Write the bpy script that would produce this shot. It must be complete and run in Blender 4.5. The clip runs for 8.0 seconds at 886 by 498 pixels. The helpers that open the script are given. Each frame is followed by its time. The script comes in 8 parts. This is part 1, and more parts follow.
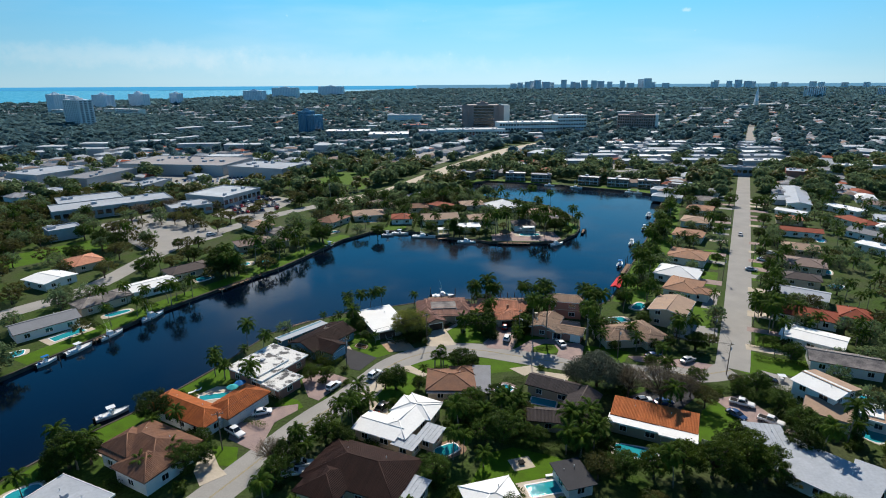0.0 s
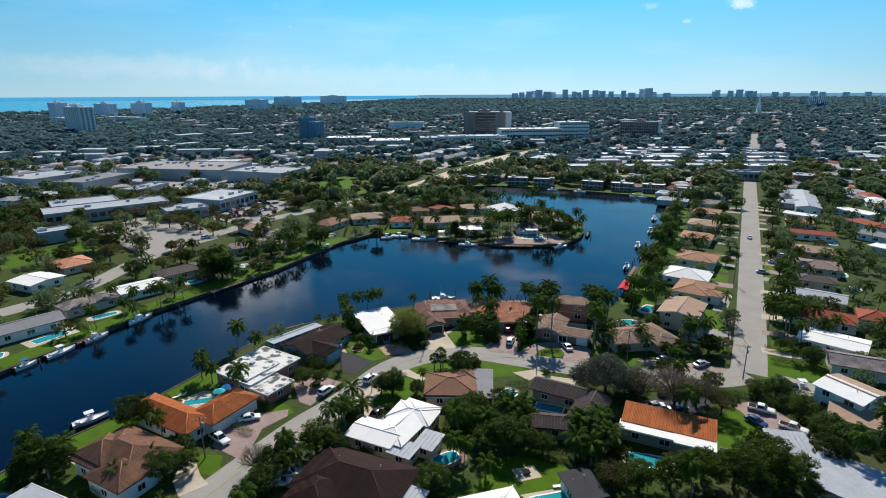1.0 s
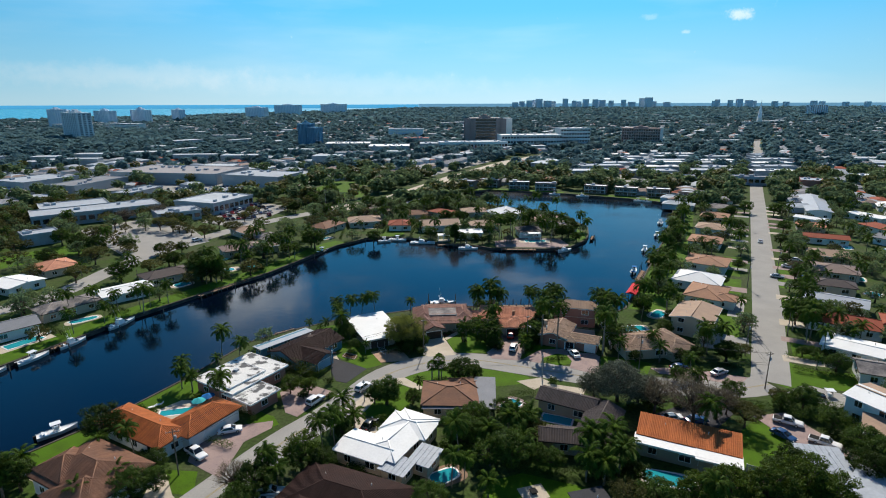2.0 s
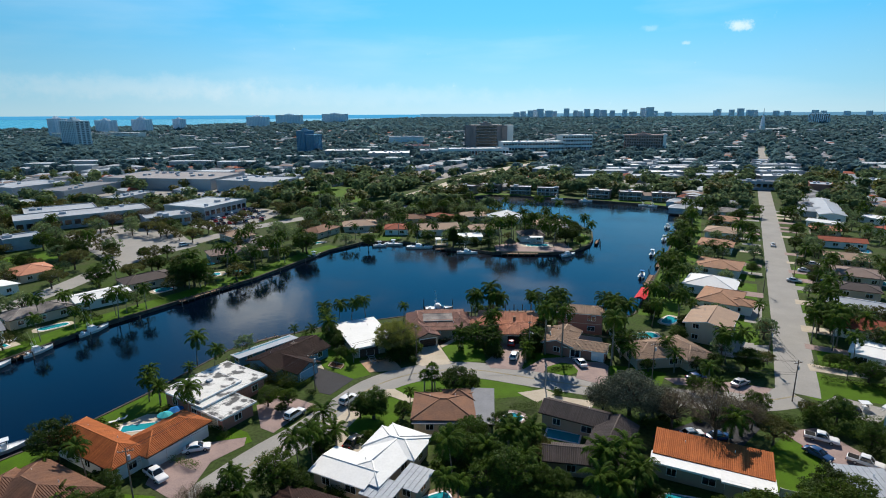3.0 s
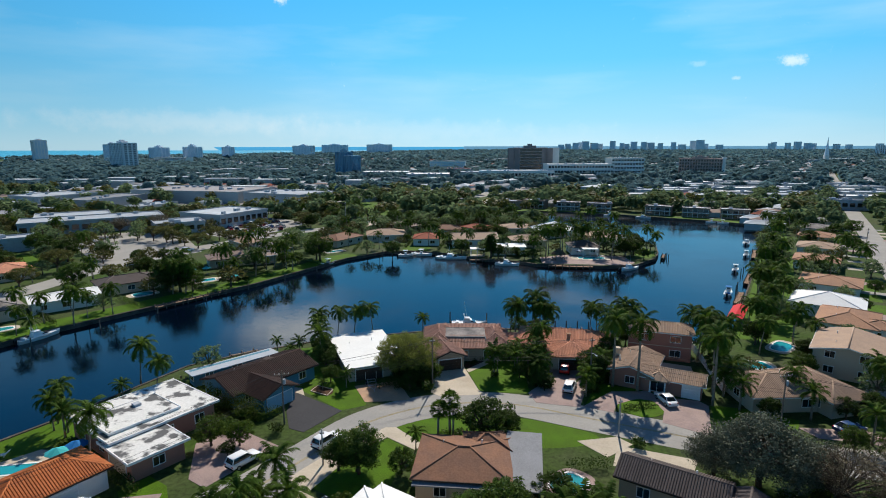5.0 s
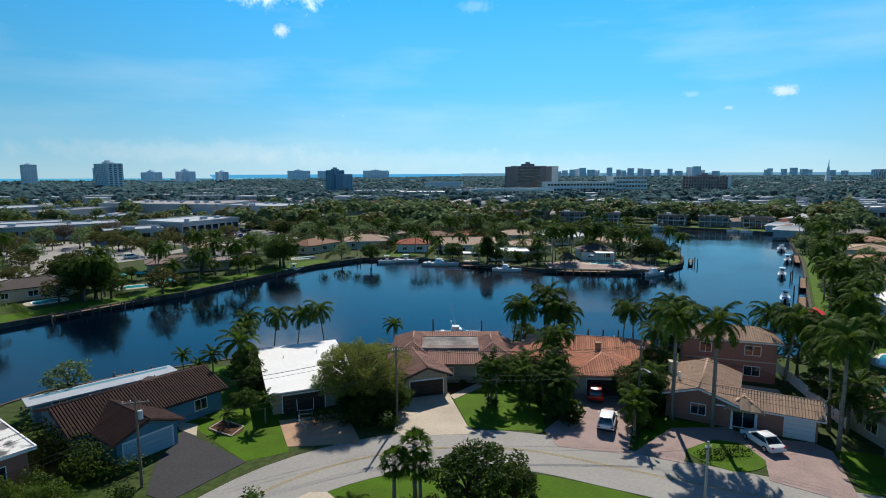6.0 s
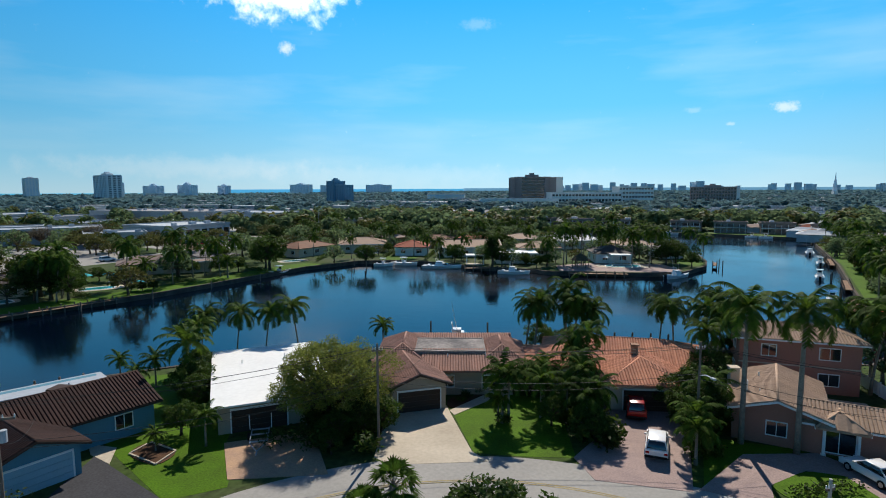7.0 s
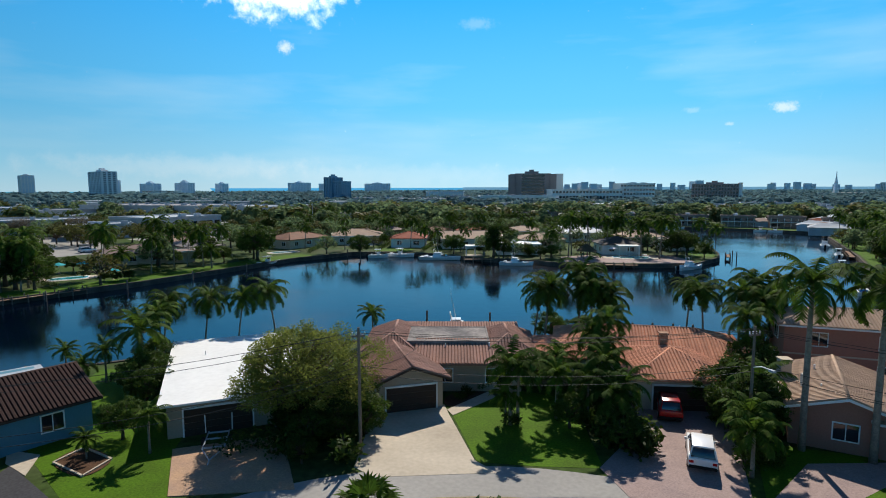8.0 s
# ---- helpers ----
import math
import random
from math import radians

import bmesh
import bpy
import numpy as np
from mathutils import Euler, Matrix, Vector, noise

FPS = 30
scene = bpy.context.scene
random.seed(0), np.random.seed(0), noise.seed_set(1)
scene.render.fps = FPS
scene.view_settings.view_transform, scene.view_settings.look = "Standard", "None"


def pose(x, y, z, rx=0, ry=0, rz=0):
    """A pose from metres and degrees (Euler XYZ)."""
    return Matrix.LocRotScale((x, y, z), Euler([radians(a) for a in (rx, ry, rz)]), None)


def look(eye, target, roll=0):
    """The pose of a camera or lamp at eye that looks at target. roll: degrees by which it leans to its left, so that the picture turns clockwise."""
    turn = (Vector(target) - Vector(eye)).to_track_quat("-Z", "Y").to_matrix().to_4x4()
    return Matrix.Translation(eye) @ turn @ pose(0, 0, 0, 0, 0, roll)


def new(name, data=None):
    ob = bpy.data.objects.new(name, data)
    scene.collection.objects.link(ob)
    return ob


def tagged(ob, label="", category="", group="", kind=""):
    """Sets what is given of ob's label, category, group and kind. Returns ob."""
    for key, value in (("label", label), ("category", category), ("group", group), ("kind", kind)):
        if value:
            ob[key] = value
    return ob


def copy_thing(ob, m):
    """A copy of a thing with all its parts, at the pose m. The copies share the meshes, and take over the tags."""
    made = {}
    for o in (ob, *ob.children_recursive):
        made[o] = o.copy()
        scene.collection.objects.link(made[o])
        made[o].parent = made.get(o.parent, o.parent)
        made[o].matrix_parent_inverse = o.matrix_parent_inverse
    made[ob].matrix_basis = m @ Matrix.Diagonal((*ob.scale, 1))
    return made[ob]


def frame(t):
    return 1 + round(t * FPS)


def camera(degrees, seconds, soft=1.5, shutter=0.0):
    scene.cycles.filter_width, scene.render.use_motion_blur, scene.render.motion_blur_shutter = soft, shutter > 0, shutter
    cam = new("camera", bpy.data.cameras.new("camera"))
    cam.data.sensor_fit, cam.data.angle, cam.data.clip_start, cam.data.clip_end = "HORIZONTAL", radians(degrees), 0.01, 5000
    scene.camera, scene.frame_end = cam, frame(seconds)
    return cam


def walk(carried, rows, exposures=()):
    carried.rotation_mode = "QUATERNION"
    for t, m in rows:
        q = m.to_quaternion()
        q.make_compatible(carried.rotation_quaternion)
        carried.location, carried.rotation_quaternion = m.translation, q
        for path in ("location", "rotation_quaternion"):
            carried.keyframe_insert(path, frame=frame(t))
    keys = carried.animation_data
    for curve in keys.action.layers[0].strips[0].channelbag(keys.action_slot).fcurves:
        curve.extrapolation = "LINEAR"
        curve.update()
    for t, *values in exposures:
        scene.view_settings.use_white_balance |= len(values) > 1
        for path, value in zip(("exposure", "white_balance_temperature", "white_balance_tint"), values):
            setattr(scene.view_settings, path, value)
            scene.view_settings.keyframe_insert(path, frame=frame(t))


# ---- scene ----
cam = camera(77.3, 8.0, 1.0)

PATH = [
    (0, (-0.197, -28.518, 75.024), (-0.241, -26.605, 74.44), -0.3),
    (0.5, (0.068, -25.844, 72.479), (0.02, -23.927, 71.912), -0.3),
    (1, (0.124, -22.31, 69.785), (0.074, -20.388, 69.235), -0.3),
    (1.5, (0.173, -18.026, 67.197), (0.123, -16.099, 66.663), -0.2),
    (1.7, (0.183, -16.332, 66.337), (0.133, -14.404, 65.808), -0.2),
    (2.8, (1.126, -5.771, 60.586), (1.072, -3.833, 60.095), -0.2),
    (3, (1.711, -3.319, 59.465), (1.654, -1.379, 58.981), -0.3),
    (3.2, (2.21, 0.4, 57.4), (2.14, 2.343, 56.935), -0.3),
    (3.5, (3.383, 9.077, 52.583), (3.281, 11.027, 52.152), -0.3),
    (4, (3.542, 17.933, 48.081), (3.379, 19.886, 47.68), -0.2),
    (4.5, (3.435, 23.076, 45.419), (3.251, 25.03, 45.035), -0.2),
    (4.7, (3.18, 25.884, 44.3), (2.989, 27.839, 43.924), -0.1),
    (5.3, (3.05, 37.3, 39.35), (2.82, 39.255, 38.99), -0.1),
    (5.5, (3.02, 44.3, 36.3), (2.78, 46.257, 35.95), -0.1),
    (5.8, (2.99, 54.7, 31.74), (2.75, 56.664, 31.43), -0.2),
    (6, (2.967, 61.672, 28.693), (2.765, 63.644, 28.425), -0.2),
    (6.1, (2.86, 65.0, 27.2), (2.652, 66.973, 26.945), -0.2),
    (6.2, (2.76, 67.3, 26.2), (2.55, 69.275, 25.955), -0.2),
    (6.5, (2.454, 71.322, 24.662), (2.241, 73.298, 24.434), -0.2),
    (7, (2.071, 76.045, 22.56), (1.858, 78.022, 22.347), -0.2),
    (7.5, (1.646, 80.283, 20.622), (1.435, 82.261, 20.409), -0.1),
    (8, (1.327, 84.535, 19.044), (1.118, 86.513, 18.829), -0.1),
]
walk(cam, [(t, look(eye, target, roll)) for t, eye, target, roll in PATH], [(0, 0.15, 6500, 10), (8, 0.1, 6500, 10)])

# ---- light ----
SUN_ELEVATION, SUN_AZIMUTH = 41.0, 6.0
world = bpy.data.worlds.new("sky")
scene.world = world
world.use_nodes = True
wn = world.node_tree.nodes
sky = wn.new("ShaderNodeTexSky")
sky.sky_type, sky.sun_disc = "NISHITA", False
sky.sun_elevation, sky.sun_rotation = radians(SUN_ELEVATION), radians(SUN_AZIMUTH)
sky.air_density, sky.dust_density, sky.ozone_density = 1.0, 0.2, 4.0
wn["Background"].inputs[1].default_value = 0.07
wl = world.node_tree.links.new
wl(sky.outputs[0], wn["Background"].inputs[0])
# clear tropical air: azure overhead, paler towards the horizon, with thin veils
where = wn.new("ShaderNodeTexCoord")
split = wn.new("ShaderNodeSeparateXYZ")
wl(where.outputs["Generated"], split.inputs[0])
azure = wn.new("ShaderNodeValToRGB")
stops = azure.color_ramp.elements
stops[0].position, stops[0].color = 0.0, (0.46, 0.74, 0.88, 1)
stops[1].position, stops[1].color = 1.0, (0.003, 0.035, 0.13, 1)
for spot, tint in ((0.04, (0.3, 0.66, 0.88, 1)), (0.14, (0.11, 0.52, 0.88, 1)), (0.32, (0.02, 0.36, 0.83, 1)), (0.43, (0.014, 0.22, 0.6, 1)), (0.55, (0.005, 0.06, 0.21, 1))):
    stops.new(spot).color = tint
wl(split.outputs["Z"], azure.inputs[0])
stretch = wn.new("ShaderNodeMapping")
stretch.inputs["Scale"].default_value = (1.6, 1.6, 9.0)
wl(where.outputs["Generated"], stretch.inputs["Vector"])
veil = wn.new("ShaderNodeTexNoise")
veil.inputs["Scale"].default_value, veil.inputs["Detail"].default_value = 1.7, 6
wl(stretch.outputs[0], veil.inputs["Vector"])
thin = wn.new("ShaderNodeMapRange")
thin.inputs["From Min"].default_value, thin.inputs["From Max"].default_value = 0.48, 0.8
thin.inputs["To Min"].default_value, thin.inputs["To Max"].default_value = 0.0, 0.34
wl(veil.outputs[0], thin.inputs["Value"])
misty = wn.new("ShaderNodeMix")
misty.data_type = "RGBA"
misty.inputs["B"].default_value = (0.62, 0.82, 0.92, 1)
wl(thin.outputs[0], misty.inputs["Factor"])
wl(azure.outputs[0], misty.inputs["A"])
clear = wn.new("ShaderNodeBackground")
clear.inputs[1].default_value = 1.0
# brighter round the sun
aim = wn.new("ShaderNodeVectorMath")
aim.operation = "DOT_PRODUCT"
_e, _a = radians(SUN_ELEVATION), radians(SUN_AZIMUTH)
aim.inputs[1].default_value = (math.sin(_a) * math.cos(_e), math.cos(_a) * math.cos(_e), math.sin(_e))
wl(where.outputs["Generated"], aim.inputs[0])
glare = wn.new("ShaderNodeMapRange")
glare.interpolation_type = "SMOOTHSTEP"
glare.inputs["From Min"].default_value, glare.inputs["From Max"].default_value = 0.5, 1.0
glare.inputs["To Min"].default_value, glare.inputs["To Max"].default_value = 0.8, 1.32
wl(aim.outputs["Value"], glare.inputs["Value"])
wl(glare.outputs[0], clear.inputs[1])
# fair-weather clouds: direction, half width, half height, density
tint = misty.outputs["Result"]
puff = wn.new("ShaderNodeTexNoise")
puff.inputs["Scale"].default_value, puff.inputs["Detail"].default_value, puff.inputs["Roughness"].default_value = 34, 9, 0.65
wl(where.outputs["Generated"], puff.inputs["Vector"])
fleck = wn.new("ShaderNodeTexNoise")
fleck.inputs["Scale"].default_value, fleck.inputs["Detail"].default_value, fleck.inputs["Roughness"].default_value = 75, 7, 0.7
wl(where.outputs["Generated"], fleck.inputs["Vector"])
for way, wide, high, dense in (((-1850, 4516, 1640), 0.17, 0.075, 1.0), ((-1770, 4516, 1150), 0.022, 0.016, 0.8), ((2119, 4516, 612), 0.034, 0.013, 0.7), ((1720, 4516, 490), 0.014, 0.006, 0.4), ((1450, 4516, 600), 0.02, 0.008, 0.2), ((-210, 4516, 1290), 0.05, 0.016, 0.16), ((-2600, 4516, 205), 0.4, 0.03, 0.26), ((-900, 4516, 120), 0.5, 0.03, 0.16)):
    d = Vector(way).normalized()
    off = wn.new("ShaderNodeVectorMath")
    off.operation = "SUBTRACT"
    off.inputs[1].default_value = d
    wl(where.outputs["Generated"], off.inputs[0])
    fit = wn.new("ShaderNodeVectorMath")
    fit.operation = "MULTIPLY"
    fit.inputs[1].default_value = (1 / wide, 1 / wide, 1 / high)
    wl(off.outputs[0], fit.inputs[0])
    far = wn.new("ShaderNodeVectorMath")
    far.operation = "LENGTH"
    wl(fit.outputs[0], far.inputs[0])
    core = wn.new("ShaderNodeMapRange")
    core.inputs["From Min"].default_value, core.inputs["From Max"].default_value = 0.1, 1.0
    core.inputs["To Min"].default_value, core.inputs["To Max"].default_value = 0.62, 0.0
    wl(far.outputs["Value"], core.inputs["Value"])
    total = wn.new("ShaderNodeMath")
    total.operation = "ADD"
    wl(core.outputs[0], total.inputs[0])
    wl((puff if wide > 0.1 else fleck).outputs[0], total.inputs[1])
    soft = wn.new("ShaderNodeMapRange")
    soft.interpolation_type = "SMOOTHSTEP"
    soft.inputs["From Min"].default_value, soft.inputs["From Max"].default_value = 0.66, 1.12
    soft.inputs["To Min"].default_value, soft.inputs["To Max"].default_value = 0.0, dense
    wl(total.outputs[0], soft.inputs["Value"])
    lay = wn.new("ShaderNodeMix")
    lay.data_type = "RGBA"
    lay.inputs["B"].default_value = (1.5, 1.6, 1.65, 1) if wide > 0.1 and dense > 0.5 else (0.8, 0.9, 0.95, 1)
    wl(soft.outputs[0], lay.inputs["Factor"])
    wl(tint, lay.inputs["A"])
    tint = lay.outputs["Result"]
wl(tint, clear.inputs[0])
both = wn.new("ShaderNodeMixShader")
both.inputs[0].default_value = 0.92
wl(wn["Background"].outputs[0], both.inputs[1])
wl(clear.outputs[0], both.inputs[2])
wl(both.outputs[0], wn["World Output"].inputs[0])
sun_data = bpy.data.lights.new("sun", "SUN")
sun_data.energy, sun_data.angle, sun_data.color = 5.0, radians(0.5), (1.0, 0.93, 0.82)
sun = new("sun", sun_data)
_e, _a = radians(SUN_ELEVATION), radians(SUN_AZIMUTH)
sun.matrix_basis = look((400 * math.sin(_a) * math.cos(_e), 400 * math.cos(_a) * math.cos(_e), 400 * math.sin(_e)), (0, 0, 0))

# ---- materials ----
def material(name, color, rough=0.8, metal=0.0, vary=0.25, scale=0.6, fine=8.0, bump=0.15, second=None, spread=0.5, specular=0.12, per_object=0.0, per_island=0.0, sheer=0.0, shift=0.0):
    """A surface with patches and grain: color drifts towards second in large patches and by grain in small ones."""
    m = bpy.data.materials.new(name)
    m.use_nodes = True
    nt = m.node_tree
    n, link = nt.nodes, nt.links.new
    b = n["Principled BSDF"]
    b.inputs["Roughness"].default_value = rough
    b.inputs["Metallic"].default_value = metal
    b.inputs["Specular IOR Level"].default_value = specular
    geo = n.new("ShaderNodeNewGeometry")
    pos = geo.outputs["Position"]
    big = n.new("ShaderNodeTexNoise")
    big.inputs["Scale"].default_value, big.inputs["Detail"].default_value = scale, 4
    link(pos, big.inputs["Vector"])
    small = n.new("ShaderNodeTexNoise")
    small.inputs["Scale"].default_value, small.inputs["Detail"].default_value = fine, 3
    link(pos, small.inputs["Vector"])
    ramp = n.new("ShaderNodeMapRange")
    ramp.inputs["From Min"].default_value, ramp.inputs["From Max"].default_value = 0.5 + shift - spread / 2, 0.5 + shift + spread / 2
    link(big.outputs[0], ramp.inputs["Value"])
    mix = n.new("ShaderNodeMix")
    mix.data_type = "RGBA"
    second = second or tuple(c * (1 - vary) for c in color)
    mix.inputs["A"].default_value, mix.inputs["B"].default_value = (*color, 1), (*second, 1)
    link(ramp.outputs[0], mix.inputs["Factor"])
    hsv = n.new("ShaderNodeHueSaturation")
    link(mix.outputs["Result"], hsv.inputs["Color"])
    val = n.new("ShaderNodeMapRange")
    val.inputs["From Min"].default_value, val.inputs["From Max"].default_value = 0.3, 0.7
    val.inputs["To Min"].default_value, val.inputs["To Max"].default_value = 1 - vary, 1 + vary * 0.6
    link(small.outputs[0], val.inputs["Value"])
    source = val.outputs[0]
    for amount, socket in ((per_object, n.new("ShaderNodeObjectInfo").outputs["Random"]), (per_island, geo.outputs["Random Per Island"])):
        if amount:
            r = n.new("ShaderNodeMapRange")
            r.inputs["To Min"].default_value, r.inputs["To Max"].default_value = 1 - amount, 1 + amount
            link(socket, r.inputs["Value"])
            mul = n.new("ShaderNodeMath")
            mul.operation = "MULTIPLY"
            link(source, mul.inputs[0])
            link(r.outputs[0], mul.inputs[1])
            source = mul.outputs[0]
    link(source, hsv.inputs["Value"])
    link(hsv.outputs[0], b.inputs["Base Color"])
    if bump:
        bp = n.new("ShaderNodeBump")
        bp.inputs["Strength"].default_value, bp.inputs["Distance"].default_value = bump, 0.05
        link(small.outputs[0], bp.inputs["Height"])
        link(bp.outputs[0], b.inputs["Normal"])
    if sheer:
        tr = n.new("ShaderNodeBsdfTranslucent")
        link(hsv.outputs[0], tr.inputs["Color"])
        ms = n.new("ShaderNodeMixShader")
        ms.inputs[0].default_value = sheer
        link(b.outputs[0], ms.inputs[1])
        link(tr.outputs[0], ms.inputs[2])
        link(ms.outputs[0], n["Material Output"].inputs["Surface"])
    return m


def water(name, color, rough, ripple, scale, swell=0.0):
    m = bpy.data.materials.new(name)
    m.use_nodes = True
    n, link = m.node_tree.nodes, m.node_tree.links.new
    b = n["Principled BSDF"]
    b.inputs["Base Color"].default_value = (*color, 1)
    b.inputs["IOR"].default_value = 1.33
    geo = n.new("ShaderNodeNewGeometry")
    wide = n.new("ShaderNodeTexNoise")
    wide.inputs["Scale"].default_value, wide.inputs["Detail"].default_value = 0.03, 3
    link(geo.outputs["Position"], wide.inputs["Vector"])
    rr = n.new("ShaderNodeMapRange")
    rr.inputs["From Min"].default_value, rr.inputs["From Max"].default_value = 0.4, 0.65
    rr.inputs["To Min"].default_value, rr.inputs["To Max"].default_value = rough * 0.6, rough * 1.6
    link(wide.outputs[0], rr.inputs["Value"])
    link(rr.outputs[0], b.inputs["Roughness"])
    nz = n.new("ShaderNodeTexNoise")
    nz.inputs["Scale"].default_value, nz.inputs["Detail"].default_value = scale, 4
    link(geo.outputs["Position"], nz.inputs["Vector"])
    bp = n.new("ShaderNodeBump")
    bp.inputs["Strength"].default_value, bp.inputs["Distance"].default_value = ripple, 0.08
    link(nz.outputs[0], bp.inputs["Height"])
    link(bp.outputs[0], b.inputs["Normal"])
    return m


def glass(name, color, rough=0.06):
    m = bpy.data.materials.new(name)
    m.use_nodes = True
    b = m.node_tree.nodes["Principled BSDF"]
    b.inputs["Base Color"].default_value = (*color, 1)
    b.inputs["Roughness"].default_value = rough
    b.inputs["Specular IOR Level"].default_value = 0.9
    return m


GRASS = material("lawn_grass", (0.075, 0.165, 0.004), 0.9, vary=0.3, scale=0.35, fine=6, second=(0.055, 0.105, 0.006), bump=0.4)
EARTH = material("suburban_ground", (0.042, 0.082, 0.01), 0.95, vary=0.4, scale=0.09, fine=1.5, second=(0.06, 0.075, 0.03), spread=0.3, bump=0.3)
ASPHALT = material("worn_asphalt", (0.35, 0.335, 0.31), 0.9, vary=0.1, scale=0.15, fine=3.0, second=(0.29, 0.28, 0.26), bump=0.03)
NEW_ASPHALT = material("dark_asphalt", (0.06, 0.06, 0.065), 0.9, vary=0.2, scale=0.3, fine=6.0, bump=0.1)
CONCRETE = material("pale_concrete", (0.55, 0.48, 0.38), 0.85, vary=0.09, scale=0.25, fine=3, second=(0.42, 0.36, 0.28), bump=0.03)
PAVER = material("pink_pavers", (0.38, 0.28, 0.25), 0.85, vary=0.2, scale=0.5, fine=9, second=(0.28, 0.21, 0.2), bump=0.2)
# Concrete darkened towards black-brown: the wall's shade sits in both colours.
SEAWALL = material("seawall_concrete", (0.13, 0.11, 0.09), 0.9, vary=0.25, scale=0.5, fine=4, second=(0.05, 0.042, 0.036))
WATER = water("lagoon_water", (0.0004, 0.003, 0.0095), 0.12, 0.18, 0.45)
SEA = water("ocean_water", (0.03, 0.33, 0.5), 0.5, 0.5, 0.2)
POOL = water("pool_water", (0.02, 0.29, 0.33), 0.05, 0.25, 2.5)
WHITE_ROOF = material("white_roof_paint", (0.82, 0.82, 0.8), 0.7, vary=0.05, scale=0.3, fine=2.5, second=(0.74, 0.74, 0.72), bump=0.1)
STAINED_ROOF = material("stained_white_roof", (0.68, 0.67, 0.64), 0.8, vary=0.12, scale=0.36, fine=3, second=(0.12, 0.12, 0.12), spread=0.07, shift=0.04, bump=0.1)
GREY_ROOF = material("grey_roof_shingle", (0.26, 0.265, 0.28), 0.85, vary=0.15, scale=0.4, fine=5, bump=0.2)
METAL_ROOF = material("pale_metal_roof", (0.42, 0.45, 0.49), 0.55, vary=0.1, scale=0.3, fine=2, second=(0.34, 0.37, 0.41))
ORANGE_TILE = material("orange_clay_tile", (0.5, 0.16, 0.05), 0.8, vary=0.22, scale=0.5, fine=4, second=(0.38, 0.12, 0.045), bump=0.2, per_island=0.12)
BROWN_TILE = material("brown_tile", (0.25, 0.125, 0.075), 0.8, vary=0.2, scale=0.5, fine=4, second=(0.18, 0.1, 0.07), bump=0.2, per_island=0.12)
DARK_TILE = material("dark_brown_tile", (0.048, 0.023, 0.018), 0.75, vary=0.25, scale=0.5, fine=4, second=(0.034, 0.018, 0.015), bump=0.2, per_island=0.15)
PINK_TILE = material("salmon_tile", (0.6, 0.28, 0.17), 0.8, vary=0.2, scale=0.5, fine=4, second=(0.45, 0.2, 0.13), bump=0.2, per_island=0.15)
TAN_TILE = material("tan_tile", (0.42, 0.29, 0.2), 0.8, vary=0.15, scale=0.5, fine=4, second=(0.34, 0.24, 0.18), bump=0.2, per_island=0.1)
TAUPE_TILE = material("taupe_tile", (0.27, 0.2, 0.17), 0.8, vary=0.15, scale=0.5, fine=4, bump=0.2, per_island=0.1)
GREY_TILE = material("grey_brown_tile", (0.11, 0.09, 0.085), 0.8, vary=0.2, scale=0.5, fine=4, bump=0.2, per_island=0.12)
RED_TILE = material("red_tile", (0.34, 0.09, 0.05), 0.8, vary=0.2, scale=0.5, fine=4, bump=0.2, per_island=0.1)
CEMENT_ROOF = material("weathered_cement_roof", (0.3, 0.27, 0.25), 0.9, vary=0.3, scale=0.35, fine=3, second=(0.13, 0.12, 0.12), spread=0.3)
STUCCO_WHITE = material("white_stucco", (0.75, 0.74, 0.7), 0.9, vary=0.06, scale=0.4, fine=10)
STUCCO_BEIGE = material("beige_stucco", (0.55, 0.46, 0.35), 0.9, vary=0.08, scale=0.4, fine=10)
STUCCO_BLUE = material("blue_painted_wall", (0.1, 0.24, 0.32), 0.85, vary=0.08, scale=0.4, fine=10)
PALE_BLUE = material("pale_blue_garage_paint", (0.3, 0.46, 0.55), 0.7, vary=0.06, bump=0.05)
STUCCO_PINK = material("pink_stucco", (0.4, 0.19, 0.14), 0.9, vary=0.08, scale=0.4, fine=10)
STUCCO_TAN = material("tan_stucco", (0.42, 0.33, 0.25), 0.9, vary=0.08, scale=0.4, fine=10)
TRIM = material("white_trim_paint", (0.8, 0.8, 0.78), 0.5, vary=0.04, bump=0)
GARAGE_DARK = material("brown_garage_door", (0.07, 0.045, 0.035), 0.6, vary=0.1, bump=0.05)
PANE = glass("window_glass", (0.015, 0.02, 0.025))
BLUE_PANE = glass("blue_tower_glass", (0.05, 0.19, 0.31), 0.25)
DARK_BAND = glass("dark_office_glass", (0.02, 0.015, 0.015), 0.2)
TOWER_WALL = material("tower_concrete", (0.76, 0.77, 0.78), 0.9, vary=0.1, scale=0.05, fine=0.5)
# The pale blue cast of distance haze is put into this wall colour.
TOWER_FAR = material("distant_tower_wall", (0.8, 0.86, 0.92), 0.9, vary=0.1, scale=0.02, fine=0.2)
BRICK_WALL = material("red_brown_hotel_wall", (0.42, 0.3, 0.27), 0.8, vary=0.1, scale=0.1, fine=1)
BROWN_WALL = material("brown_office_wall", (0.29, 0.25, 0.24), 0.7, vary=0.1, scale=0.1, fine=1)
WOOD = material("weathered_dock_wood", (0.3, 0.18, 0.11), 0.9, vary=0.25, scale=1.2, fine=12, second=(0.22, 0.16, 0.12))
POLE_WOOD = material("grey_pole_wood", (0.2, 0.16, 0.13), 0.9, vary=0.2, scale=1.5, fine=10)
CONCRETE_POLE = material("concrete_pole", (0.45, 0.43, 0.4), 0.9, vary=0.1)
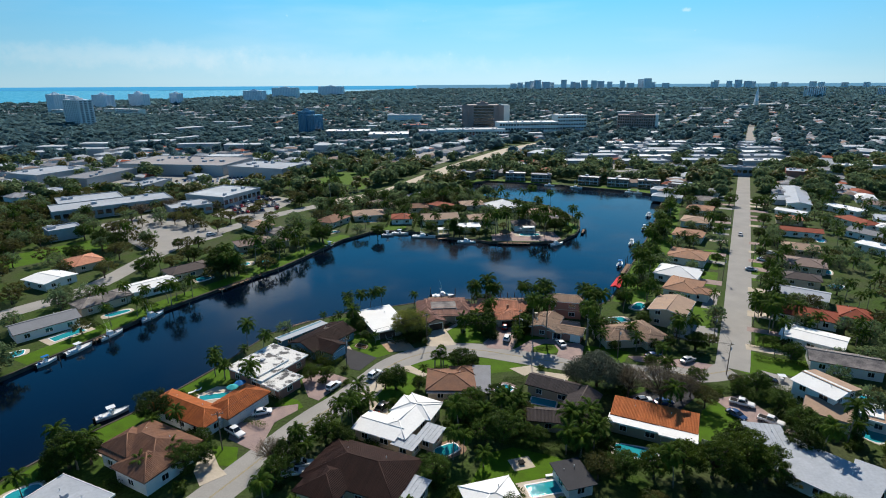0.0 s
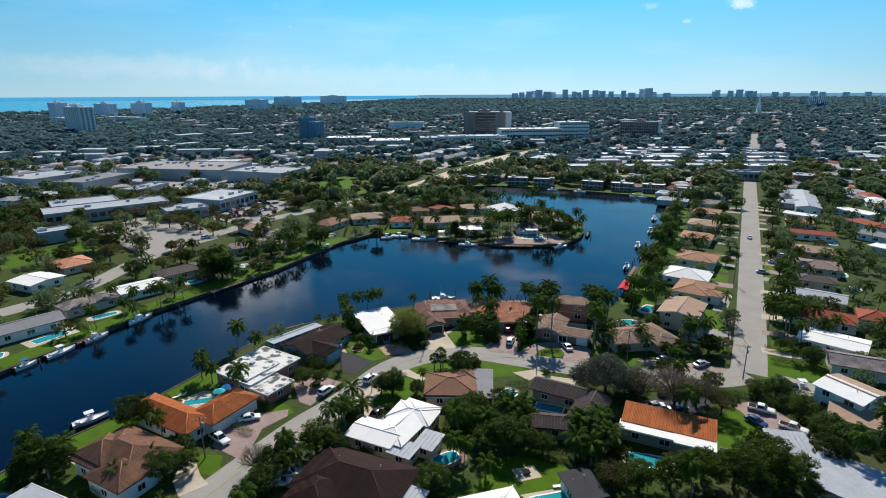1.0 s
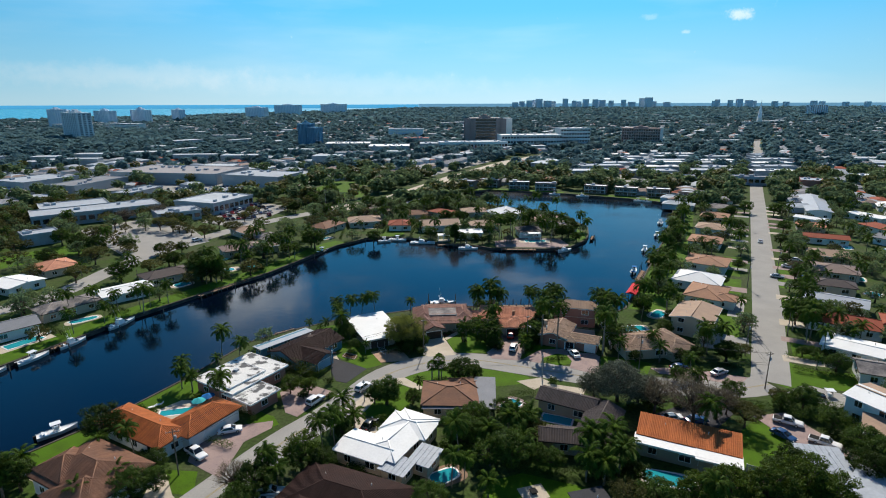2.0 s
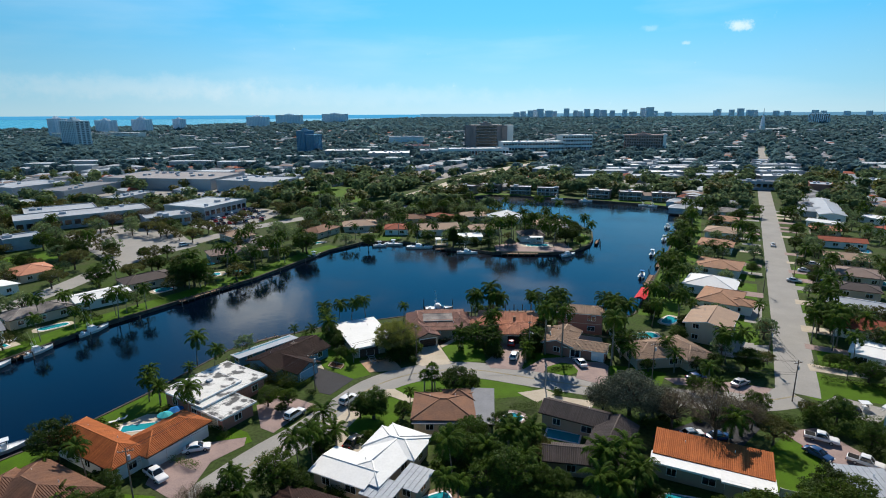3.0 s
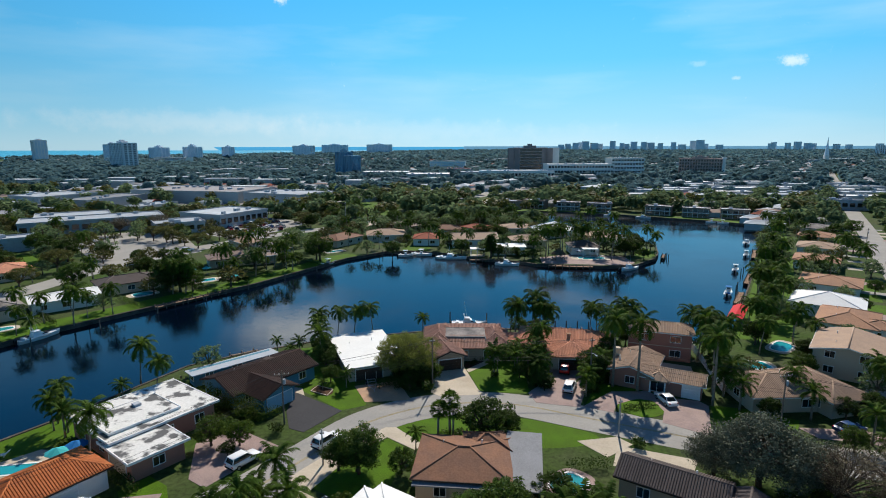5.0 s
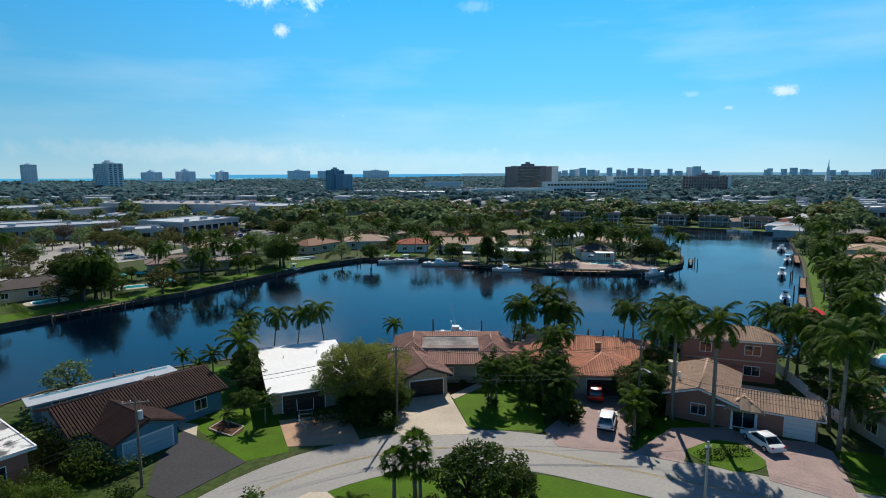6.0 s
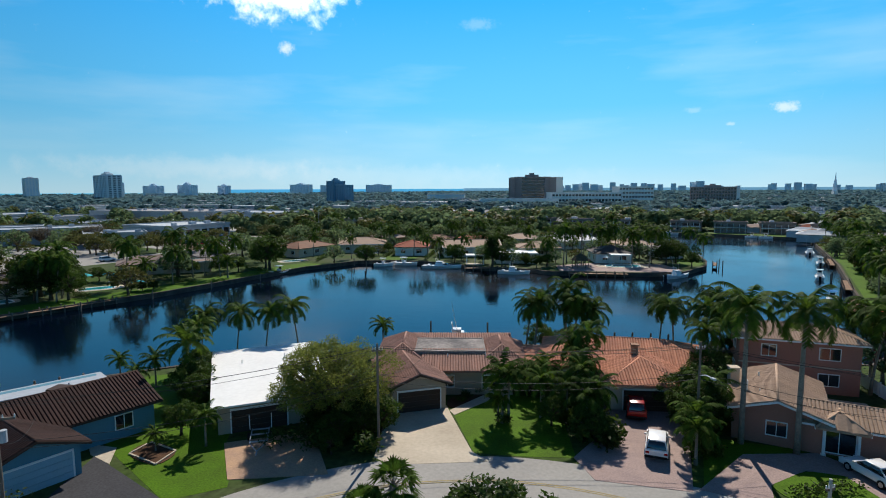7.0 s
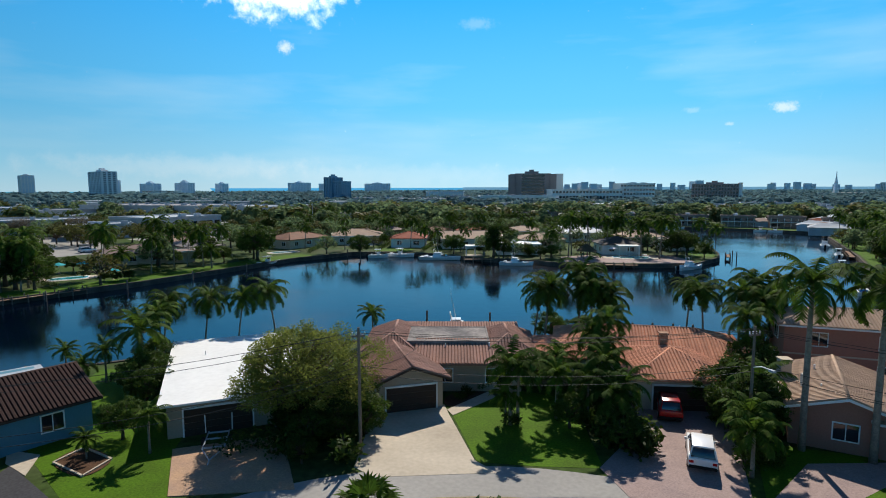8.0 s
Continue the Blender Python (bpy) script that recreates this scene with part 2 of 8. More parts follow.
PALM_TRUNK = material("palm_trunk", (0.3, 0.26, 0.21), 0.95, vary=0.25, scale=2, fine=9, second=(0.2, 0.17, 0.14))
BARK = material("tree_bark", (0.13, 0.1, 0.075), 0.95, vary=0.3, scale=2, fine=9)
PALM_LEAF = material("palm_frond", (0.085, 0.14, 0.015), 0.7, specular=0.06, vary=0.25, scale=0.4, fine=3, second=(0.032, 0.07, 0.011), bump=0, per_island=0.3, per_object=0.15, sheer=0.4)
LEAF = material("tree_leaves", (0.07, 0.118, 0.016), 0.6, vary=0.3, scale=0.3, fine=2, second=(0.034, 0.062, 0.013), bump=0, specular=0.12, per_island=0.35, per_object=0.4, sheer=0.4)
OLIVE_LEAF = material("olive_leaves", (0.125, 0.12, 0.032), 0.6, vary=0.25, scale=0.3, fine=2, second=(0.09, 0.1, 0.03), bump=0, specular=0.12, per_island=0.3, per_object=0.2, sheer=0.4)
GREY_LEAF = material("grey_green_leaves", (0.13, 0.145, 0.095), 0.7, vary=0.25, scale=0.3, fine=2, second=(0.09, 0.105, 0.075), bump=0, specular=0.12, per_island=0.3, sheer=0.2)
# Paler than LEAF: the haze over farther trees is worked into the colour.
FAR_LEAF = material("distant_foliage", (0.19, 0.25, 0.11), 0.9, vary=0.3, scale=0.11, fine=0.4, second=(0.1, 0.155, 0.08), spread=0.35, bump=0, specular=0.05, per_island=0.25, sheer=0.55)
CAR_WHITE = material("white_car_paint", (0.78, 0.78, 0.78), 0.25, vary=0.02, bump=0, specular=0.6)
CAR_BLACK = material("black_car_paint", (0.012, 0.012, 0.014), 0.2, vary=0.02, bump=0, specular=0.6)
CAR_RED = material("red_car_paint", (0.35, 0.012, 0.012), 0.25, vary=0.02, bump=0, specular=0.6)
CAR_BLUE = material("blue_car_paint", (0.02, 0.06, 0.16), 0.25, vary=0.02, bump=0, specular=0.6)
CAR_SILVER = material("silver_car_paint", (0.42, 0.43, 0.45), 0.3, metal=0.4, vary=0.02, bump=0)
RUBBER = material("tyre_rubber", (0.02, 0.02, 0.02), 0.9, vary=0.1, bump=0)
RIM = material("wheel_rim_metal", (0.5, 0.5, 0.52), 0.35, metal=0.8, vary=0.05, bump=0)
LAMP_RED = material("red_lamp_lens", (0.4, 0.01, 0.01), 0.2, vary=0.02, bump=0)
GEL = material("white_boat_gelcoat", (0.8, 0.8, 0.79), 0.25, vary=0.03, bump=0, specular=0.6)
CANVAS_RED = material("red_canvas", (0.6, 0.03, 0.04), 0.8, vary=0.06)
CANVAS_BLUE = material("blue_canvas", (0.02, 0.16, 0.42), 0.8, vary=0.06)
CANVAS_TEAL = material("teal_canvas", (0.05, 0.4, 0.42), 0.8, vary=0.06)
YELLOW = material("yellow_road_paint", (0.42, 0.34, 0.17), 0.8, vary=0.3, fine=5, bump=0)
WIRE = material("cable_black", (0.03, 0.03, 0.03), 0.6, vary=0.1, bump=0)
MULCH = material("brown_mulch", (0.11, 0.06, 0.035), 0.95, vary=0.35, scale=1.5, fine=12, bump=0.5)
# Emissive backdrop: hazy distance glows here, though nothing there is a lamp.
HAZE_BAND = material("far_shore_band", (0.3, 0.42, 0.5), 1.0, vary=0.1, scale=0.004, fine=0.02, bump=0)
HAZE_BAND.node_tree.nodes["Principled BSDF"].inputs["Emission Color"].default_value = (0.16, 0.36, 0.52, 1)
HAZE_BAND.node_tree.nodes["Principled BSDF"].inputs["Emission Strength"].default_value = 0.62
# The ocean strip glows likewise to stand in for bright far water.
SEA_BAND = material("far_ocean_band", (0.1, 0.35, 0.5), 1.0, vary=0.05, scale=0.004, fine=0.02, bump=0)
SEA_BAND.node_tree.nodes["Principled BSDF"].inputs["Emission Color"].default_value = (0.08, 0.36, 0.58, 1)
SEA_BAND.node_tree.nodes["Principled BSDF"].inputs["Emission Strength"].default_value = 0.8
# Glass lightened to blue-grey; the haze over far towers is in its colour.
BALCONY = glass("tower_balcony_shade", (0.46, 0.57, 0.68), 0.4)
FINE_LEAF = material("fine_yellow_green_leaves", (0.23, 0.25, 0.05), 0.7, vary=0.25, scale=0.3, fine=2, second=(0.16, 0.19, 0.04), bump=0, specular=0.12, per_island=0.25, sheer=0.5)
ROSE_TILE = material("rose_brown_tile", (0.34, 0.185, 0.14), 0.8, vary=0.18, scale=0.5, fine=4, second=(0.26, 0.15, 0.12), bump=0.2, per_island=0.12)

TAN_PAVER = material("tan_pavers", (0.5, 0.32, 0.19), 0.85, vary=0.2, scale=0.6, fine=9, second=(0.36, 0.24, 0.18), bump=0.2)
# White roofs dulled and blued in the base colour, as haze would do.
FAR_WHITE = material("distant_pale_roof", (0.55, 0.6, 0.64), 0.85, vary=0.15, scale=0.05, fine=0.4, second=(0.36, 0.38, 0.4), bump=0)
# Leaf green shifted to pale blue: distance haze is put into the colour.
HAZE_LEAF = material("distant_blue_green_woods", (0.13, 0.225, 0.24), 0.9, specular=0.05, vary=0.2, scale=0.012, fine=0.08, second=(0.1, 0.18, 0.195), bump=0, per_island=0.12, sheer=0.5)
BRIGHT_LEAF = material("bright_green_leaves", (0.085, 0.13, 0.014), 0.65, specular=0.12, vary=0.28, scale=0.3, fine=2, second=(0.05, 0.085, 0.012), bump=0, per_island=0.35, per_object=0.2, sheer=0.4)
TWIG_LEAF = material("sparse_brown_leaves", (0.22, 0.19, 0.12), 0.8, specular=0.1, vary=0.25, scale=0.4, fine=3, bump=0, per_island=0.3, sheer=0.3)
CLAY_TILE = material("weathered_clay_tile", (0.42, 0.23, 0.14), 0.85, vary=0.2, scale=0.4, fine=4, second=(0.3, 0.18, 0.12), bump=0.2, per_island=0.1)
# Hall walls greyed: their backlit shade is put into the base colour.
HALL_WALL = material("grey_hall_wall", (0.4, 0.42, 0.43), 0.9, vary=0.1, scale=0.1, fine=2)
HALL_ROOF = material("bluish_hall_roof", (0.42, 0.46, 0.5), 0.8, vary=0.14, scale=0.06, fine=0.8, second=(0.33, 0.35, 0.38))
TOWER_SHADE = glass("shaded_tower_windows", (0.07, 0.09, 0.12), 0.3)
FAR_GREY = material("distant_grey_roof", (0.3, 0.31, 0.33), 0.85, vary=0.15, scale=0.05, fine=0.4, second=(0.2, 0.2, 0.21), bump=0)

# ---- building helpers ----
rng = random.Random(7)


class Shape:
    """Collects vertices and faces for one mesh."""

    def __init__(self):
        self.v, self.f = [], []

    def add(self, verts, faces):
        k = len(self.v)
        self.v += [tuple(p) for p in verts]
        self.f += [tuple(i + k for i in face) for face in faces]
        return self

    def box(self, x0, y0, z0, x1, y1, z1, m=None):
        p = [(x0, y0, z0), (x1, y0, z0), (x1, y1, z0), (x0, y1, z0), (x0, y0, z1), (x1, y0, z1), (x1, y1, z1), (x0, y1, z1)]
        if m is not None:
            p = [m @ Vector(q) for q in p]
        return self.add(p, [(0, 3, 2, 1), (4, 5, 6, 7), (0, 1, 5, 4), (1, 2, 6, 5), (2, 3, 7, 6), (3, 0, 4, 7)])

    def prism(self, outline, z0, z1, top_scale=1.0):
        n = len(outline)
        cx, cy = sum(p[0] for p in outline) / n, sum(p[1] for p in outline) / n
        top = [(cx + (x - cx) * top_scale, cy + (y - cy) * top_scale, z1) for x, y in outline]
        return self.add([(x, y, z0) for x, y in outline] + top,
                        [tuple(range(n))[::-1], tuple(range(n, 2 * n))] + [(i, (i + 1) % n, n + (i + 1) % n, n + i) for i in range(n)])

    def tube(self, points, radii, sides=6):
        """A round tapering limb along the points."""
        k = len(self.v)
        points = [Vector(p) for p in points]
        for i, p in enumerate(points):
            way = (points[min(i + 1, len(points) - 1)] - points[max(i - 1, 0)]).normalized()
            a = way.orthogonal().normalized()
            b = way.cross(a)
            for s in range(sides):
                t = 2 * math.pi * s / sides
                self.v.append(tuple(p + (a * math.cos(t) + b * math.sin(t)) * radii[i]))
        for i in range(len(points) - 1):
            for s in range(sides):
                q = (s + 1) % sides
                self.f.append((k + i * sides + s, k + i * sides + q, k + (i + 1) * sides + q, k + (i + 1) * sides + s))
        self.f.append(tuple(range(k, k + sides))[::-1])
        self.f.append(tuple(range(k + (len(points) - 1) * sides, k + len(points) * sides)))
        return self

    def cyl(self, x, y, z0, z1, r0, r1=None, sides=10):
        return self.tube([(x, y, z0), (x, y, z1)], [r0, r0 if r1 is None else r1], sides)

    def mesh(self, name, mat, smooth=False):
        me = bpy.data.meshes.new(name)
        me.from_pydata(self.v, [], self.f)
        me.materials.append(mat)
        if smooth:
            me.shade_smooth()
        return me


def part(name, shape, mat, parent, label="", smooth=False, at=None, kind=""):
    ob = new(name, shape.mesh(name, mat, smooth) if isinstance(shape, Shape) else shape)
    ob.parent = parent
    if at is not None:
        ob.matrix_basis = at
    return tagged(ob, label, kind=kind)


def thing(name, label, category, m=None, group="", kind=""):
    ob = new(name)
    ob.empty_display_size = 0.2
    if m is not None:
        ob.matrix_basis = m
    return tagged(ob, label, category, group, kind)


def solid(name, shape, mat, label, category, kind="", group="", m=None, smooth=False):
    ob = new(name, shape.mesh(name, mat, smooth))
    if m is not None:
        ob.matrix_basis = m
    return tagged(ob, label, category, group, kind)


def inside(x, y, poly):
    hit = False
    for i in range(len(poly)):
        (x0, y0), (x1, y1) = poly[i - 1], poly[i]
        if (y0 > y) != (y1 > y) and x < (x1 - x0) * (y - y0) / (y1 - y0) + x0:
            hit = not hit
    return hit


def near_line(x, y, line):
    best = 1e9
    for (x0, y0), (x1, y1) in zip(line, line[1:]):
        dx, dy = x1 - x0, y1 - y0
        t = max(0, min(1, ((x - x0) * dx + (y - y0) * dy) / (dx * dx + dy * dy)))
        best = min(best, math.hypot(x - x0 - t * dx, y - y0 - t * dy))
    return best


def smooth_line(points, steps=5, closed=False):
    """A rounded line through the points."""
    n = len(points)
    out = []
    for i in range(n if closed else n - 1):
        p = [points[(i + k) % n] if closed else points[max(0, min(n - 1, i + k))] for k in (-1, 0, 1, 2)]
        for s in range(steps):
            t = s / steps
            out.append(tuple(0.5 * (2 * b + (c - a) * t + (2 * a - 5 * b + 4 * c - d) * t * t + (3 * b - a - 3 * c + d) * t ** 3) for a, b, c, d in zip(*p)))
    if not closed:
        out.append(tuple(points[-1]))
    return out


def ribbon(line, width, z0, z1, offset=0.0):
    """A flat strip with thickness along a plan line."""
    s = Shape()
    left, right = [], []
    for i, p in enumerate(line):
        a, b = line[max(i - 1, 0)], line[min(i + 1, len(line) - 1)]
        dx, dy = b[0] - a[0], b[1] - a[1]
        l = math.hypot(dx, dy) or 1
        nx, ny = -dy / l, dx / l
        left.append((p[0] + nx * (offset + width / 2), p[1] + ny * (offset + width / 2)))
        right.append((p[0] + nx * (offset - width / 2), p[1] + ny * (offset - width / 2)))
    n = len(line)
    s.add([(x, y, z1) for x, y in left] + [(x, y, z1) for x, y in right] + [(x, y, z0) for x, y in left] + [(x, y, z0) for x, y in right],
          [f for i in range(n - 1) for f in ((n + i, n + i + 1, i + 1, i), (i, i + 1, 2 * n + i + 1, 2 * n + i), (n + i + 1, n + i, 3 * n + i, 3 * n + i + 1))]
          + [(0, 2 * n, 3 * n, n), (n - 1, 2 * n - 1, 4 * n - 1, 3 * n - 1)])
    return s


def turned(x, y, cx, cy, angle):
    c, s = math.cos(radians(angle)), math.sin(radians(angle))
    return cx + x * c - y * s, cy + x * s + y * c


def rect(cx, cy, length, width, angle):
    return [turned(x, y, cx, cy, angle) for x, y in ((-length / 2, -width / 2), (length / 2, -width / 2), (length / 2, width / 2), (-length / 2, width / 2))]


def blob(cx, cy, length, width, angle, n=24, wobble=0.08, seed=0):
    r = random.Random(seed)
    pts = []
    for i in range(n):
        t = 2 * math.pi * i / n
        c, s = math.cos(t), math.sin(t)
        p = 0.62
        k = 1 + wobble * math.sin(2 * t + seed) + wobble * 0.6 * math.sin(3 * t + 2 * seed)
        pts.append(turned(length / 2 * k * math.copysign(abs(c) ** p, c), width / 2 * k * math.copysign(abs(s) ** p, s), cx, cy, angle))
    return pts


KEEP_CLEAR = []      # (outline) of buildings, drives and pools, where no tree is planted

# ---- ground, water, roads ----
NEAR_BANK = [(-135, -60), (-108, 15), (-92, 55), (-82.2, 75.5), (-73.9, 87.6), (-66.0, 104.4), (-57.4, 127), (-48.7, 135), (-36.4, 143.5), (-22, 149), (-5, 155.7), (17, 155.5), (36, 153.6), (49, 150.2), (54.5, 155), (63.4, 172.5), (80, 206.6), (101, 250), (116, 285), (131, 320), (138, 336)]
FAR_BANK = [(136.5, 344), (123, 357.5), (100, 369), (78, 381), (52, 391), (26, 400), (12, 392), (6.5, 371), (11, 350), (22.4, 336.6), (40, 325), (52.4, 318.4), (62, 300), (69, 273), (65.4, 255.5), (61.5, 244.5), (51.6, 232), (41.5, 228.8), (34, 228.5), (16.2, 229.3), (8.8, 234), (-4.4, 237), (-13.1, 243), (-20, 247), (-33, 250), (-44, 248), (-51, 238.5), (-55.8, 233), (-61.3, 219.5), (-73.4, 191), (-89.6, 164.8), (-101, 145.6), (-107, 130.4), (-118, 106), (-139, 55), (-165, -60)]
LAGOON = NEAR_BANK + FAR_BANK
MAIN_ROAD = smooth_line([(-62, 20), (-52, 45), (-43, 63), (-34, 80.5), (-27.5, 90), (-22.5, 99), (-17, 108.5), (-9, 114.6), (0, 117), (7.5, 116.6), (15.5, 114), (24, 111.2), (36, 107.6), (50, 104.6), (64, 103.5), (74, 106)], 4)
STREET = [(74.6, 106.8), (76.8, 110.8), (79.8, 116.6), (95.8, 147.6), (131.6, 219.3), (192, 340), (214, 384), (232, 420)]
CANAL_STREET = smooth_line([(-235, 35), (-190, 88), (-153, 140), (-139, 165), (-136, 205), (-128, 235), (-108, 280), (-75, 322), (-47, 352), (-2, 468), (59, 599), (150, 725)], 4)
AVENUE = [(-76, 321), (-47, 352), (-24, 410), (-2, 468), (59, 599), (150, 725)]
EAST_ROAD = [(100, 452), (210, 433), (330, 405)]
EAST_STREET = [(232, 420), (330, 610), (480, 900), (640, 1200)]
WAREHOUSE_ROAD = [(168, 448), (236, 575), (300, 700)]
COAST = [(-2900, -400), (-2250, 900), (-1488, 1807), (-1150, 2250), (-891, 2912), (-690, 3363), (-465, 4420), (-300, 4860)]
SEA_OUTLINE = COAST + [(-4850, 4860), (-4850, -400)]


def flat_with_hole(outer, hole, z):
    bm = bmesh.new()
    edges = []
    for loop in (outer, hole):
        vs = [bm.verts.new((x, y, z)) for x, y in loop]
        edges += [bm.edges.new((vs[i], vs[(i + 1) % len(vs)])) for i in range(len(vs))]
    bmesh.ops.triangle_fill(bm, use_beauty=True, use_dissolve=False, edges=edges)
    for f in bm.faces:
        if f.normal.z < 0:
            f.normal_flip()
    me = bpy.data.meshes.new("ground")
    bm.to_mesh(me)
    bm.free()
    return me


ground_mesh = flat_with_hole([(-4870, -420), (4870, -420), (4870, 4870), (-4870, 4870)], LAGOON, 0.0)
ground_mesh.materials.append(EARTH)
tagged(new("ground", ground_mesh), "flat suburban ground of dry grass and sand", "ground", kind="structure")

lagoon = Shape()
lagoon.add([(-420, -300, -1.0), (420, -300, -1.0), (420, 520, -1.0), (-420, 520, -1.0)], [(0, 1, 2, 3)])
solid("water", lagoon, WATER, "calm dark blue lagoon and canal water", "water", kind="structure")
bed = Shape()
bed.box(-420, -300, -3.2, 420, 520, -3.0)
solid("canal_bed", bed, MULCH, "dark muddy bed under the canal", "canal bed", kind="structure")
ocean = Shape()
ocean.add([(x, y, 0.5) for x, y in SEA_OUTLINE], [tuple(range(len(SEA_OUTLINE)))])
solid("ocean_water", ocean, SEA, "bright turquoise ocean along the coast", "sea", kind="structure")


def seawall(line, name):
    s = ribbon(line, 0.5, -3.0, 0.12)
    solid(name, s, SEAWALL, "weathered concrete seawall, darkened in colour for its shade", "seawall", kind="structure")


seawall(NEAR_BANK, "seawall_near")
seawall(FAR_BANK, "seawall_far")


def road(line, width, name, label, mat=ASPHALT, top=0.03):
    solid(name, ribbon(line, width, -0.1, top), mat, label, "road", kind="structure")


road(MAIN_ROAD, 8.0, "road_loop", "worn pale grey asphalt street bending along the lots")
road(STREET, 8.5, "road_straight", "long straight pale grey asphalt street", top=0.036)
road(CANAL_STREET, 9.0, "road_west", "grey asphalt street behind the canal houses")
road(AVENUE, 17.0, "avenue", "broad pale grey avenue past the park", CONCRETE, 0.042)
road(EAST_ROAD, 9.0, "road_cross", "grey asphalt cross street", top=0.024)
road(EAST_STREET, 9.0, "road_far", "far straight grey street", top=0.028)
road(WAREHOUSE_ROAD, 9.0, "road_yard", "grey service road between flat warehouses", top=0.021)


def road_line(line, width, offset, name="lane_line"):
    solid(name, ribbon(line, width, 0.03, 0.042, offset), YELLOW, "faded double yellow line on the road", "lane line", kind="structure")


road_line(MAIN_ROAD, 0.12, 0.12)
road_line(MAIN_ROAD, 0.12, -0.12)

# ---- houses ----
def roof_slope(tiles, a, b, c, d, pitch_tiles):
    """Rows of barrel tiles on the slope with eave a-b and ridge d-c (all Vectors), as half-round strips running down the slope."""
    e = b - a
    n = max(1, int(e.length / pitch_tiles))
    up = e.cross(d - a)
    if up.length < 1e-6:
        up = e.cross(c - a)
    up.normalize()
    if up.z < 0:
        up = -up
    along = e.normalized()
    dv, cv = (d - a).dot(along) / e.length, (c - a).dot(along) / e.length
    hd = (d - a) - along * (d - a).dot(along)
    hc = (c - a) - along * (c - a).dot(along)

    def top(u):
        if u < dv:
            return hd * (u / dv) if dv > 1e-6 else hd
        if u > cv:
            return hc * ((1 - u) / (1 - cv)) if cv < 1 - 1e-6 else hc
        return hd
    for i in range(n):
        u0, u1 = i / n, (i + 1) / n
        um = (u0 + u1) / 2
        p = [a + e * u for u in (u0, um - 0.25 / n, um + 0.25 / n, u1)]
        lift = [0.0, 0.1, 0.1, 0.0]
        low = [q + up * l for q, l in zip(p, lift)]
        high = [q + top(u) + up * l for q, l, u in zip(p, lift, (u0, um - 0.25 / n, um + 0.25 / n, u1))]
        tiles.add(low + high, [(0, 1, 5, 4), (1, 2, 6, 5), (2, 3, 7, 6)])


def wing_roof(house, length, width, eave, kind, rise, mat, at, over=0.6, tiled=False, trim=TRIM):
    """Roof of one wing, long side along x."""
    l, w = length / 2 + over, width / 2 + over
    t = 0.16
    s = Shape()
    if kind == "flat":
        s.box(-l, -w, eave, l, w, eave + 0.22)
        part("roof", s, mat, house, at=at)
        for x0, y0, x1, y1 in ((-l - 0.03, -w - 0.03, l + 0.03, -w + 0.12), (-l - 0.03, w - 0.12, l + 0.03, w + 0.03), (-l - 0.03, -w + 0.12, -l + 0.12, w - 0.12), (l - 0.12, -w + 0.12, l + 0.03, w - 0.12)):
            part("roof_edge", Shape().box(x0, y0, eave - 0.06, x1, y1, eave + 0.29), mat if mat is CEMENT_ROOF else trim, house, at=at)
        return
    if kind == "slant":
        s.add([(-l, -w, eave), (l, -w, eave), (l, w, eave + rise), (-l, w, eave + rise), (-l, -w, eave + t), (l, -w, eave + t), (l, w, eave + rise + t), (-l, w, eave + rise + t)],
              [(0, 3, 2, 1), (4, 5, 6, 7), (0, 1, 5, 4), (1, 2, 6, 5), (2, 3, 7, 6), (3, 0, 4, 7)])
        roof = part("roof", s, mat, house, at=at)
        if tiled and mat not in (METAL_ROOF, GREY_ROOF, WHITE_ROOF):
            tiles = Shape()
            v = [Vector(p) for p in s.v]
            roof_slope(tiles, v[4], v[5], v[6], v[7], tiled)
            part("tiling", tiles, mat, roof, kind="stuff")
        elif mat is METAL_ROOF and l < 4.5:
            for k in range(1, int(2 * l / 0.9)):
                x = -l + k * 0.9
                part("seam", Shape().add([(x - 0.04, -w, eave + t), (x + 0.04, -w, eave + t), (x + 0.04, w, eave + rise + t), (x - 0.04, w, eave + rise + t), (x - 0.03, -w, eave + t + 0.07), (x + 0.03, -w, eave + t + 0.07), (x + 0.03, w, eave + rise + t + 0.07), (x - 0.03, w, eave + rise + t + 0.07)], [(4, 5, 6, 7), (0, 1, 5, 4), (1, 2, 6, 5), (2, 3, 7, 6), (3, 0, 4, 7)]), mat, roof)
        return
    run = w if kind == "hip" else 0.0
    ridge = max(0.05, l - run)
    z0, z1 = eave, eave + rise
    low = [(-l, -w, z0), (l, -w, z0), (l, w, z0), (-l, w, z0)]
    up = [(x, y, z + t) for x, y, z in low]
    if kind == "gable":
        s.add(low + up + [(-ridge, 0, z1 + t), (ridge, 0, z1 + t), (-l, 0, z1), (l, 0, z1)],
              [(0, 10, 11, 1), (3, 2, 11, 10), (0, 1, 5, 4), (2, 3, 7, 6), (4, 5, 9, 8), (6, 7, 8, 9), (1, 11, 9, 5), (2, 6, 9, 11), (0, 4, 8, 10), (3, 10, 8, 7)])
    else:
        s.add(low + up + [(-ridge, 0, z1 + t), (ridge, 0, z1 + t)],
              [(0, 3, 2, 1), (0, 1, 5, 4), (1, 2, 6, 5), (2, 3, 7, 6), (3, 0, 4, 7), (4, 5, 9, 8), (6, 7, 8, 9), (5, 6, 9), (7, 4, 8)])
    roof = part("roof", s, mat, house, at=at)
    v = [Vector(p) for p in s.v]
    if tiled:
        tiles = Shape()
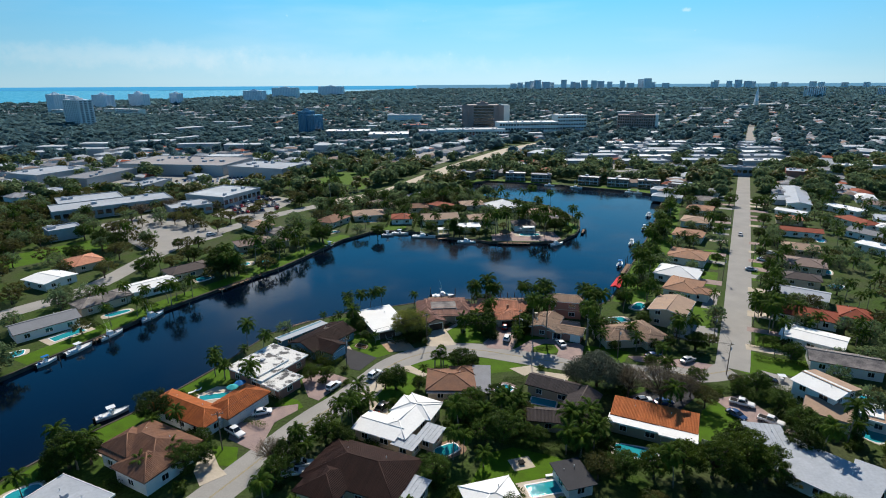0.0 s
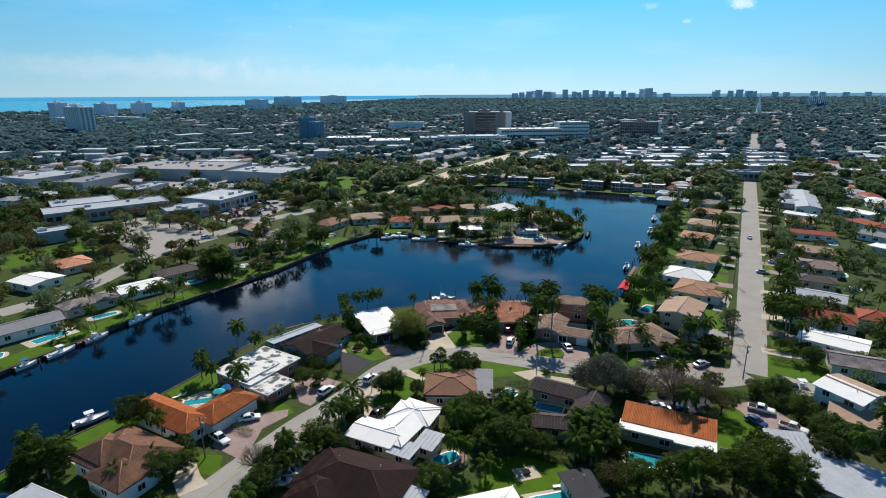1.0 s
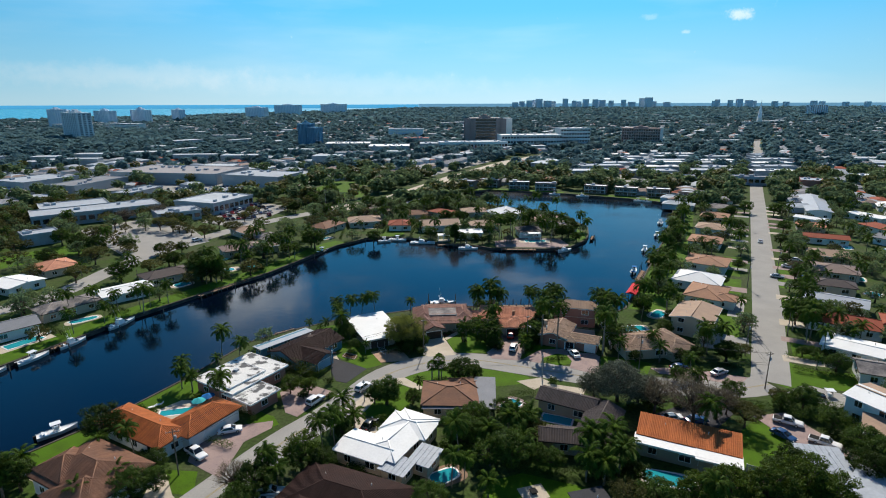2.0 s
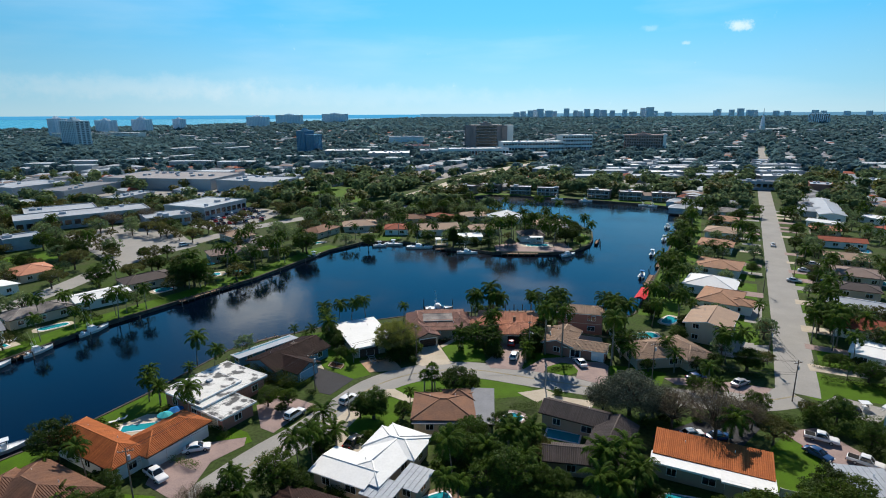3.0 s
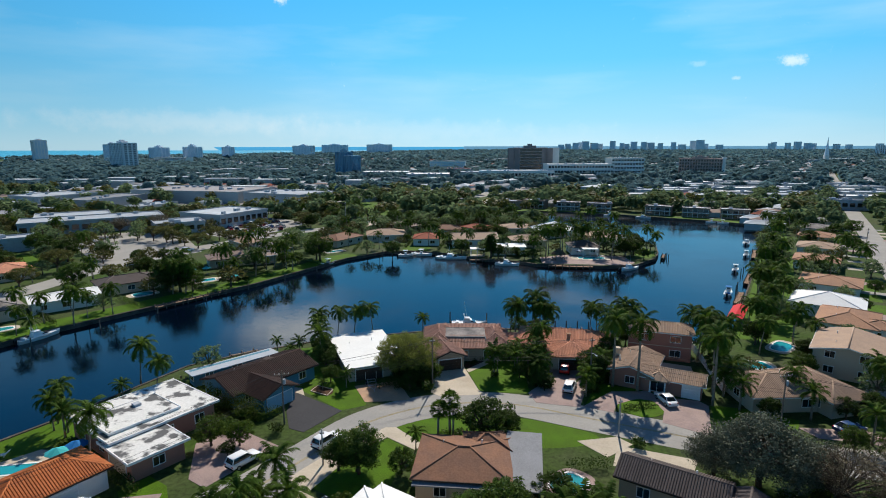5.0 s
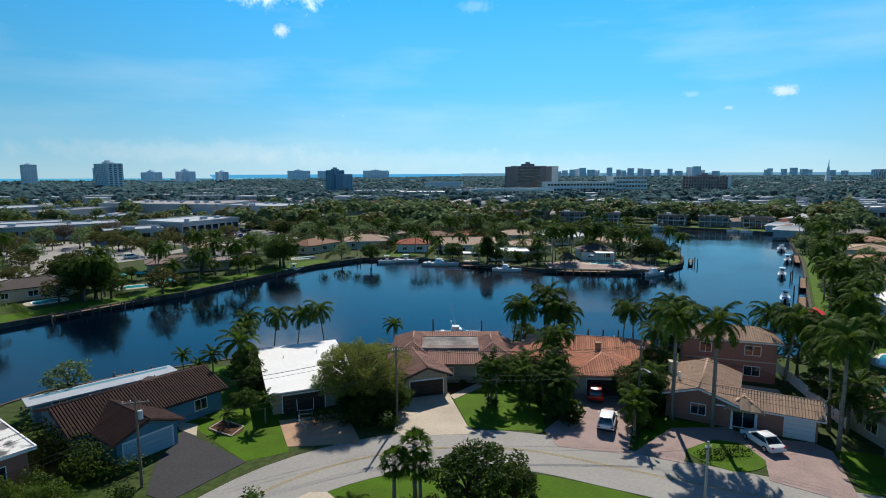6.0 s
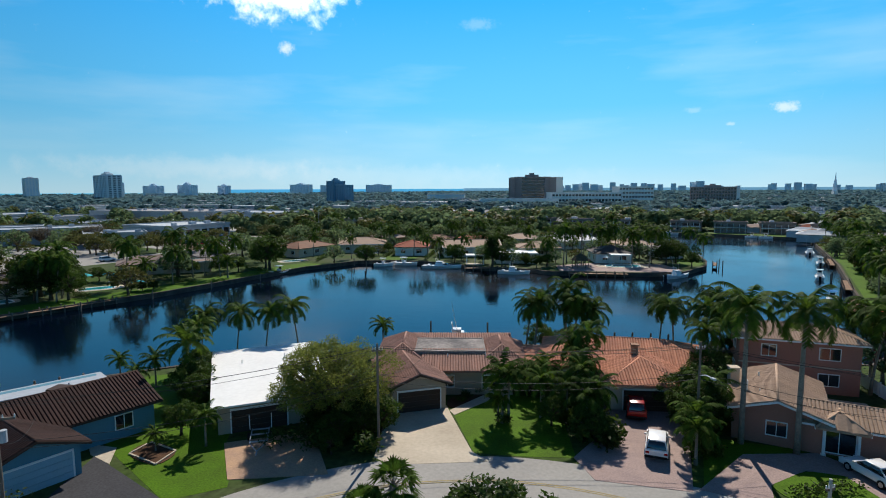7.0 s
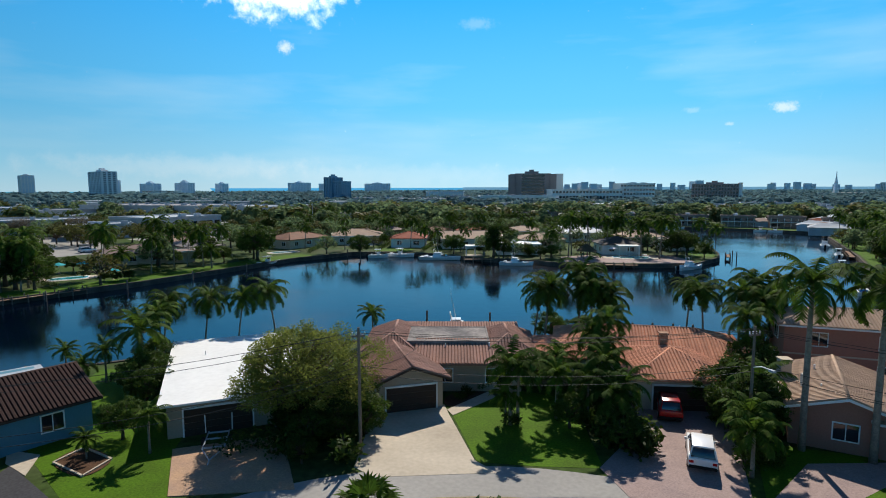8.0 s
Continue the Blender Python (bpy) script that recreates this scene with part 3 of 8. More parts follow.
        for q in ((4, 5, 9, 8), (6, 7, 8, 9)) + (((5, 6, 9, 9), (7, 4, 8, 8)) if kind == "hip" else ()):
            roof_slope(tiles, *(v[i] for i in q), tiled)
        part("tiling", tiles, mat, roof, kind="stuff")
    caps = Shape()
    caps.tube([v[8], v[9]], [0.14, 0.14], 6)
    if kind == "hip":
        for i, k in ((4, 8), (7, 8), (5, 9), (6, 9)):
            caps.tube([v[i] + Vector((0, 0, 0.02)), v[k]], [0.12, 0.12], 6)
    part("ridge_cap", caps, mat, roof, smooth=True)
    edge = trim if mat in (WHITE_ROOF, METAL_ROOF, TAN_TILE) else GARAGE_DARK
    for y in (-w - 0.06, w - 0.02):
        part("fascia", Shape().box(-l, y, z0 - 0.02, l, y + 0.08, z0 + t - 0.02), edge, roof)
    if kind == "gable":
        for x in (-l - 0.05, l):
            for y in (-w, w):
                part("barge_board", Shape().add([(a, b, c + d) for d in (-0.05, t - 0.02) for a, b, c in ((x, y, z0), (x + 0.05, y, z0), (x + 0.05, 0, z1), (x, 0, z1))],
                                                [(0, 3, 2, 1), (4, 5, 6, 7), (0, 1, 5, 4), (1, 2, 6, 5), (2, 3, 7, 6), (3, 0, 4, 7)]), edge, roof)


def window_part(house, x, z, width, height, at, side, depth):
    """A framed window set into a wall side; side -1 faces -y."""
    y = depth * side
    frame_shape = Shape()
    b = 0.09
    y0, y1 = sorted((y - 0.02 * side, y + 0.07 * side))
    for q in ((x - width / 2 - b, z - b, x + width / 2 + b, z), (x - width / 2 - b, z + height, x + width / 2 + b, z + height + b), (x - width / 2 - b, z, x - width / 2, z + height), (x + width / 2, z, x + width / 2 + b, z + height), (x - 0.03, z, x + 0.03, z + height)):
        frame_shape.box(q[0], y0, q[1], q[2], y1, q[3])
    w = part("window", frame_shape, TRIM, house, at=at)
    y0, y1 = sorted((y - 0.01 * side, y + 0.035 * side))
    part("pane", Shape().box(x - width / 2, y0, z, x - 0.03, y1, z + height).box(x + 0.03, y0, z, x + width / 2, y1, z + height), PANE, w)


def garage_part(house, x, width, at, side, depth, mat):
    y = depth * side
    s = Shape()
    for i in range(4):
        y0, y1 = sorted((y, y + 0.06 * side))
        s.box(x - width / 2, y0, 0.02 + i * 0.54, x + width / 2, y1, 0.53 + i * 0.54)
    g = part("garage_door", s, mat, house, at=at)
    frame_shape = Shape()
    y0, y1 = sorted((y, y + 0.1 * side))
    frame_shape.box(x - width / 2 - 0.12, y0, 0, x - width / 2, y1, 2.3).box(x + width / 2, y0, 0, x + width / 2 + 0.12, y1, 2.3).box(x - width / 2 - 0.12, y0, 2.18, x + width / 2 + 0.12, y1, 2.34)
    part("door_frame", frame_shape, TRIM, g)


def house(label, wings, wall, roof, detail=2, tiled=False, group="", over=0.6, name="house"):
    """wings: (cx, cy, length, width, angle, roof kind, eave, rise[, garage door material]); the first is the body."""
    cx, cy, angle = wings[0][0], wings[0][1], wings[0][4]
    base = pose(cx, cy, 0, 0, 0, angle)
    h = thing(name, label, "house", base, group)
    inv = base.inverted()
    for i, wing in enumerate(wings):
        x, y, l, w, a, kind, eave, rise = wing[:8]
        extra = wing[8] if len(wing) > 8 else None
        m_roof = wing[9] if len(wing) > 9 else roof
        at = inv @ pose(x, y, 0.002 * i, 0, 0, a)
        KEEP_CLEAR.append(rect(x, y, l + 1.6, w + 1.6, a))
        walls = Shape()
        if kind == "gable":
            top, peak = eave + rise * over / (w / 2 + over) - 0.02, eave + rise - 0.02
            walls.add([(-l / 2, -w / 2, 0), (l / 2, -w / 2, 0), (l / 2, w / 2, 0), (-l / 2, w / 2, 0), (-l / 2, -w / 2, top), (l / 2, -w / 2, top), (l / 2, w / 2, top), (-l / 2, w / 2, top), (-l / 2, 0, peak), (l / 2, 0, peak)],
                      [(0, 1, 5, 4), (2, 3, 7, 6), (1, 2, 6, 9, 5), (3, 0, 4, 8, 7), (0, 3, 2, 1), (4, 5, 9, 8), (6, 7, 8, 9)])
        else:
            walls.box(-l / 2, -w / 2, 0, l / 2, w / 2, eave + 0.03)
        part("wall", walls, wall, h, at=at)
        wing_roof(h, l, w, eave, kind, rise, m_roof, at, over, tiled)
        if detail > 0:
            floors = 2 if eave > 4.6 else 1
            for fl in range(floors):
                for side in (-1, 1):
                    n = max(1, int(l / (4.5 if detail > 1 else 6.5)))
                    for k in range(n):
                        if extra and side == -1 and fl == 0 and abs((k + 0.5) / n - 0.5) < 0.35:
                            continue
                        window_part(h, -l / 2 + l * (k + 0.5) / n, 0.95 + fl * 2.9, 1.9 if k % 2 else 1.4, 1.25, at, side, w / 2)
                for side in (-1, 1):
                    at2 = at @ pose(0, 0, 0, 0, 0, 90)
                    n = max(1, int(w / 5))
                    if isinstance(extra, tuple) and side == 1 and fl == 0:
                        continue
                    for k in range(n):
                        window_part(h, -w / 2 + w * (k + 0.5) / n, 0.95 + fl * 2.9, 1.5, 1.2, at2, side, l / 2)
            if isinstance(extra, tuple):
                garage_part(h, 0, min(w - 1.2, 5.0), at @ pose(0, 0, 0, 0, 0, 90), 1, l / 2, extra[0])
            elif extra:
                garage_part(h, wing[10] if len(wing) > 10 else 0, wing[11] if len(wing) > 11 else min(l - 1.2, 5.0), at, -1, w / 2, extra)
    if detail > 1:
        x, y, l, w, a, kind, eave, rise = wings[0][:8]
        z = eave + (0.2 if kind == "flat" else rise * 0.55)
        part("vent_pipe", Shape().cyl(l * 0.2, w * 0.22, z, z + 0.75, 0.08, 0.08, 8), TRIM, h)
        part("vent_pipe", Shape().cyl(-l * 0.25, w * 0.2, z, z + 0.6, 0.06, 0.06, 8), TRIM, h)
        if kind == "flat":
            ac = Shape().box(-1.2, 0.5, eave + 0.22, -0.2, 1.5, eave + 0.95)
            part("air_conditioner", ac, METAL_ROOF, h)
    return h


T = 0.3
house("orange clay-tiled house with a lit pool behind it", [(-62.0, 81.6, 19.2, 6.6, -27, "hip", 2.9, 1.7), (-51.4, 84.8, 12, 7.2, 63, "hip", 2.9, 1.8, STUCCO_WHITE)], STUCCO_WHITE, ORANGE_TILE, tiled=T)
house("large brown-tiled hip-roofed house beside the canal", [(-62.5, 66.9, 15.5, 11, -26, "hip", 3.6, 2.4), (-60.5, 62.3, 8, 9, 64, "hip", 3.4, 2.0), (-67, 67.3, 6, 7, 64, "hip", 4.2, 2.0)], STUCCO_WHITE, BROWN_TILE, tiled=T)
house("white flat-roofed house with dark weather stains", [(-50.2, 103.2, 15, 12.4, 60, "flat", 3.2, 0), (-44.9, 95.0, 8, 7, -31, "flat", 2.8, 0, STUCCO_BEIGE), (-50.5, 101, 9, 6.5, 60, "flat", 3.55, 0)], STUCCO_PINK, STAINED_ROOF)
BLUE = house("blue-walled house with a dark brown tile roof", [(-39.2, 119.6, 16, 9.5, 57, "gable", 2.6, 1.7), (-36.3, 114.2, 8, 6.2, 151, "gable", 2.5, 1.4, (PALE_BLUE,)), (-46.8, 124.6, 15.5, 2.8, 50, "slant", 2.3, -0.2, None, METAL_ROOF)], STUCCO_BLUE, DARK_TILE, tiled=T)
house("house with a broad plain white roof and a double garage", [(-23.2, 132.4, 10.4, 16.4, 28, "slant", 2.7, 0.45, GARAGE_DARK, WHITE_ROOF, -1.5)], STUCCO_TAN, WHITE_ROOF)
house("brown-tiled house with a dark double garage and wide drive", [(-1.6, 137.0, 9.6, 3.6, 5, "slant", 2.7, 1.1), (-7.96, 134.3, 9.0, 5.6, 112.4, "gable", 2.6, 1.3, (GARAGE_DARK,)), (-4.3, 141.0, 7.4, 4.6, 5, "flat", 3.75, 0, None, CEMENT_ROOF), (-9.7, 141.2, 10.5, 5.4, 95, "hip", 2.7, 1.8), (1.9, 141.6, 9.2, 5.2, 95, "hip", 2.7, 1.7), (-3.6, 145.4, 13, 4.0, 5, "slant", 2.7, 0.7)], STUCCO_TAN, ROSE_TILE, tiled=T)
# The dark garage door stands in for a shaded carport opening.
SALMON = house("salmon-tiled house shaded by palms", [(16.5, 143.2, 18, 8.6, -7, "hip", 2.8, 1.8), (17, 136.6, 8.4, 8, 90, "hip", 2.7, 1.6, (GARAGE_DARK,)), (9.2, 141, 6, 9, 90, "hip", 2.7, 1.4)], STUCCO_BEIGE, PINK_TILE, tiled=T)
PINK = house("pink stucco house with a two-storey block and garage wing", [(28.3, 130.5, 10.6, 7, 66, "gable", 2.8, 1.3), (33.5, 125.5, 9.6, 4.8, -22, "gable", 2.55, 1.1, TRIM, TAN_TILE, 3.1, 2.7), (35.6, 142.8, 11.8, 6, -13, "hip", 5.7, 1.25)], STUCCO_PINK, TAN_TILE, tiled=T)
house("tan-tiled house with a turquoise pool behind it", [(49, 123.4, 12, 9.5, 8, "hip", 2.7, 1.8), (56.6, 124.2, 12.5, 7.5, -70, "hip", 2.7, 1.6)], STUCCO_BEIGE, TAN_TILE, tiled=T)
house("tall beige house with a low split gable roof", [(69.8, 138.8, 14, 10.5, 57, "gable", 5.0, 1.2)], STUCCO_BEIGE, TAN_TILE)
house("tan-tiled ranch house beside the lagoon", [(83.5, 163, 15, 11, 57, "hip", 3, 1.7), (86.6, 157.6, 6, 7, 57, "hip", 2.9, 1.2)], STUCCO_WHITE, CLAY_TILE)
house("house with a bright white pyramid roof", [(87, 177.8, 13, 15, 58, "hip", 3, 2.3)], STUCCO_WHITE, WHITE_ROOF)
house("orange-roofed ranch house on the straight street", [(100, 200.6, 14, 14.5, 58, "hip", 3, 1.6)], STUCCO_WHITE, CLAY_TILE)
house("white-roofed house with a pale patio awning", [(-10.6, 79.6, 15.0, 7.2, 62, "hip", 2.9, 0.8), (-16.2, 75.8, 9.6, 6.4, -24, "gable", 2.8, 0.6), (-9.0, 82.6, 9.0, 6.0, -22, "hip", 2.9, 0.9), (-10.2, 70.6, 4.2, 3.6, -26, "slant", 2.5, 0.2, None, METAL_ROOF), (-5.4, 73.4, 3.4, 4.6, -26, "slant", 2.5, 0.3, None, METAL_ROOF)], STUCCO_BEIGE, WHITE_ROOF)
house("dark brown shingled house with grey metal patio roofs", [(-18, 61.5, 19, 12, -21, "hip", 3, 2.4), (-24, 58, 9, 8, 69, "hip", 3, 1.8), (-8.4, 57.2, 5, 4, -25, "slant", 2.7, 0.3, None, METAL_ROOF), (-13.2, 52, 5, 8, -25, "slant", 2.7, 0.3, None, METAL_ROOF)], STUCCO_BEIGE, DARK_TILE, tiled=T)
house("orange-brown roofed house with a grey flat section", [(-1.2, 95.4, 11.2, 9.6, 0, "hip", 2.8, 1.5), (1.6, 99.6, 5, 4.4, 8, "hip", 2.8, 1.2), (6.4, 95.7, 3.6, 12, -3, "slant", 2.7, 0.3, None, GREY_ROOF), (-1.0, 91.6, 11, 3.2, 0, "slant", 2.4, 0.3, None, GREY_ROOF)], STUCCO_BEIGE, BROWN_TILE)
house("dark grey-brown house round a pool courtyard", [(24.2, 93.2, 11.5, 5.2, -27, "gable", 2.8, 1.4), (28.6, 84.2, 13, 6, 62, "gable", 2.8, 1.4), (20.8, 80.2, 8.5, 4.6, -8, "gable", 2.7, 1.2)], STUCCO_TAN, GREY_TILE, tiled=T)
# Tan wall colour carries the shadow below the white front roof.
house("orange-tiled house with a white flat front roof", [(44.3, 79.8, 17, 5.4, -24, "slant", 2.9, 1.1), (42.3, 76.0, 16.8, 2.2, -24, "flat", 2.75, 0, None, WHITE_ROOF), (47.2, 73.4, 6.5, 3.0, -24, "flat", 2.8, 0, None, WHITE_ROOF)], STUCCO_TAN, ORANGE_TILE, tiled=T)
house("two-storey white house with tan roof sections", [(85.6, 88.6, 9.5, 4.6, -62, "slant", 5.4, 1.0), (89.7, 90.8, 9.5, 4.6, 118, "slant", 5.4, 1.0, None, TAN_TILE), (84.2, 82.4, 8.5, 5, -36, "slant", 3.0, 0.9, None, TAN_TILE), (92.5, 84.0, 7, 5, -33, "flat", 2.9, 0), (94.6, 81.2, 4, 6, -33, "flat", 2.7, 0, None, TAN_TILE)], STUCCO_WHITE, WHITE_ROOF)
house("small house with a pale blue-grey metal roof", [(65.6, 73.4, 6.6, 6.6, -10, "slant", 2.7, 0.4)], STUCCO_WHITE, METAL_ROOF)
house("long house with a pale grey metal roof", [(71.2, 61.5, 15, 11, -48, "slant", 2.7, 0.6), (80, 60, 8, 6, -40, "slant", 2.7, 0.3)], STUCCO_WHITE, METAL_ROOF)
house("white-roofed house with a pool terrace", [(6.6, 54, 9, 8, 18, "hip", 2.9, 1.0)], STUCCO_WHITE, WHITE_ROOF)
house("house with a pale blue-grey flat roof beside a pool", [(-70.5, 51.5, 13, 9, -22, "flat", 3.0, 0)], STUCCO_WHITE, METAL_ROOF)
house("small pool house with a dark grey roof", [(22.4, 60.8, 5, 6.4, 17, "slant", 2.6, 0.4)], STUCCO_WHITE, NEW_ASPHALT)
house("grey-roofed ranch house behind a hedge", [(104, 107, 16, 8, -24, "gable", 2.9, 1.3)], STUCCO_WHITE, CEMENT_ROOF)
house("house with a broad bright white roof beside a hedge", [(104.6, 121, 15, 9.5, -40, "gable", 2.9, 0.6)], STUCCO_WHITE, WHITE_ROOF)
house("red-tiled ranch house with two wings", [(112.4, 138.4, 17, 9, -32, "hip", 2.9, 1.8)], STUCCO_WHITE, RED_TILE)
house("small red-tiled house in a back garden", [(127.4, 137.4, 9, 8, 60, "hip", 3.0, 1.8)], STUCCO_WHITE, RED_TILE)
house("ranch house with a pale grey metal roof", [(121.4, 156, 16, 9.5, -36, "gable", 2.9, 1.2)], STUCCO_WHITE, METAL_ROOF)
house("dark-roofed ranch house with a pool", [(131.4, 172.6, 12, 8, -28, "hip", 2.9, 1.5)], STUCCO_BEIGE, GREY_TILE)
house("taupe-roofed ranch house with hips", [(143, 190, 14, 12, -28, "hip", 2.9, 1.8)], STUCCO_BEIGE, TAUPE_TILE)
house("pale pink roofed ranch house", [(154, 211.6, 14, 11, -28, "hip", 2.9, 1.7)], STUCCO_BEIGE, TAN_TILE)
house("long low house with a reddish roof", [(171, 241, 18, 8, -24, "gable", 2.9, 1.3)], STUCCO_WHITE, RED_TILE)
house("low house with a pink-brown roof", [(180, 266, 12, 9, -26, "hip", 2.9, 1.5)], STUCCO_BEIGE, PINK_TILE)
house("low house with a white roof", [(191, 283, 15, 7, -50, "gable", 2.9, 0.8)], STUCCO_WHITE, WHITE_ROOF)
house("long hall with a pale grey-blue metal roof", [(216, 322, 60, 12, 63, "gable", 4.0, 1.2)], STUCCO_WHITE, METAL_ROOF, detail=1)
house("low house with a white flat roof", [(226, 291, 20, 9, -70, "flat", 3.0, 0)], STUCCO_WHITE, WHITE_ROOF)
house("low house with a red-brown roof", [(212, 260, 20, 9, -80, "hip", 3.0, 1.6)], STUCCO_WHITE, RED_TILE)
house("low house with a grey roof", [(200.5, 236, 15, 9, -60, "gable", 3.0, 1.4)], STUCCO_WHITE, GREY_ROOF)
house("low house with a white roof beside the back hedge", [(190, 212, 18, 8, -60, "flat", 3.0, 0)], STUCCO_WHITE, WHITE_ROOF)
# across the canal
house("low white-roofed house beyond the canal", [(-157, 170, 13, 12, -22, "gable", 2.9, 0.7)], STUCCO_WHITE, WHITE_ROOF)
house("grey-roofed canal house with a long pool terrace", [(-129.4, 128.6, 17, 9, 50, "gable", 2.9, 1.4)], STUCCO_WHITE, GREY_ROOF)
house("grey-brown roofed canal house beside a pool", [(-123.4, 148, 16, 9, 55, "hip", 2.9, 1.5)], STUCCO_BEIGE, CEMENT_ROOF)
house("canal house with a folded white roof", [(-113.6, 162.6, 15, 9.5, 48, "gable", 2.9, 0.9)], STUCCO_WHITE, WHITE_ROOF)
house("dark-roofed canal house with a pool", [(-108.4, 181, 16, 9.5, 48, "hip", 2.9, 1.6)], STUCCO_BEIGE, GREY_TILE)
house("brown-roofed canal house among palms", [(-94.6, 219, 16, 10, 35, "hip", 2.9, 1.7), (-83.6, 222.4, 7, 6, 35, "flat", 2.8, 0)], STUCCO_BEIGE, TAUPE_TILE)
house("house with a pinkish hip roof", [(-157.5, 191, 14, 12, -35, "hip", 2.9, 1.8)], STUCCO_BEIGE, PINK_TILE)
house("white-roofed canal house with a pool", [(-137, 110, 12, 8, 45, "flat", 2.9, 0)], STUCCO_WHITE, WHITE_ROOF)
# peninsula
house("brown-roofed house with a round pool terrace", [(-67, 264, 17, 11, 65, "hip", 2.9, 1.8)], STUCCO_BEIGE, BROWN_TILE)
house("wide tan-roofed waterside house", [(-49.5, 277.5, 17, 13, 15, "hip", 2.9, 2.0)], STUCCO_BEIGE, TAN_TILE)
house("red-roofed waterside house with a green lawn", [(-29.5, 268.5, 11, 11, 4, "hip", 2.9, 1.9)], STUCCO_WHITE, RED_TILE)
house("tan-roofed house with a white gabled window front", [(-9, 267.5, 19, 13, 10, "gable", 3.2, 2.0)], STUCCO_WHITE, TAN_TILE)
house("small house with a white flat roof by the dock", [(6, 249.5, 12, 8, 5, "flat", 3.0, 0)], STUCCO_WHITE, WHITE_ROOF)
house("low tan-roofed house on the peninsula", [(10, 303.5, 14, 12, 10, "hip", 2.9, 1.7)], STUCCO_BEIGE, TAN_TILE)
house("round white pavilion roof house", [(28.2, 298, 17, 17, 30, "hip", 3.0, 3.4)], STUCCO_WHITE, WHITE_ROOF)
house("tan-roofed house near the point", [(48, 281.5, 15, 14, 8, "hip", 2.9, 1.8)], STUCCO_BEIGE, TAN_TILE)
house("dark-roofed house with a pool terrace", [(35.6, 254, 11, 10, 5, "hip", 2.9, 1.9)], STUCCO_WHITE, GREY_TILE)
house("low grey-roofed house on the point", [(56, 266, 9, 8, 10, "flat", 3.0, 0)], STUCCO_WHITE, CEMENT_ROOF)
house("brown-roofed house behind the waterside row", [(-25, 295, 16, 10, 10, "hip", 2.9, 1.7)], STUCCO_BEIGE, BROWN_TILE)
house("tan-roofed house behind the pool house", [(14, 268, 14, 10, 10, "hip", 2.9, 1.8)], STUCCO_BEIGE, TAN_TILE)
# straight street, lagoon side
for k, (x, y, mat, lab) in enumerate([(114, 235, CLAY_TILE, "orange-tan roofed house on the lagoon side"), (128.5, 262, TAN_TILE, "tan-roofed house near the far bank"), (142.5, 290, CLAY_TILE, "low pinkish roofed house near the far bank"), (156, 316, CEMENT_ROOF, "low grey roofed house near the far bank"), (170, 343, GREY_ROOF, "grey-roofed house at the street's end")]):
    house(lab, [(x, y, 14, 13, 60, "hip", 3, 1.6)], STUCCO_WHITE, mat, detail=1)

def on_roof(owner, name, x, y, z0, z1, size, mat, label=""):
    """A chimney, pipe or hatch that stands on the roof of a house."""
    at = owner.matrix_basis.inverted() @ pose(x, y, 0)
    s = Shape().box(-size, -size, z0, size, size, z1)
    if name == "chimney":
        s.box(-size - 0.08, -size - 0.08, z1, size + 0.08, size + 0.08, z1 + 0.12)
    part(name, s, mat, owner, label, at=at)


on_roof(SALMON, "chimney", 16.8, 138.2, 3.4, 5.3, 0.34, CLAY_TILE, "clay-coloured roof chimney")
on_roof(PINK, "chimney", 25.4, 133.2, 2.6, 4.6, 0.42, STUCCO_BEIGE)
on_roof(PINK, "flue_pipe", 25.2, 129.8, 2.9, 4.5, 0.14, STUCCO_WHITE, "pale square flue pipe")
# entrance porch of the pink house: a small hip roof on posts, glazed doors behind
PORCH = PINK.matrix_basis.inverted() @ pose(31.0, 125.2, 0.006, 0, 0, 68)
wing_roof(PINK, 3.4, 2.8, 2.4, "hip", 1.05, TAN_TILE, PORCH, 0.5, True)
for side in (-1.2, 1.2):
    part("porch_post", Shape().box(-1.75, side - 0.11, 0, -1.53, side + 0.11, 2.42).box(-1.82, side - 0.18, 0, -1.46, side + 0.18, 0.16), TRIM, PINK, at=PORCH)
window_part(PINK, -2.3, 0.25, 2.3, 1.95, PINK.matrix_basis.inverted() @ pose(33.5, 125.5, 0.002, 0, 0, -22), -1, 2.4)
part("floor_band", Shape().box(-5.98, -3.08, 2.86, 5.98, -2.98, 3.0), STUCCO_BEIGE, PINK, "pale band between the storeys", at=PINK.matrix_basis.inverted() @ pose(35.6, 142.8, 0.004, 0, 0, -13))
on_roof(BLUE, "roof_hatch", -38.6, 121.6, 3.6, 4.5, 0.75, GARAGE_DARK, "dark raised roof hatch")

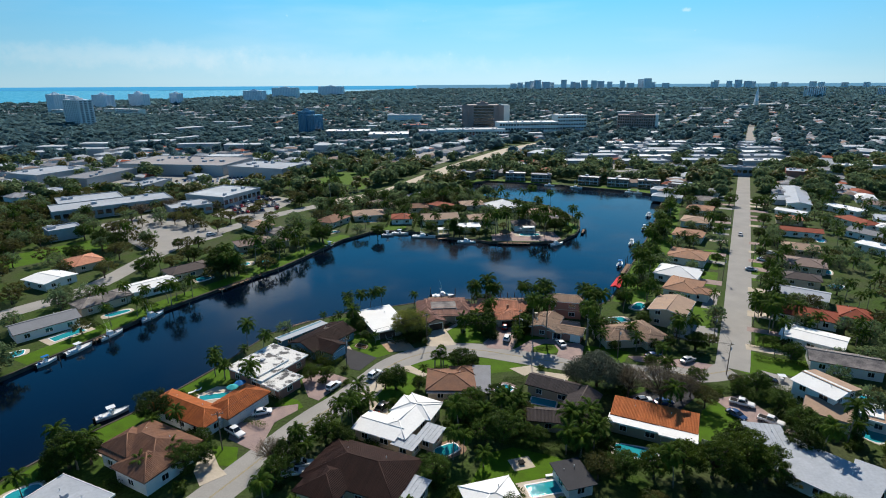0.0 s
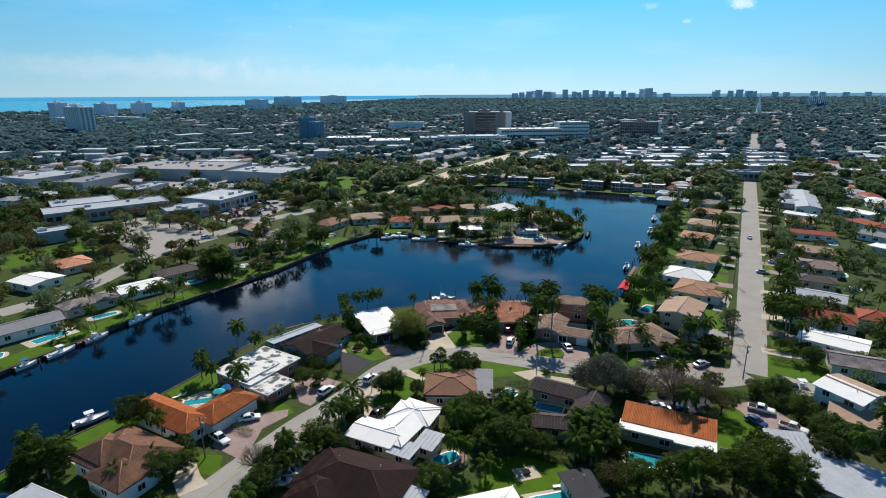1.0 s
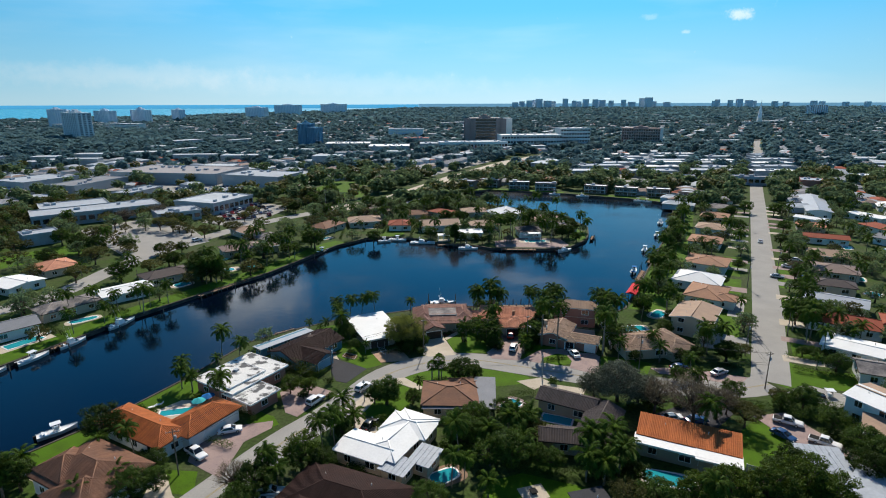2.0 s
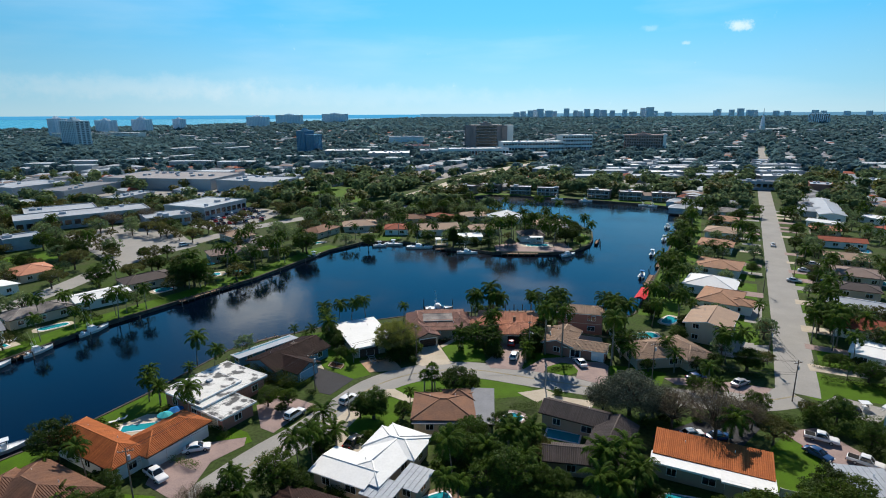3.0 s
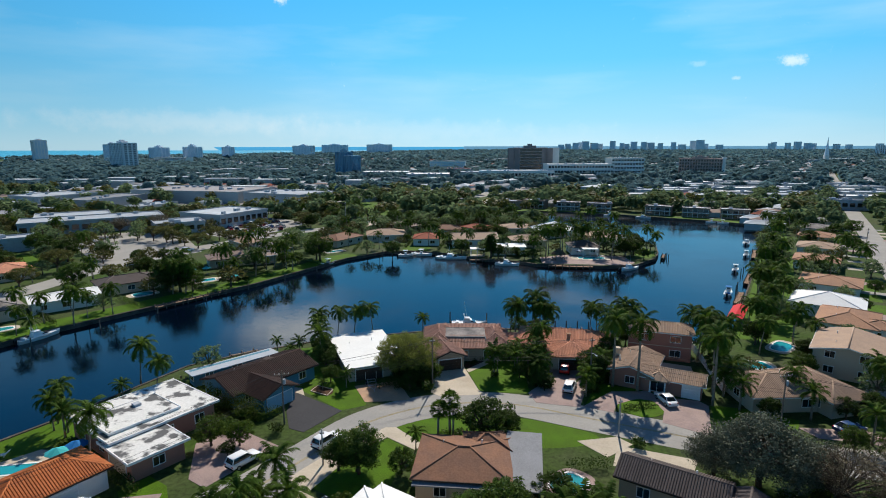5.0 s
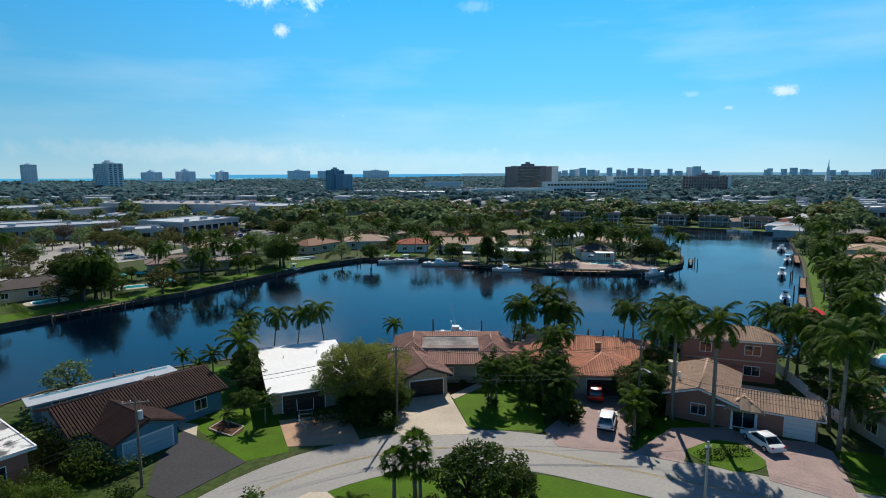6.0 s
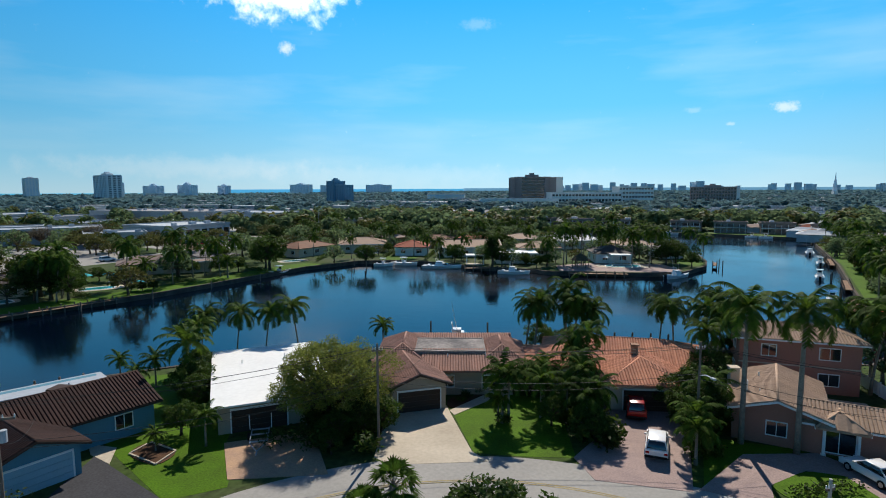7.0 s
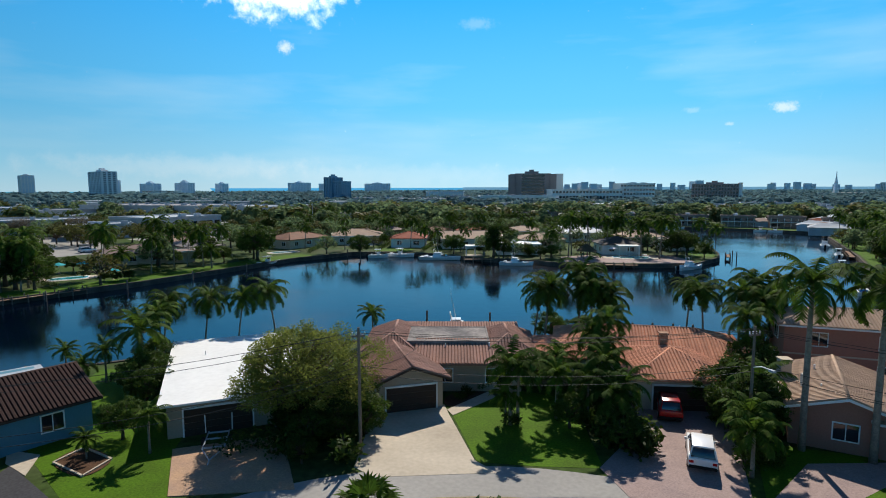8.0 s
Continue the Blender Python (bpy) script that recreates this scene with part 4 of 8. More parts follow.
# ---- plants ----
def frond(shape, root, yaw, pitch, length, droop, leaflets, leaf_len, r):
    """One feather frond: a bent rib with a leaflet pair at each step."""
    p = Vector(root)
    way = Vector((math.cos(yaw) * math.cos(pitch), math.sin(yaw) * math.cos(pitch), math.sin(pitch)))
    side = Vector((-math.sin(yaw), math.cos(yaw), 0))
    step = length / leaflets
    for i in range(leaflets):
        q = p + way * step
        up = way.cross(side)
        u = (i + 0.5) / leaflets
        ll = leaf_len * (0.35 + 1.2 * u) if u < 0.5 else leaf_len * (1.55 - 1.1 * u)
        for s in (-1, 1):
            tip = (p + q) / 2 + side * s * ll * 0.85 + way * ll * 0.4 - Vector((0, 0, 1)) * ll * (0.3 + 0.35 * r.random())
            mid = (p + q) / 2 + (tip - (p + q) / 2) * 0.5 + way * step * 0.55
            shape.add([p, q, mid, tip], [(0, 1, 2, 3)])
        shape.add([p + side * 0.03, p - side * 0.03, q - side * 0.02, q + side * 0.02], [(0, 1, 2, 3)])
        pitch2 = -droop * step / length * (0.4 + 1.3 * u)
        way = (way * math.cos(pitch2) + up * math.sin(pitch2)).normalized()
        p = q


def palm_meshes(kind, seed, plain=False):
    r = random.Random(seed)
    trunk, crown = Shape(), Shape()
    if kind == "coconut":
        h, lean = r.uniform(7.6, 8.8), r.uniform(0.3, 1.2)
        a = r.uniform(0, 6.28)
        pts = [(math.cos(a) * lean * (i / 6) ** 1.6, math.sin(a) * lean * (i / 6) ** 1.6, h * i / 6) for i in range(7)]
        trunk.tube(pts, [0.22, 0.15, 0.13, 0.12, 0.11, 0.11, 0.1], 8)
        n, fl, droop, ll, steps = 25, 3.9, 2.2, 0.9, 20
    elif kind == "royal":
        h = r.uniform(11.5, 12.5)
        pts = [(0, 0, h * i / 6) for i in range(7)]
        trunk.tube(pts, [0.3, 0.25, 0.24, 0.23, 0.21, 0.18, 0.14], 10)
        n, fl, droop, ll, steps = 24, 4.3, 2.2, 1.0, 24
    elif kind == "sabal":
        h = r.uniform(6.2, 6.8)
        trunk.tube([(0, 0, 0), (0.1, 0.05, h * 0.5), (0.05, 0.1, h)], [0.24, 0.2, 0.22], 10)
        for i in range(30):
            yaw, pitch = i * 2.4, 1.35 - 2.0 * i / 30 + r.uniform(-0.15, 0.15)
            way = Vector((math.cos(yaw) * math.cos(pitch), math.sin(yaw) * math.cos(pitch), math.sin(pitch)))
            side = Vector((-math.sin(yaw), math.cos(yaw), 0))
            hub = Vector((0.05, 0.1, h)) + way * r.uniform(0.8, 1.2)
            trunk.tube([(0.05, 0.1, h - 0.1), hub], [0.03, 0.02], 4)
            for k in range(-6, 7):
                g = k * 0.2
                tip = hub + (way * math.cos(g) + side * math.sin(g)) * r.uniform(0.9, 1.15) - Vector((0, 0, 0.3 + 0.25 * abs(g)))
                mid = hub + (tip - hub) * 0.55 + Vector((0, 0, 0.12))
                thick = side * 0.07 * math.cos(g) - way * 0.07 * math.sin(g)
                crown.add([hub, mid + thick, tip, mid - thick], [(0, 1, 2, 3)])
        return trunk.mesh("trunk", PALM_TRUNK, True), crown.mesh("crown", PALM_LEAF)
    else:
        h = r.uniform(3.6, 5)
        pts = [(0, 0, h * i / 4) for i in range(5)]
        trunk.tube(pts, [0.2, 0.16, 0.14, 0.13, 0.12], 8)
        n, fl, droop, ll, steps = 20, 2.8, 1.6, 0.72, 16
    if plain:
        n, steps, ll = 15, 8, ll * 1.15
    top = Vector(pts[-1])
    if kind == "royal":
        trunk.tube([top, top + Vector((0, 0, 1.3))], [0.2, 0.1], 8)
        top = top + Vector((0, 0, 1.2))
    for i in range(n):
        u = i / n
        frond(crown, top, i * 2.4 + r.uniform(-0.2, 0.2), 1.3 - 1.7 * u + r.uniform(-0.15, 0.15), fl * r.uniform(0.85, 1.1), droop * r.uniform(0.8, 1.15), steps, ll, r)
    if kind != "royal":
        for i in range(4):
            trunk.tube([top + Vector((0.25 * math.cos(i * 1.6), 0.25 * math.sin(i * 1.6), -0.35)), top + Vector((0.25 * math.cos(i * 1.6), 0.25 * math.sin(i * 1.6), -0.1))], [0.1, 0.12], 6)
    return trunk.mesh("trunk", PALM_TRUNK, True), crown.mesh("crown", PALM_LEAF)


def leaf_ball(shape, c, radius, count, size, r, flat=0.75):
    """Many small leaves in one clump of a crown, thicker at its skin."""
    for _ in range(count):
        d = Vector((r.gauss(0, 1), r.gauss(0, 1), r.gauss(0, 1))).normalized()
        p = c + Vector((d.x, d.y, d.z * flat)) * radius * (r.random() ** 0.4)
        a = Vector((r.gauss(0, 1), r.gauss(0, 1), r.gauss(0, 0.6))).normalized() * size * r.uniform(0.6, 1.3)
        b = a.cross(d + Vector((r.uniform(-0.6, 0.6), r.uniform(-0.6, 0.6), r.uniform(-0.6, 0.6)))).normalized() * size * 0.5
        shape.add([p - a * 0.5, p + b * 0.5, p + a * 0.5, p - b * 0.5], [(0, 1, 2, 3)])


def tree_meshes(height, spread, seed, mat, clumps, leaves, size, flat=0.7, bare=False, ball=(0.3, 0.46), low=True):
    r = random.Random(seed)
    trunk, crown = Shape(), Shape()
    fork = height * 0.28
    trunk.tube([(0, 0, -0.1), (0.08, 0.05, fork * 0.5), (0.0, 0.1, fork)], [0.045 * height, 0.034 * height, 0.03 * height], 8)
    lobes = [(r.uniform(0, 6.28), r.uniform(-0.3, 0.9), r.uniform(0.12, 0.3)) for _ in range(5)]
    for i in range(clumps):
        t, lift = i * 2.4, 1 - (1.45 if low else 1.2) * (i + 0.5) / clumps
        ring = math.sqrt(max(0.0, 1 - lift * lift))
        k = r.uniform(0.62, 1.0) * (0.88 + sum(g * max(0.0, math.cos(t - o)) * (1 - abs(lift - q)) for o, q, g in lobes))
        c = Vector((math.cos(t) * ring * spread * 0.86 * k, math.sin(t) * ring * spread * 0.86 * k, height * (0.5 if low else 0.6) + lift * height * (0.43 if low else 0.32) * k))
        if i % (1 if bare else 2) == 0:
            mid = Vector((c.x * 0.45, c.y * 0.45, fork + (c.z - fork) * 0.55))
            trunk.tube([(0, 0.1, fork), mid, c], [0.022 * height, 0.013 * height, 0.004 * height], 5)
            if bare:
                for k in range(10):
                    e = c + Vector((r.gauss(0, 1), r.gauss(0, 1), r.gauss(0.3, 0.8))) * spread * 0.22
                    trunk.tube([mid.lerp(c, r.uniform(0.3, 1)), e], [0.004 * height, 0.0015 * height], 3)
        leaf_ball(crown, c, spread * r.uniform(*ball), leaves, size, r, flat)
    return trunk.mesh("trunk", BARK, True), crown.mesh("crown", mat)


def shrub_mesh(seed, mat, leaves=260, size=0.28):
    r = random.Random(seed)
    s = Shape()
    for i in range(5):
        leaf_ball(s, Vector((r.uniform(-0.5, 0.5), r.uniform(-0.5, 0.5), 0.55 + r.uniform(-0.1, 0.25))), 0.62, leaves // 5, size, r, 0.9)
    return s.mesh("shrub", mat)


PALMS = {k: [palm_meshes(k, s) for s in range(3)] for k in ("coconut", "royal", "low", "sabal")}
FAR_PALMS = {k: [palm_meshes(k, 5 + s, True) for s in range(3)] for k in ("coconut", "low")}
TREES = {
    "green": [tree_meshes(8, 4.0, 10 + i, LEAF, 44, 130, 0.4, 0.75, False, (0.16, 0.32)) for i in range(4)],
    "olive": [tree_meshes(7, 4.4, 20 + i, OLIVE_LEAF, 30, 120, 0.4, 0.6, False, (0.16, 0.32), False) for i in range(2)],
    "grey": [tree_meshes(8, 5.2, 30 + i, GREY_LEAF, 90, 210, 0.27, 0.8, False, (0.15, 0.28)) for i in range(2)],
    "bare": [tree_meshes(8, 4.6, 40 + i, TWIG_LEAF, 44, 110, 0.17, 0.8, True, (0.16, 0.28), False) for i in range(2)],
    "bright": [tree_meshes(8, 4.0, 90 + i, BRIGHT_LEAF, 44, 140, 0.38, 0.75, False, (0.16, 0.32)) for i in range(3)],
    "cypress": [tree_meshes(10, 2.1, 120, LEAF, 60, 90, 0.4, 1.1, False, (0.3, 0.5))],
    "fine": [tree_meshes(9.4, 6.0, 50, FINE_LEAF, 150, 230, 0.21, 0.75, False, (0.09, 0.2))],
}
LOW_TREES = {
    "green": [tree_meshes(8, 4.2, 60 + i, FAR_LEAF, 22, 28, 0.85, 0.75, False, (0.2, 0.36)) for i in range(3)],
    "olive": [tree_meshes(7, 4.4, 70 + i, OLIVE_LEAF, 20, 28, 0.85, 0.6, False, (0.2, 0.36)) for i in range(2)],
}
SHRUBS = [shrub_mesh(80 + i, LEAF) for i in range(3)] + [shrub_mesh(84 + i, BRIGHT_LEAF) for i in range(2)]
PALM_LABEL = {"coconut": "coconut palm with a leaning trunk and drooping fronds", "royal": "tall royal palm with a smooth grey trunk", "low": "short bushy palm with arching fronds", "sabal": "cabbage palm with a rounded head of fan leaves"}
TREE_LABEL = {"cypress": "tall dark column-shaped cypress at the water", "bright": "dense bright green rounded garden tree", "green": "dense dark green broadleaf tree", "olive": "spreading olive-green street tree", "grey": "wide grey-green oak with a dense crown", "bare": "half-bare tree with thin grey twigs", "fine": "airy yellow-green tree with fine leaves"}


def plant(kind, trunk, crown, label, category, x, y, scale, turn, z=0.0):
    t = thing(kind, label, category, pose(x, y, z, 0, 0, turn) @ Matrix.Diagonal((scale, scale, scale, 1)))
    part("trunk", trunk, None, t)
    part("crown", crown, None, t)
    return t


def palm(x, y, kind="coconut", scale=1.0, z=0.0):
    a, b = rng.choice(PALMS[kind])
    plant("palm_tree", a, b, PALM_LABEL[kind], "palm tree", x, y, scale, rng.uniform(0, 360), z)


def tree(x, y, kind="green", scale=1.0, low=False):
    a, b = rng.choice((LOW_TREES if low and kind in LOW_TREES else TREES)[kind])
    plant("tree", a, b, TREE_LABEL[kind], "tree", x, y, scale, rng.uniform(0, 360))


def shrub(x, y, scale=1.0):
    ob = new("shrub", rng.choice(SHRUBS))
    ob.matrix_basis = pose(x, y, 0, 0, 0, rng.uniform(0, 360)) @ Matrix.Diagonal((scale, scale, scale, 1))
    tagged(ob, "rounded green garden shrub with small leaves", "shrub")


def hedge(x0, y0, x1, y1, height=1.6, width=1.2, mat=LEAF):
    r = random.Random(int(x0 * 7 + y0))
    s = Shape()
    l = math.hypot(x1 - x0, y1 - y0)
    for i in range(int(l / 0.55)):
        u = (i + 0.5) / int(l / 0.55)
        leaf_ball(s, Vector((x0 + (x1 - x0) * u, y0 + (y1 - y0) * u, height * 0.5)), max(width, height) * 0.55, int(20 * max(width, height) ** 1.5), 0.3, r, height / max(width, height))
    solid("hedge", s, mat, "clipped dark green hedge along a lot line" if mat is LEAF else "tall bright green hedge beside a driveway", "hedge")
    KEEP_CLEAR.append(rect((x0 + x1) / 2, (y0 + y1) / 2, l, 2, math.degrees(math.atan2(y1 - y0, x1 - x0))))


def joined(name, items, label, category):
    """One mesh out of many placed copies: (mesh, matrix), all of one material."""
    vs, counts, loops, base = [], [], [], 0
    for me, m in items:
        n = len(me.vertices)
        co = np.empty(n * 3)
        me.vertices.foreach_get("co", co)
        mm = np.array(m)
        vs.append(co.reshape(-1, 3) @ mm[:3, :3].T + mm[:3, 3])
        li = np.empty(len(me.loops), dtype=np.int32)
        me.loops.foreach_get("vertex_index", li)
        lt = np.empty(len(me.polygons), dtype=np.int32)
        me.polygons.foreach_get("loop_total", lt)
        loops.append(li + base)
        counts.append(lt)
        base += n
    v, l, c = np.concatenate(vs), np.concatenate(loops), np.concatenate(counts)
    out = bpy.data.meshes.new(name)
    out.vertices.add(len(v))
    out.vertices.foreach_set("co", v.ravel())
    out.loops.add(len(l))
    out.loops.foreach_set("vertex_index", l.astype(np.int32))
    out.polygons.add(len(c))
    out.polygons.foreach_set("loop_start", np.concatenate(([0], np.cumsum(c)[:-1])).astype(np.int32))
    out.update(calc_edges=True)
    out.materials.append(items[0][0].materials[0])
    tagged(new(name, out), label, category, kind="stuff")

# ---- far town ----
def block(label, cx, cy, length, width, angle, height, wall, roof, name="warehouse", category="building", bands=0, units=3, glass_mat=PANE):
    b = thing(name, label, category, pose(cx, cy, 0, 0, 0, angle))
    l, w = length / 2, width / 2
    part("wall", Shape().box(-l, -w, 0, l, w, height), wall, b)
    part("roof", Shape().box(-l - 0.3, -w - 0.3, height, l + 0.3, w + 0.3, height + 0.35), roof, b)
    par = Shape()
    for q in ((-l - 0.32, -w - 0.32, l + 0.32, -w), (-l - 0.32, w, l + 0.32, w + 0.32), (-l - 0.32, -w, -l, w), (l, -w, l + 0.32, w)):
        par.box(q[0], q[1], height - 0.05, q[2], q[3], height + 0.85)
    part("parapet", par, wall, b)
    r = random.Random(int(cx * 3 + cy))
    for _ in range(units):
        x, y = r.uniform(-l * 0.8, l * 0.8), r.uniform(-w * 0.7, w * 0.7)
        k = r.uniform(0.8, 1.8)
        part("roof_unit", Shape().box(x - k, y - k * 0.7, height + 0.35, x + k, y + k * 0.7, height + 1.6), METAL_ROOF, b)
    for i in range(bands):
        z = height * (i + 0.35) / bands
        n = max(2, int(length / 4))
        s = Shape()
        single = name == "apartment_building"
        for side in (-1, 1):
            for k in range(n):
                x0 = -l + length * (k + 0.15) / n
                y0, y1 = sorted((w * side, (w + 0.06) * side))
                if single:
                    part("window", Shape().box(x0, y0, z, x0 + length * 0.7 / n, y1, z + height * 0.42 / bands), glass_mat, b)
                else:
                    s.box(x0, y0, z, x0 + length * 0.7 / n, y1, z + height * 0.42 / bands)
        if not single:
            part("glazing", s, glass_mat, b, kind="stuff")
    KEEP_CLEAR.append(rect(cx, cy, length + 3, width + 3, angle))
    return b


def tower(label, cx, cy, length, width, angle, height, wall, floors, bays, crown=0.0, name="condominium_tower", glass_mat=PANE):
    """A high block with floor slabs and glazed bays between them on every side."""
    b = thing(name, label, "tower", pose(cx, cy, 0, 0, 0, angle))
    l, w = length / 2, width / 2
    part("core", Shape().box(-l + 0.5, -w + 0.5, 0, l - 0.5, w - 0.5, height), glass_mat, b)
    slabs = Shape()
    fh = height / floors
    for i in range(floors + 1):
        slabs.box(-l, -w, i * fh - 0.4, l, w, i * fh + fh * 0.22)
    piers = slabs
    for k in range(bays + 1):
        x = -l + length * k / bays
        for s in (-1, 1):
            y0, y1 = sorted(((w + 0.15) * s, (w - 0.6) * s))
            piers.box(x - length / bays * 0.17, y0, 0, x + length / bays * 0.17, y1, height + 0.4)
    n = max(2, int(bays * width / length))
    for k in range(n + 1):
        y = -w + width * k / n
        for s in (-1, 1):
            x0, x1 = sorted(((l + 0.15) * s, (l - 0.6) * s))
            piers.box(x0, y - width / n * 0.18, 0, x1, y + width / n * 0.18, height + 0.4)
    part("facade_grid", piers, wall, b, kind="stuff")
    part("roof", Shape().box(-l - 0.3, -w - 0.3, height, l + 0.3, w + 0.3, height + 1.2), wall, b)
    if crown:
        part("roof_house", Shape().box(-l * 0.4, -w * 0.5, height + 1.2, l * 0.35, w * 0.5, height + crown), wall, b)
        part("lift_house", Shape().box(-l * 0.15, -w * 0.35, height + crown, l * 0.1, w * 0.3, height + crown * 1.6), wall, b)
    KEEP_CLEAR.append(rect(cx, cy, length + 4, width + 4, angle))


block("white school hall with a broad pale flat roof", -205, 292, 62, 22, 40, 6, HALL_WALL, HALL_ROOF, bands=1)
block("low white school wing with a flat roof", -228, 306, 34, 24, 40, 5.5, HALL_WALL, HALL_ROOF, bands=1)
block("white arcaded store with a pale flat roof", -150, 322, 34, 30, 70, 6.5, HALL_WALL, FAR_WHITE, bands=1)
block("low white annex with a flat roof", -159, 291, 22, 19, 40, 5, HALL_WALL, HALL_ROOF, bands=1)
block("huge shopping hall with a pale pinkish flat roof", -235, 455, 95, 52, -8, 8, HALL_WALL, material("pale_gravel_roof", (0.36, 0.34, 0.34), 0.9, vary=0.15, scale=0.05, fine=1), units=14)
block("shopping hall with a pale flat roof", -156, 428, 52, 34, -18, 8, HALL_WALL, HALL_ROOF, units=6)
block("long warehouse with a blue-grey roof", -326, 407, 42, 36, 70, 7, HALL_WALL, HALL_ROOF)
block("long warehouse with a grey roof", -280, 400, 52, 24, 80, 6, HALL_WALL, GREY_ROOF)
block("low warehouse with a pale roof", -222, 364, 32, 14, 80, 5, HALL_WALL, HALL_ROOF)
block("small grey service building with flat roof", -197, 236, 14, 11, 48, 5, HALL_ROOF, HALL_ROOF)
for i in range(8):
    x, y, a = [(8, 410, -35), (26, 416, -24), (47, 404, -8), (66, 397, -12), (100, 385, -24), (119, 376, -20), (139, 370, -16), (156, 354, -40)][i]
    ap = block("two-storey waterside apartment block with a white flat roof", x, y, 15, 8, a, 5.0, TAUPE_TILE, WHITE_ROOF if i in (2, 4, 5, 6) else FAR_WHITE, name="apartment_building", bands=2, units=1)
    for k in range(6):
        part("gallery_post", Shape().box(-7.2 + k * 2.8, -5.3, 0, -7.05 + k * 2.8, -5.1, 4.9), TRIM, ap)
    part("gallery_slab", Shape().box(-7.4, -5.4, 2.7, 7.4, -4, 2.9), TRIM, ap)
# warehouse rows
wr = random.Random(3)
for row in range(6):
    for col in range(4):
        u, v = row * 29, col * 52
        x, y = turned(v, u, 118, 478, 0)[0] + row * 15, 478 + u
        if 0 <= col <= 3:
            block("low white-roofed warehouse in a dense row", x, y, 40, 17, 3, wr.uniform(4.5, 6), HALL_WALL, wr.choice((WHITE_ROOF, FAR_WHITE, METAL_ROOF)), units=3)
block("long dark grey storage block with windows", 175, 432, 26, 10, -12, 6, METAL_ROOF, GREY_ROOF, bands=1)
block("long dark grey storage block beside the cross street", 232, 426, 42, 10, -16, 6, METAL_ROOF, GREY_ROOF, bands=1)
block("small pinkish workshop with a metal roof", 262, 402, 18, 14, 62, 7, STUCCO_PINK, METAL_ROOF)
block("long low white-roofed store", 345, 440, 56, 12, -10, 5, STUCCO_WHITE, WHITE_ROOF)
block("shed covered with a bright blue tarpaulin", 395, 428, 16, 10, -10, 5, CANVAS_BLUE, CANVAS_BLUE, units=0)
tower("dark brown office block with ribbon windows", 41, 835, 45, 30, 3, 38, BROWN_WALL, 9, 1, 4, "office_tower", DARK_BAND)
block("white wing beside the office block", 75, 838, 10, 30, 3, 38, STUCCO_WHITE, WHITE_ROOF, units=0)
block("white parking and clinic building", 100, 772, 84, 30, 8, 18, STUCCO_WHITE, WHITE_ROOF, bands=3, units=6, category="building", name="clinic_building")
block("white hotel annex with window rows", 166, 806, 44, 25, 10, 25, STUCCO_WHITE, WHITE_ROOF, bands=5, name="hotel_annex")
block("low white clinic with many roof units", 20, 740, 90, 30, 8, 11, STUCCO_WHITE, METAL_ROOF, bands=1, units=12)
for x, y, l, w, a, h, roof, lab in ((-150, 760, 60, 36, 5, 8, WHITE_ROOF, "low white store with a bright flat roof"), (-88, 715, 52, 40, 5, 8, WHITE_ROOF, "low white store with many roof units"), (-30, 742, 40, 34, 5, 9, FAR_WHITE, "low pale store beside the clinic"), (-62, 845, 38, 26, 0, 9, RED_TILE, "low hall with a red roof"), (-120, 640, 44, 20, 8, 6, FAR_GREY, "low grey hall behind the park")):
    block(lab, x, y, l, w, a, h, HALL_WALL, roof, units=8)
block("pale blue office block with window bands", -92, 1005, 62, 22, 0, 15, STUCCO_WHITE, FAR_WHITE, bands=3, units=4, name="office_block", glass_mat=BALCONY)
tower("brown hotel slab with white end walls", 266, 812, 52, 15, -18, 24, BRICK_WALL, 6, 16, 3, "hotel_building", DARK_BAND)
block("white end wing of the hotel", 292.6, 803.4, 4, 16, -18, 25.5, STUCCO_WHITE, WHITE_ROOF, units=0)
tower("tall part of a blue glass office tower", -211, 773, 13, 20, -25, 33, BLUE_PANE, 9, 5, 3, "office_tower", BLUE_PANE)
tower("lower part of a blue glass office tower", -198.4, 767, 14, 18, -25, 28, BLUE_PANE, 8, 5, 0, "office_tower", BLUE_PANE)
tower("pale many-floored condominium tower", -622, 900, 60, 20, -35, 46, TOWER_WALL, 16, 9, 4, glass_mat=TOWER_SHADE)
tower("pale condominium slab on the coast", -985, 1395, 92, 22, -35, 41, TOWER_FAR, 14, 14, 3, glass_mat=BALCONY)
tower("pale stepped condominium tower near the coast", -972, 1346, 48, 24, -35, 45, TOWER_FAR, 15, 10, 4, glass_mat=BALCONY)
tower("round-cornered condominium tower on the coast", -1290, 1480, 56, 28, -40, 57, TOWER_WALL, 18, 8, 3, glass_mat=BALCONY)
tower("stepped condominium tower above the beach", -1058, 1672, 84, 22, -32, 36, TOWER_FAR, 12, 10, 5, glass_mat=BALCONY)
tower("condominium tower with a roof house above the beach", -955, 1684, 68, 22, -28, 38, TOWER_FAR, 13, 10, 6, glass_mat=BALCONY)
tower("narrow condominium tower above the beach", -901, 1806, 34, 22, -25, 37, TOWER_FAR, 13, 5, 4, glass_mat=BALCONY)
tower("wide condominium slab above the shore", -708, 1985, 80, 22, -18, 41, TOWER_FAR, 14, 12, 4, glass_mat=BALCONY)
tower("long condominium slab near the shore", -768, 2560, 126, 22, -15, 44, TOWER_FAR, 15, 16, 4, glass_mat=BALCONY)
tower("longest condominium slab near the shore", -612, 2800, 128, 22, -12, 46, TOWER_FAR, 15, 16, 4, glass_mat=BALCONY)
block("low white condominium row", -745, 1240, 118, 18, -25, 16, STUCCO_WHITE, WHITE_ROOF, bands=5)
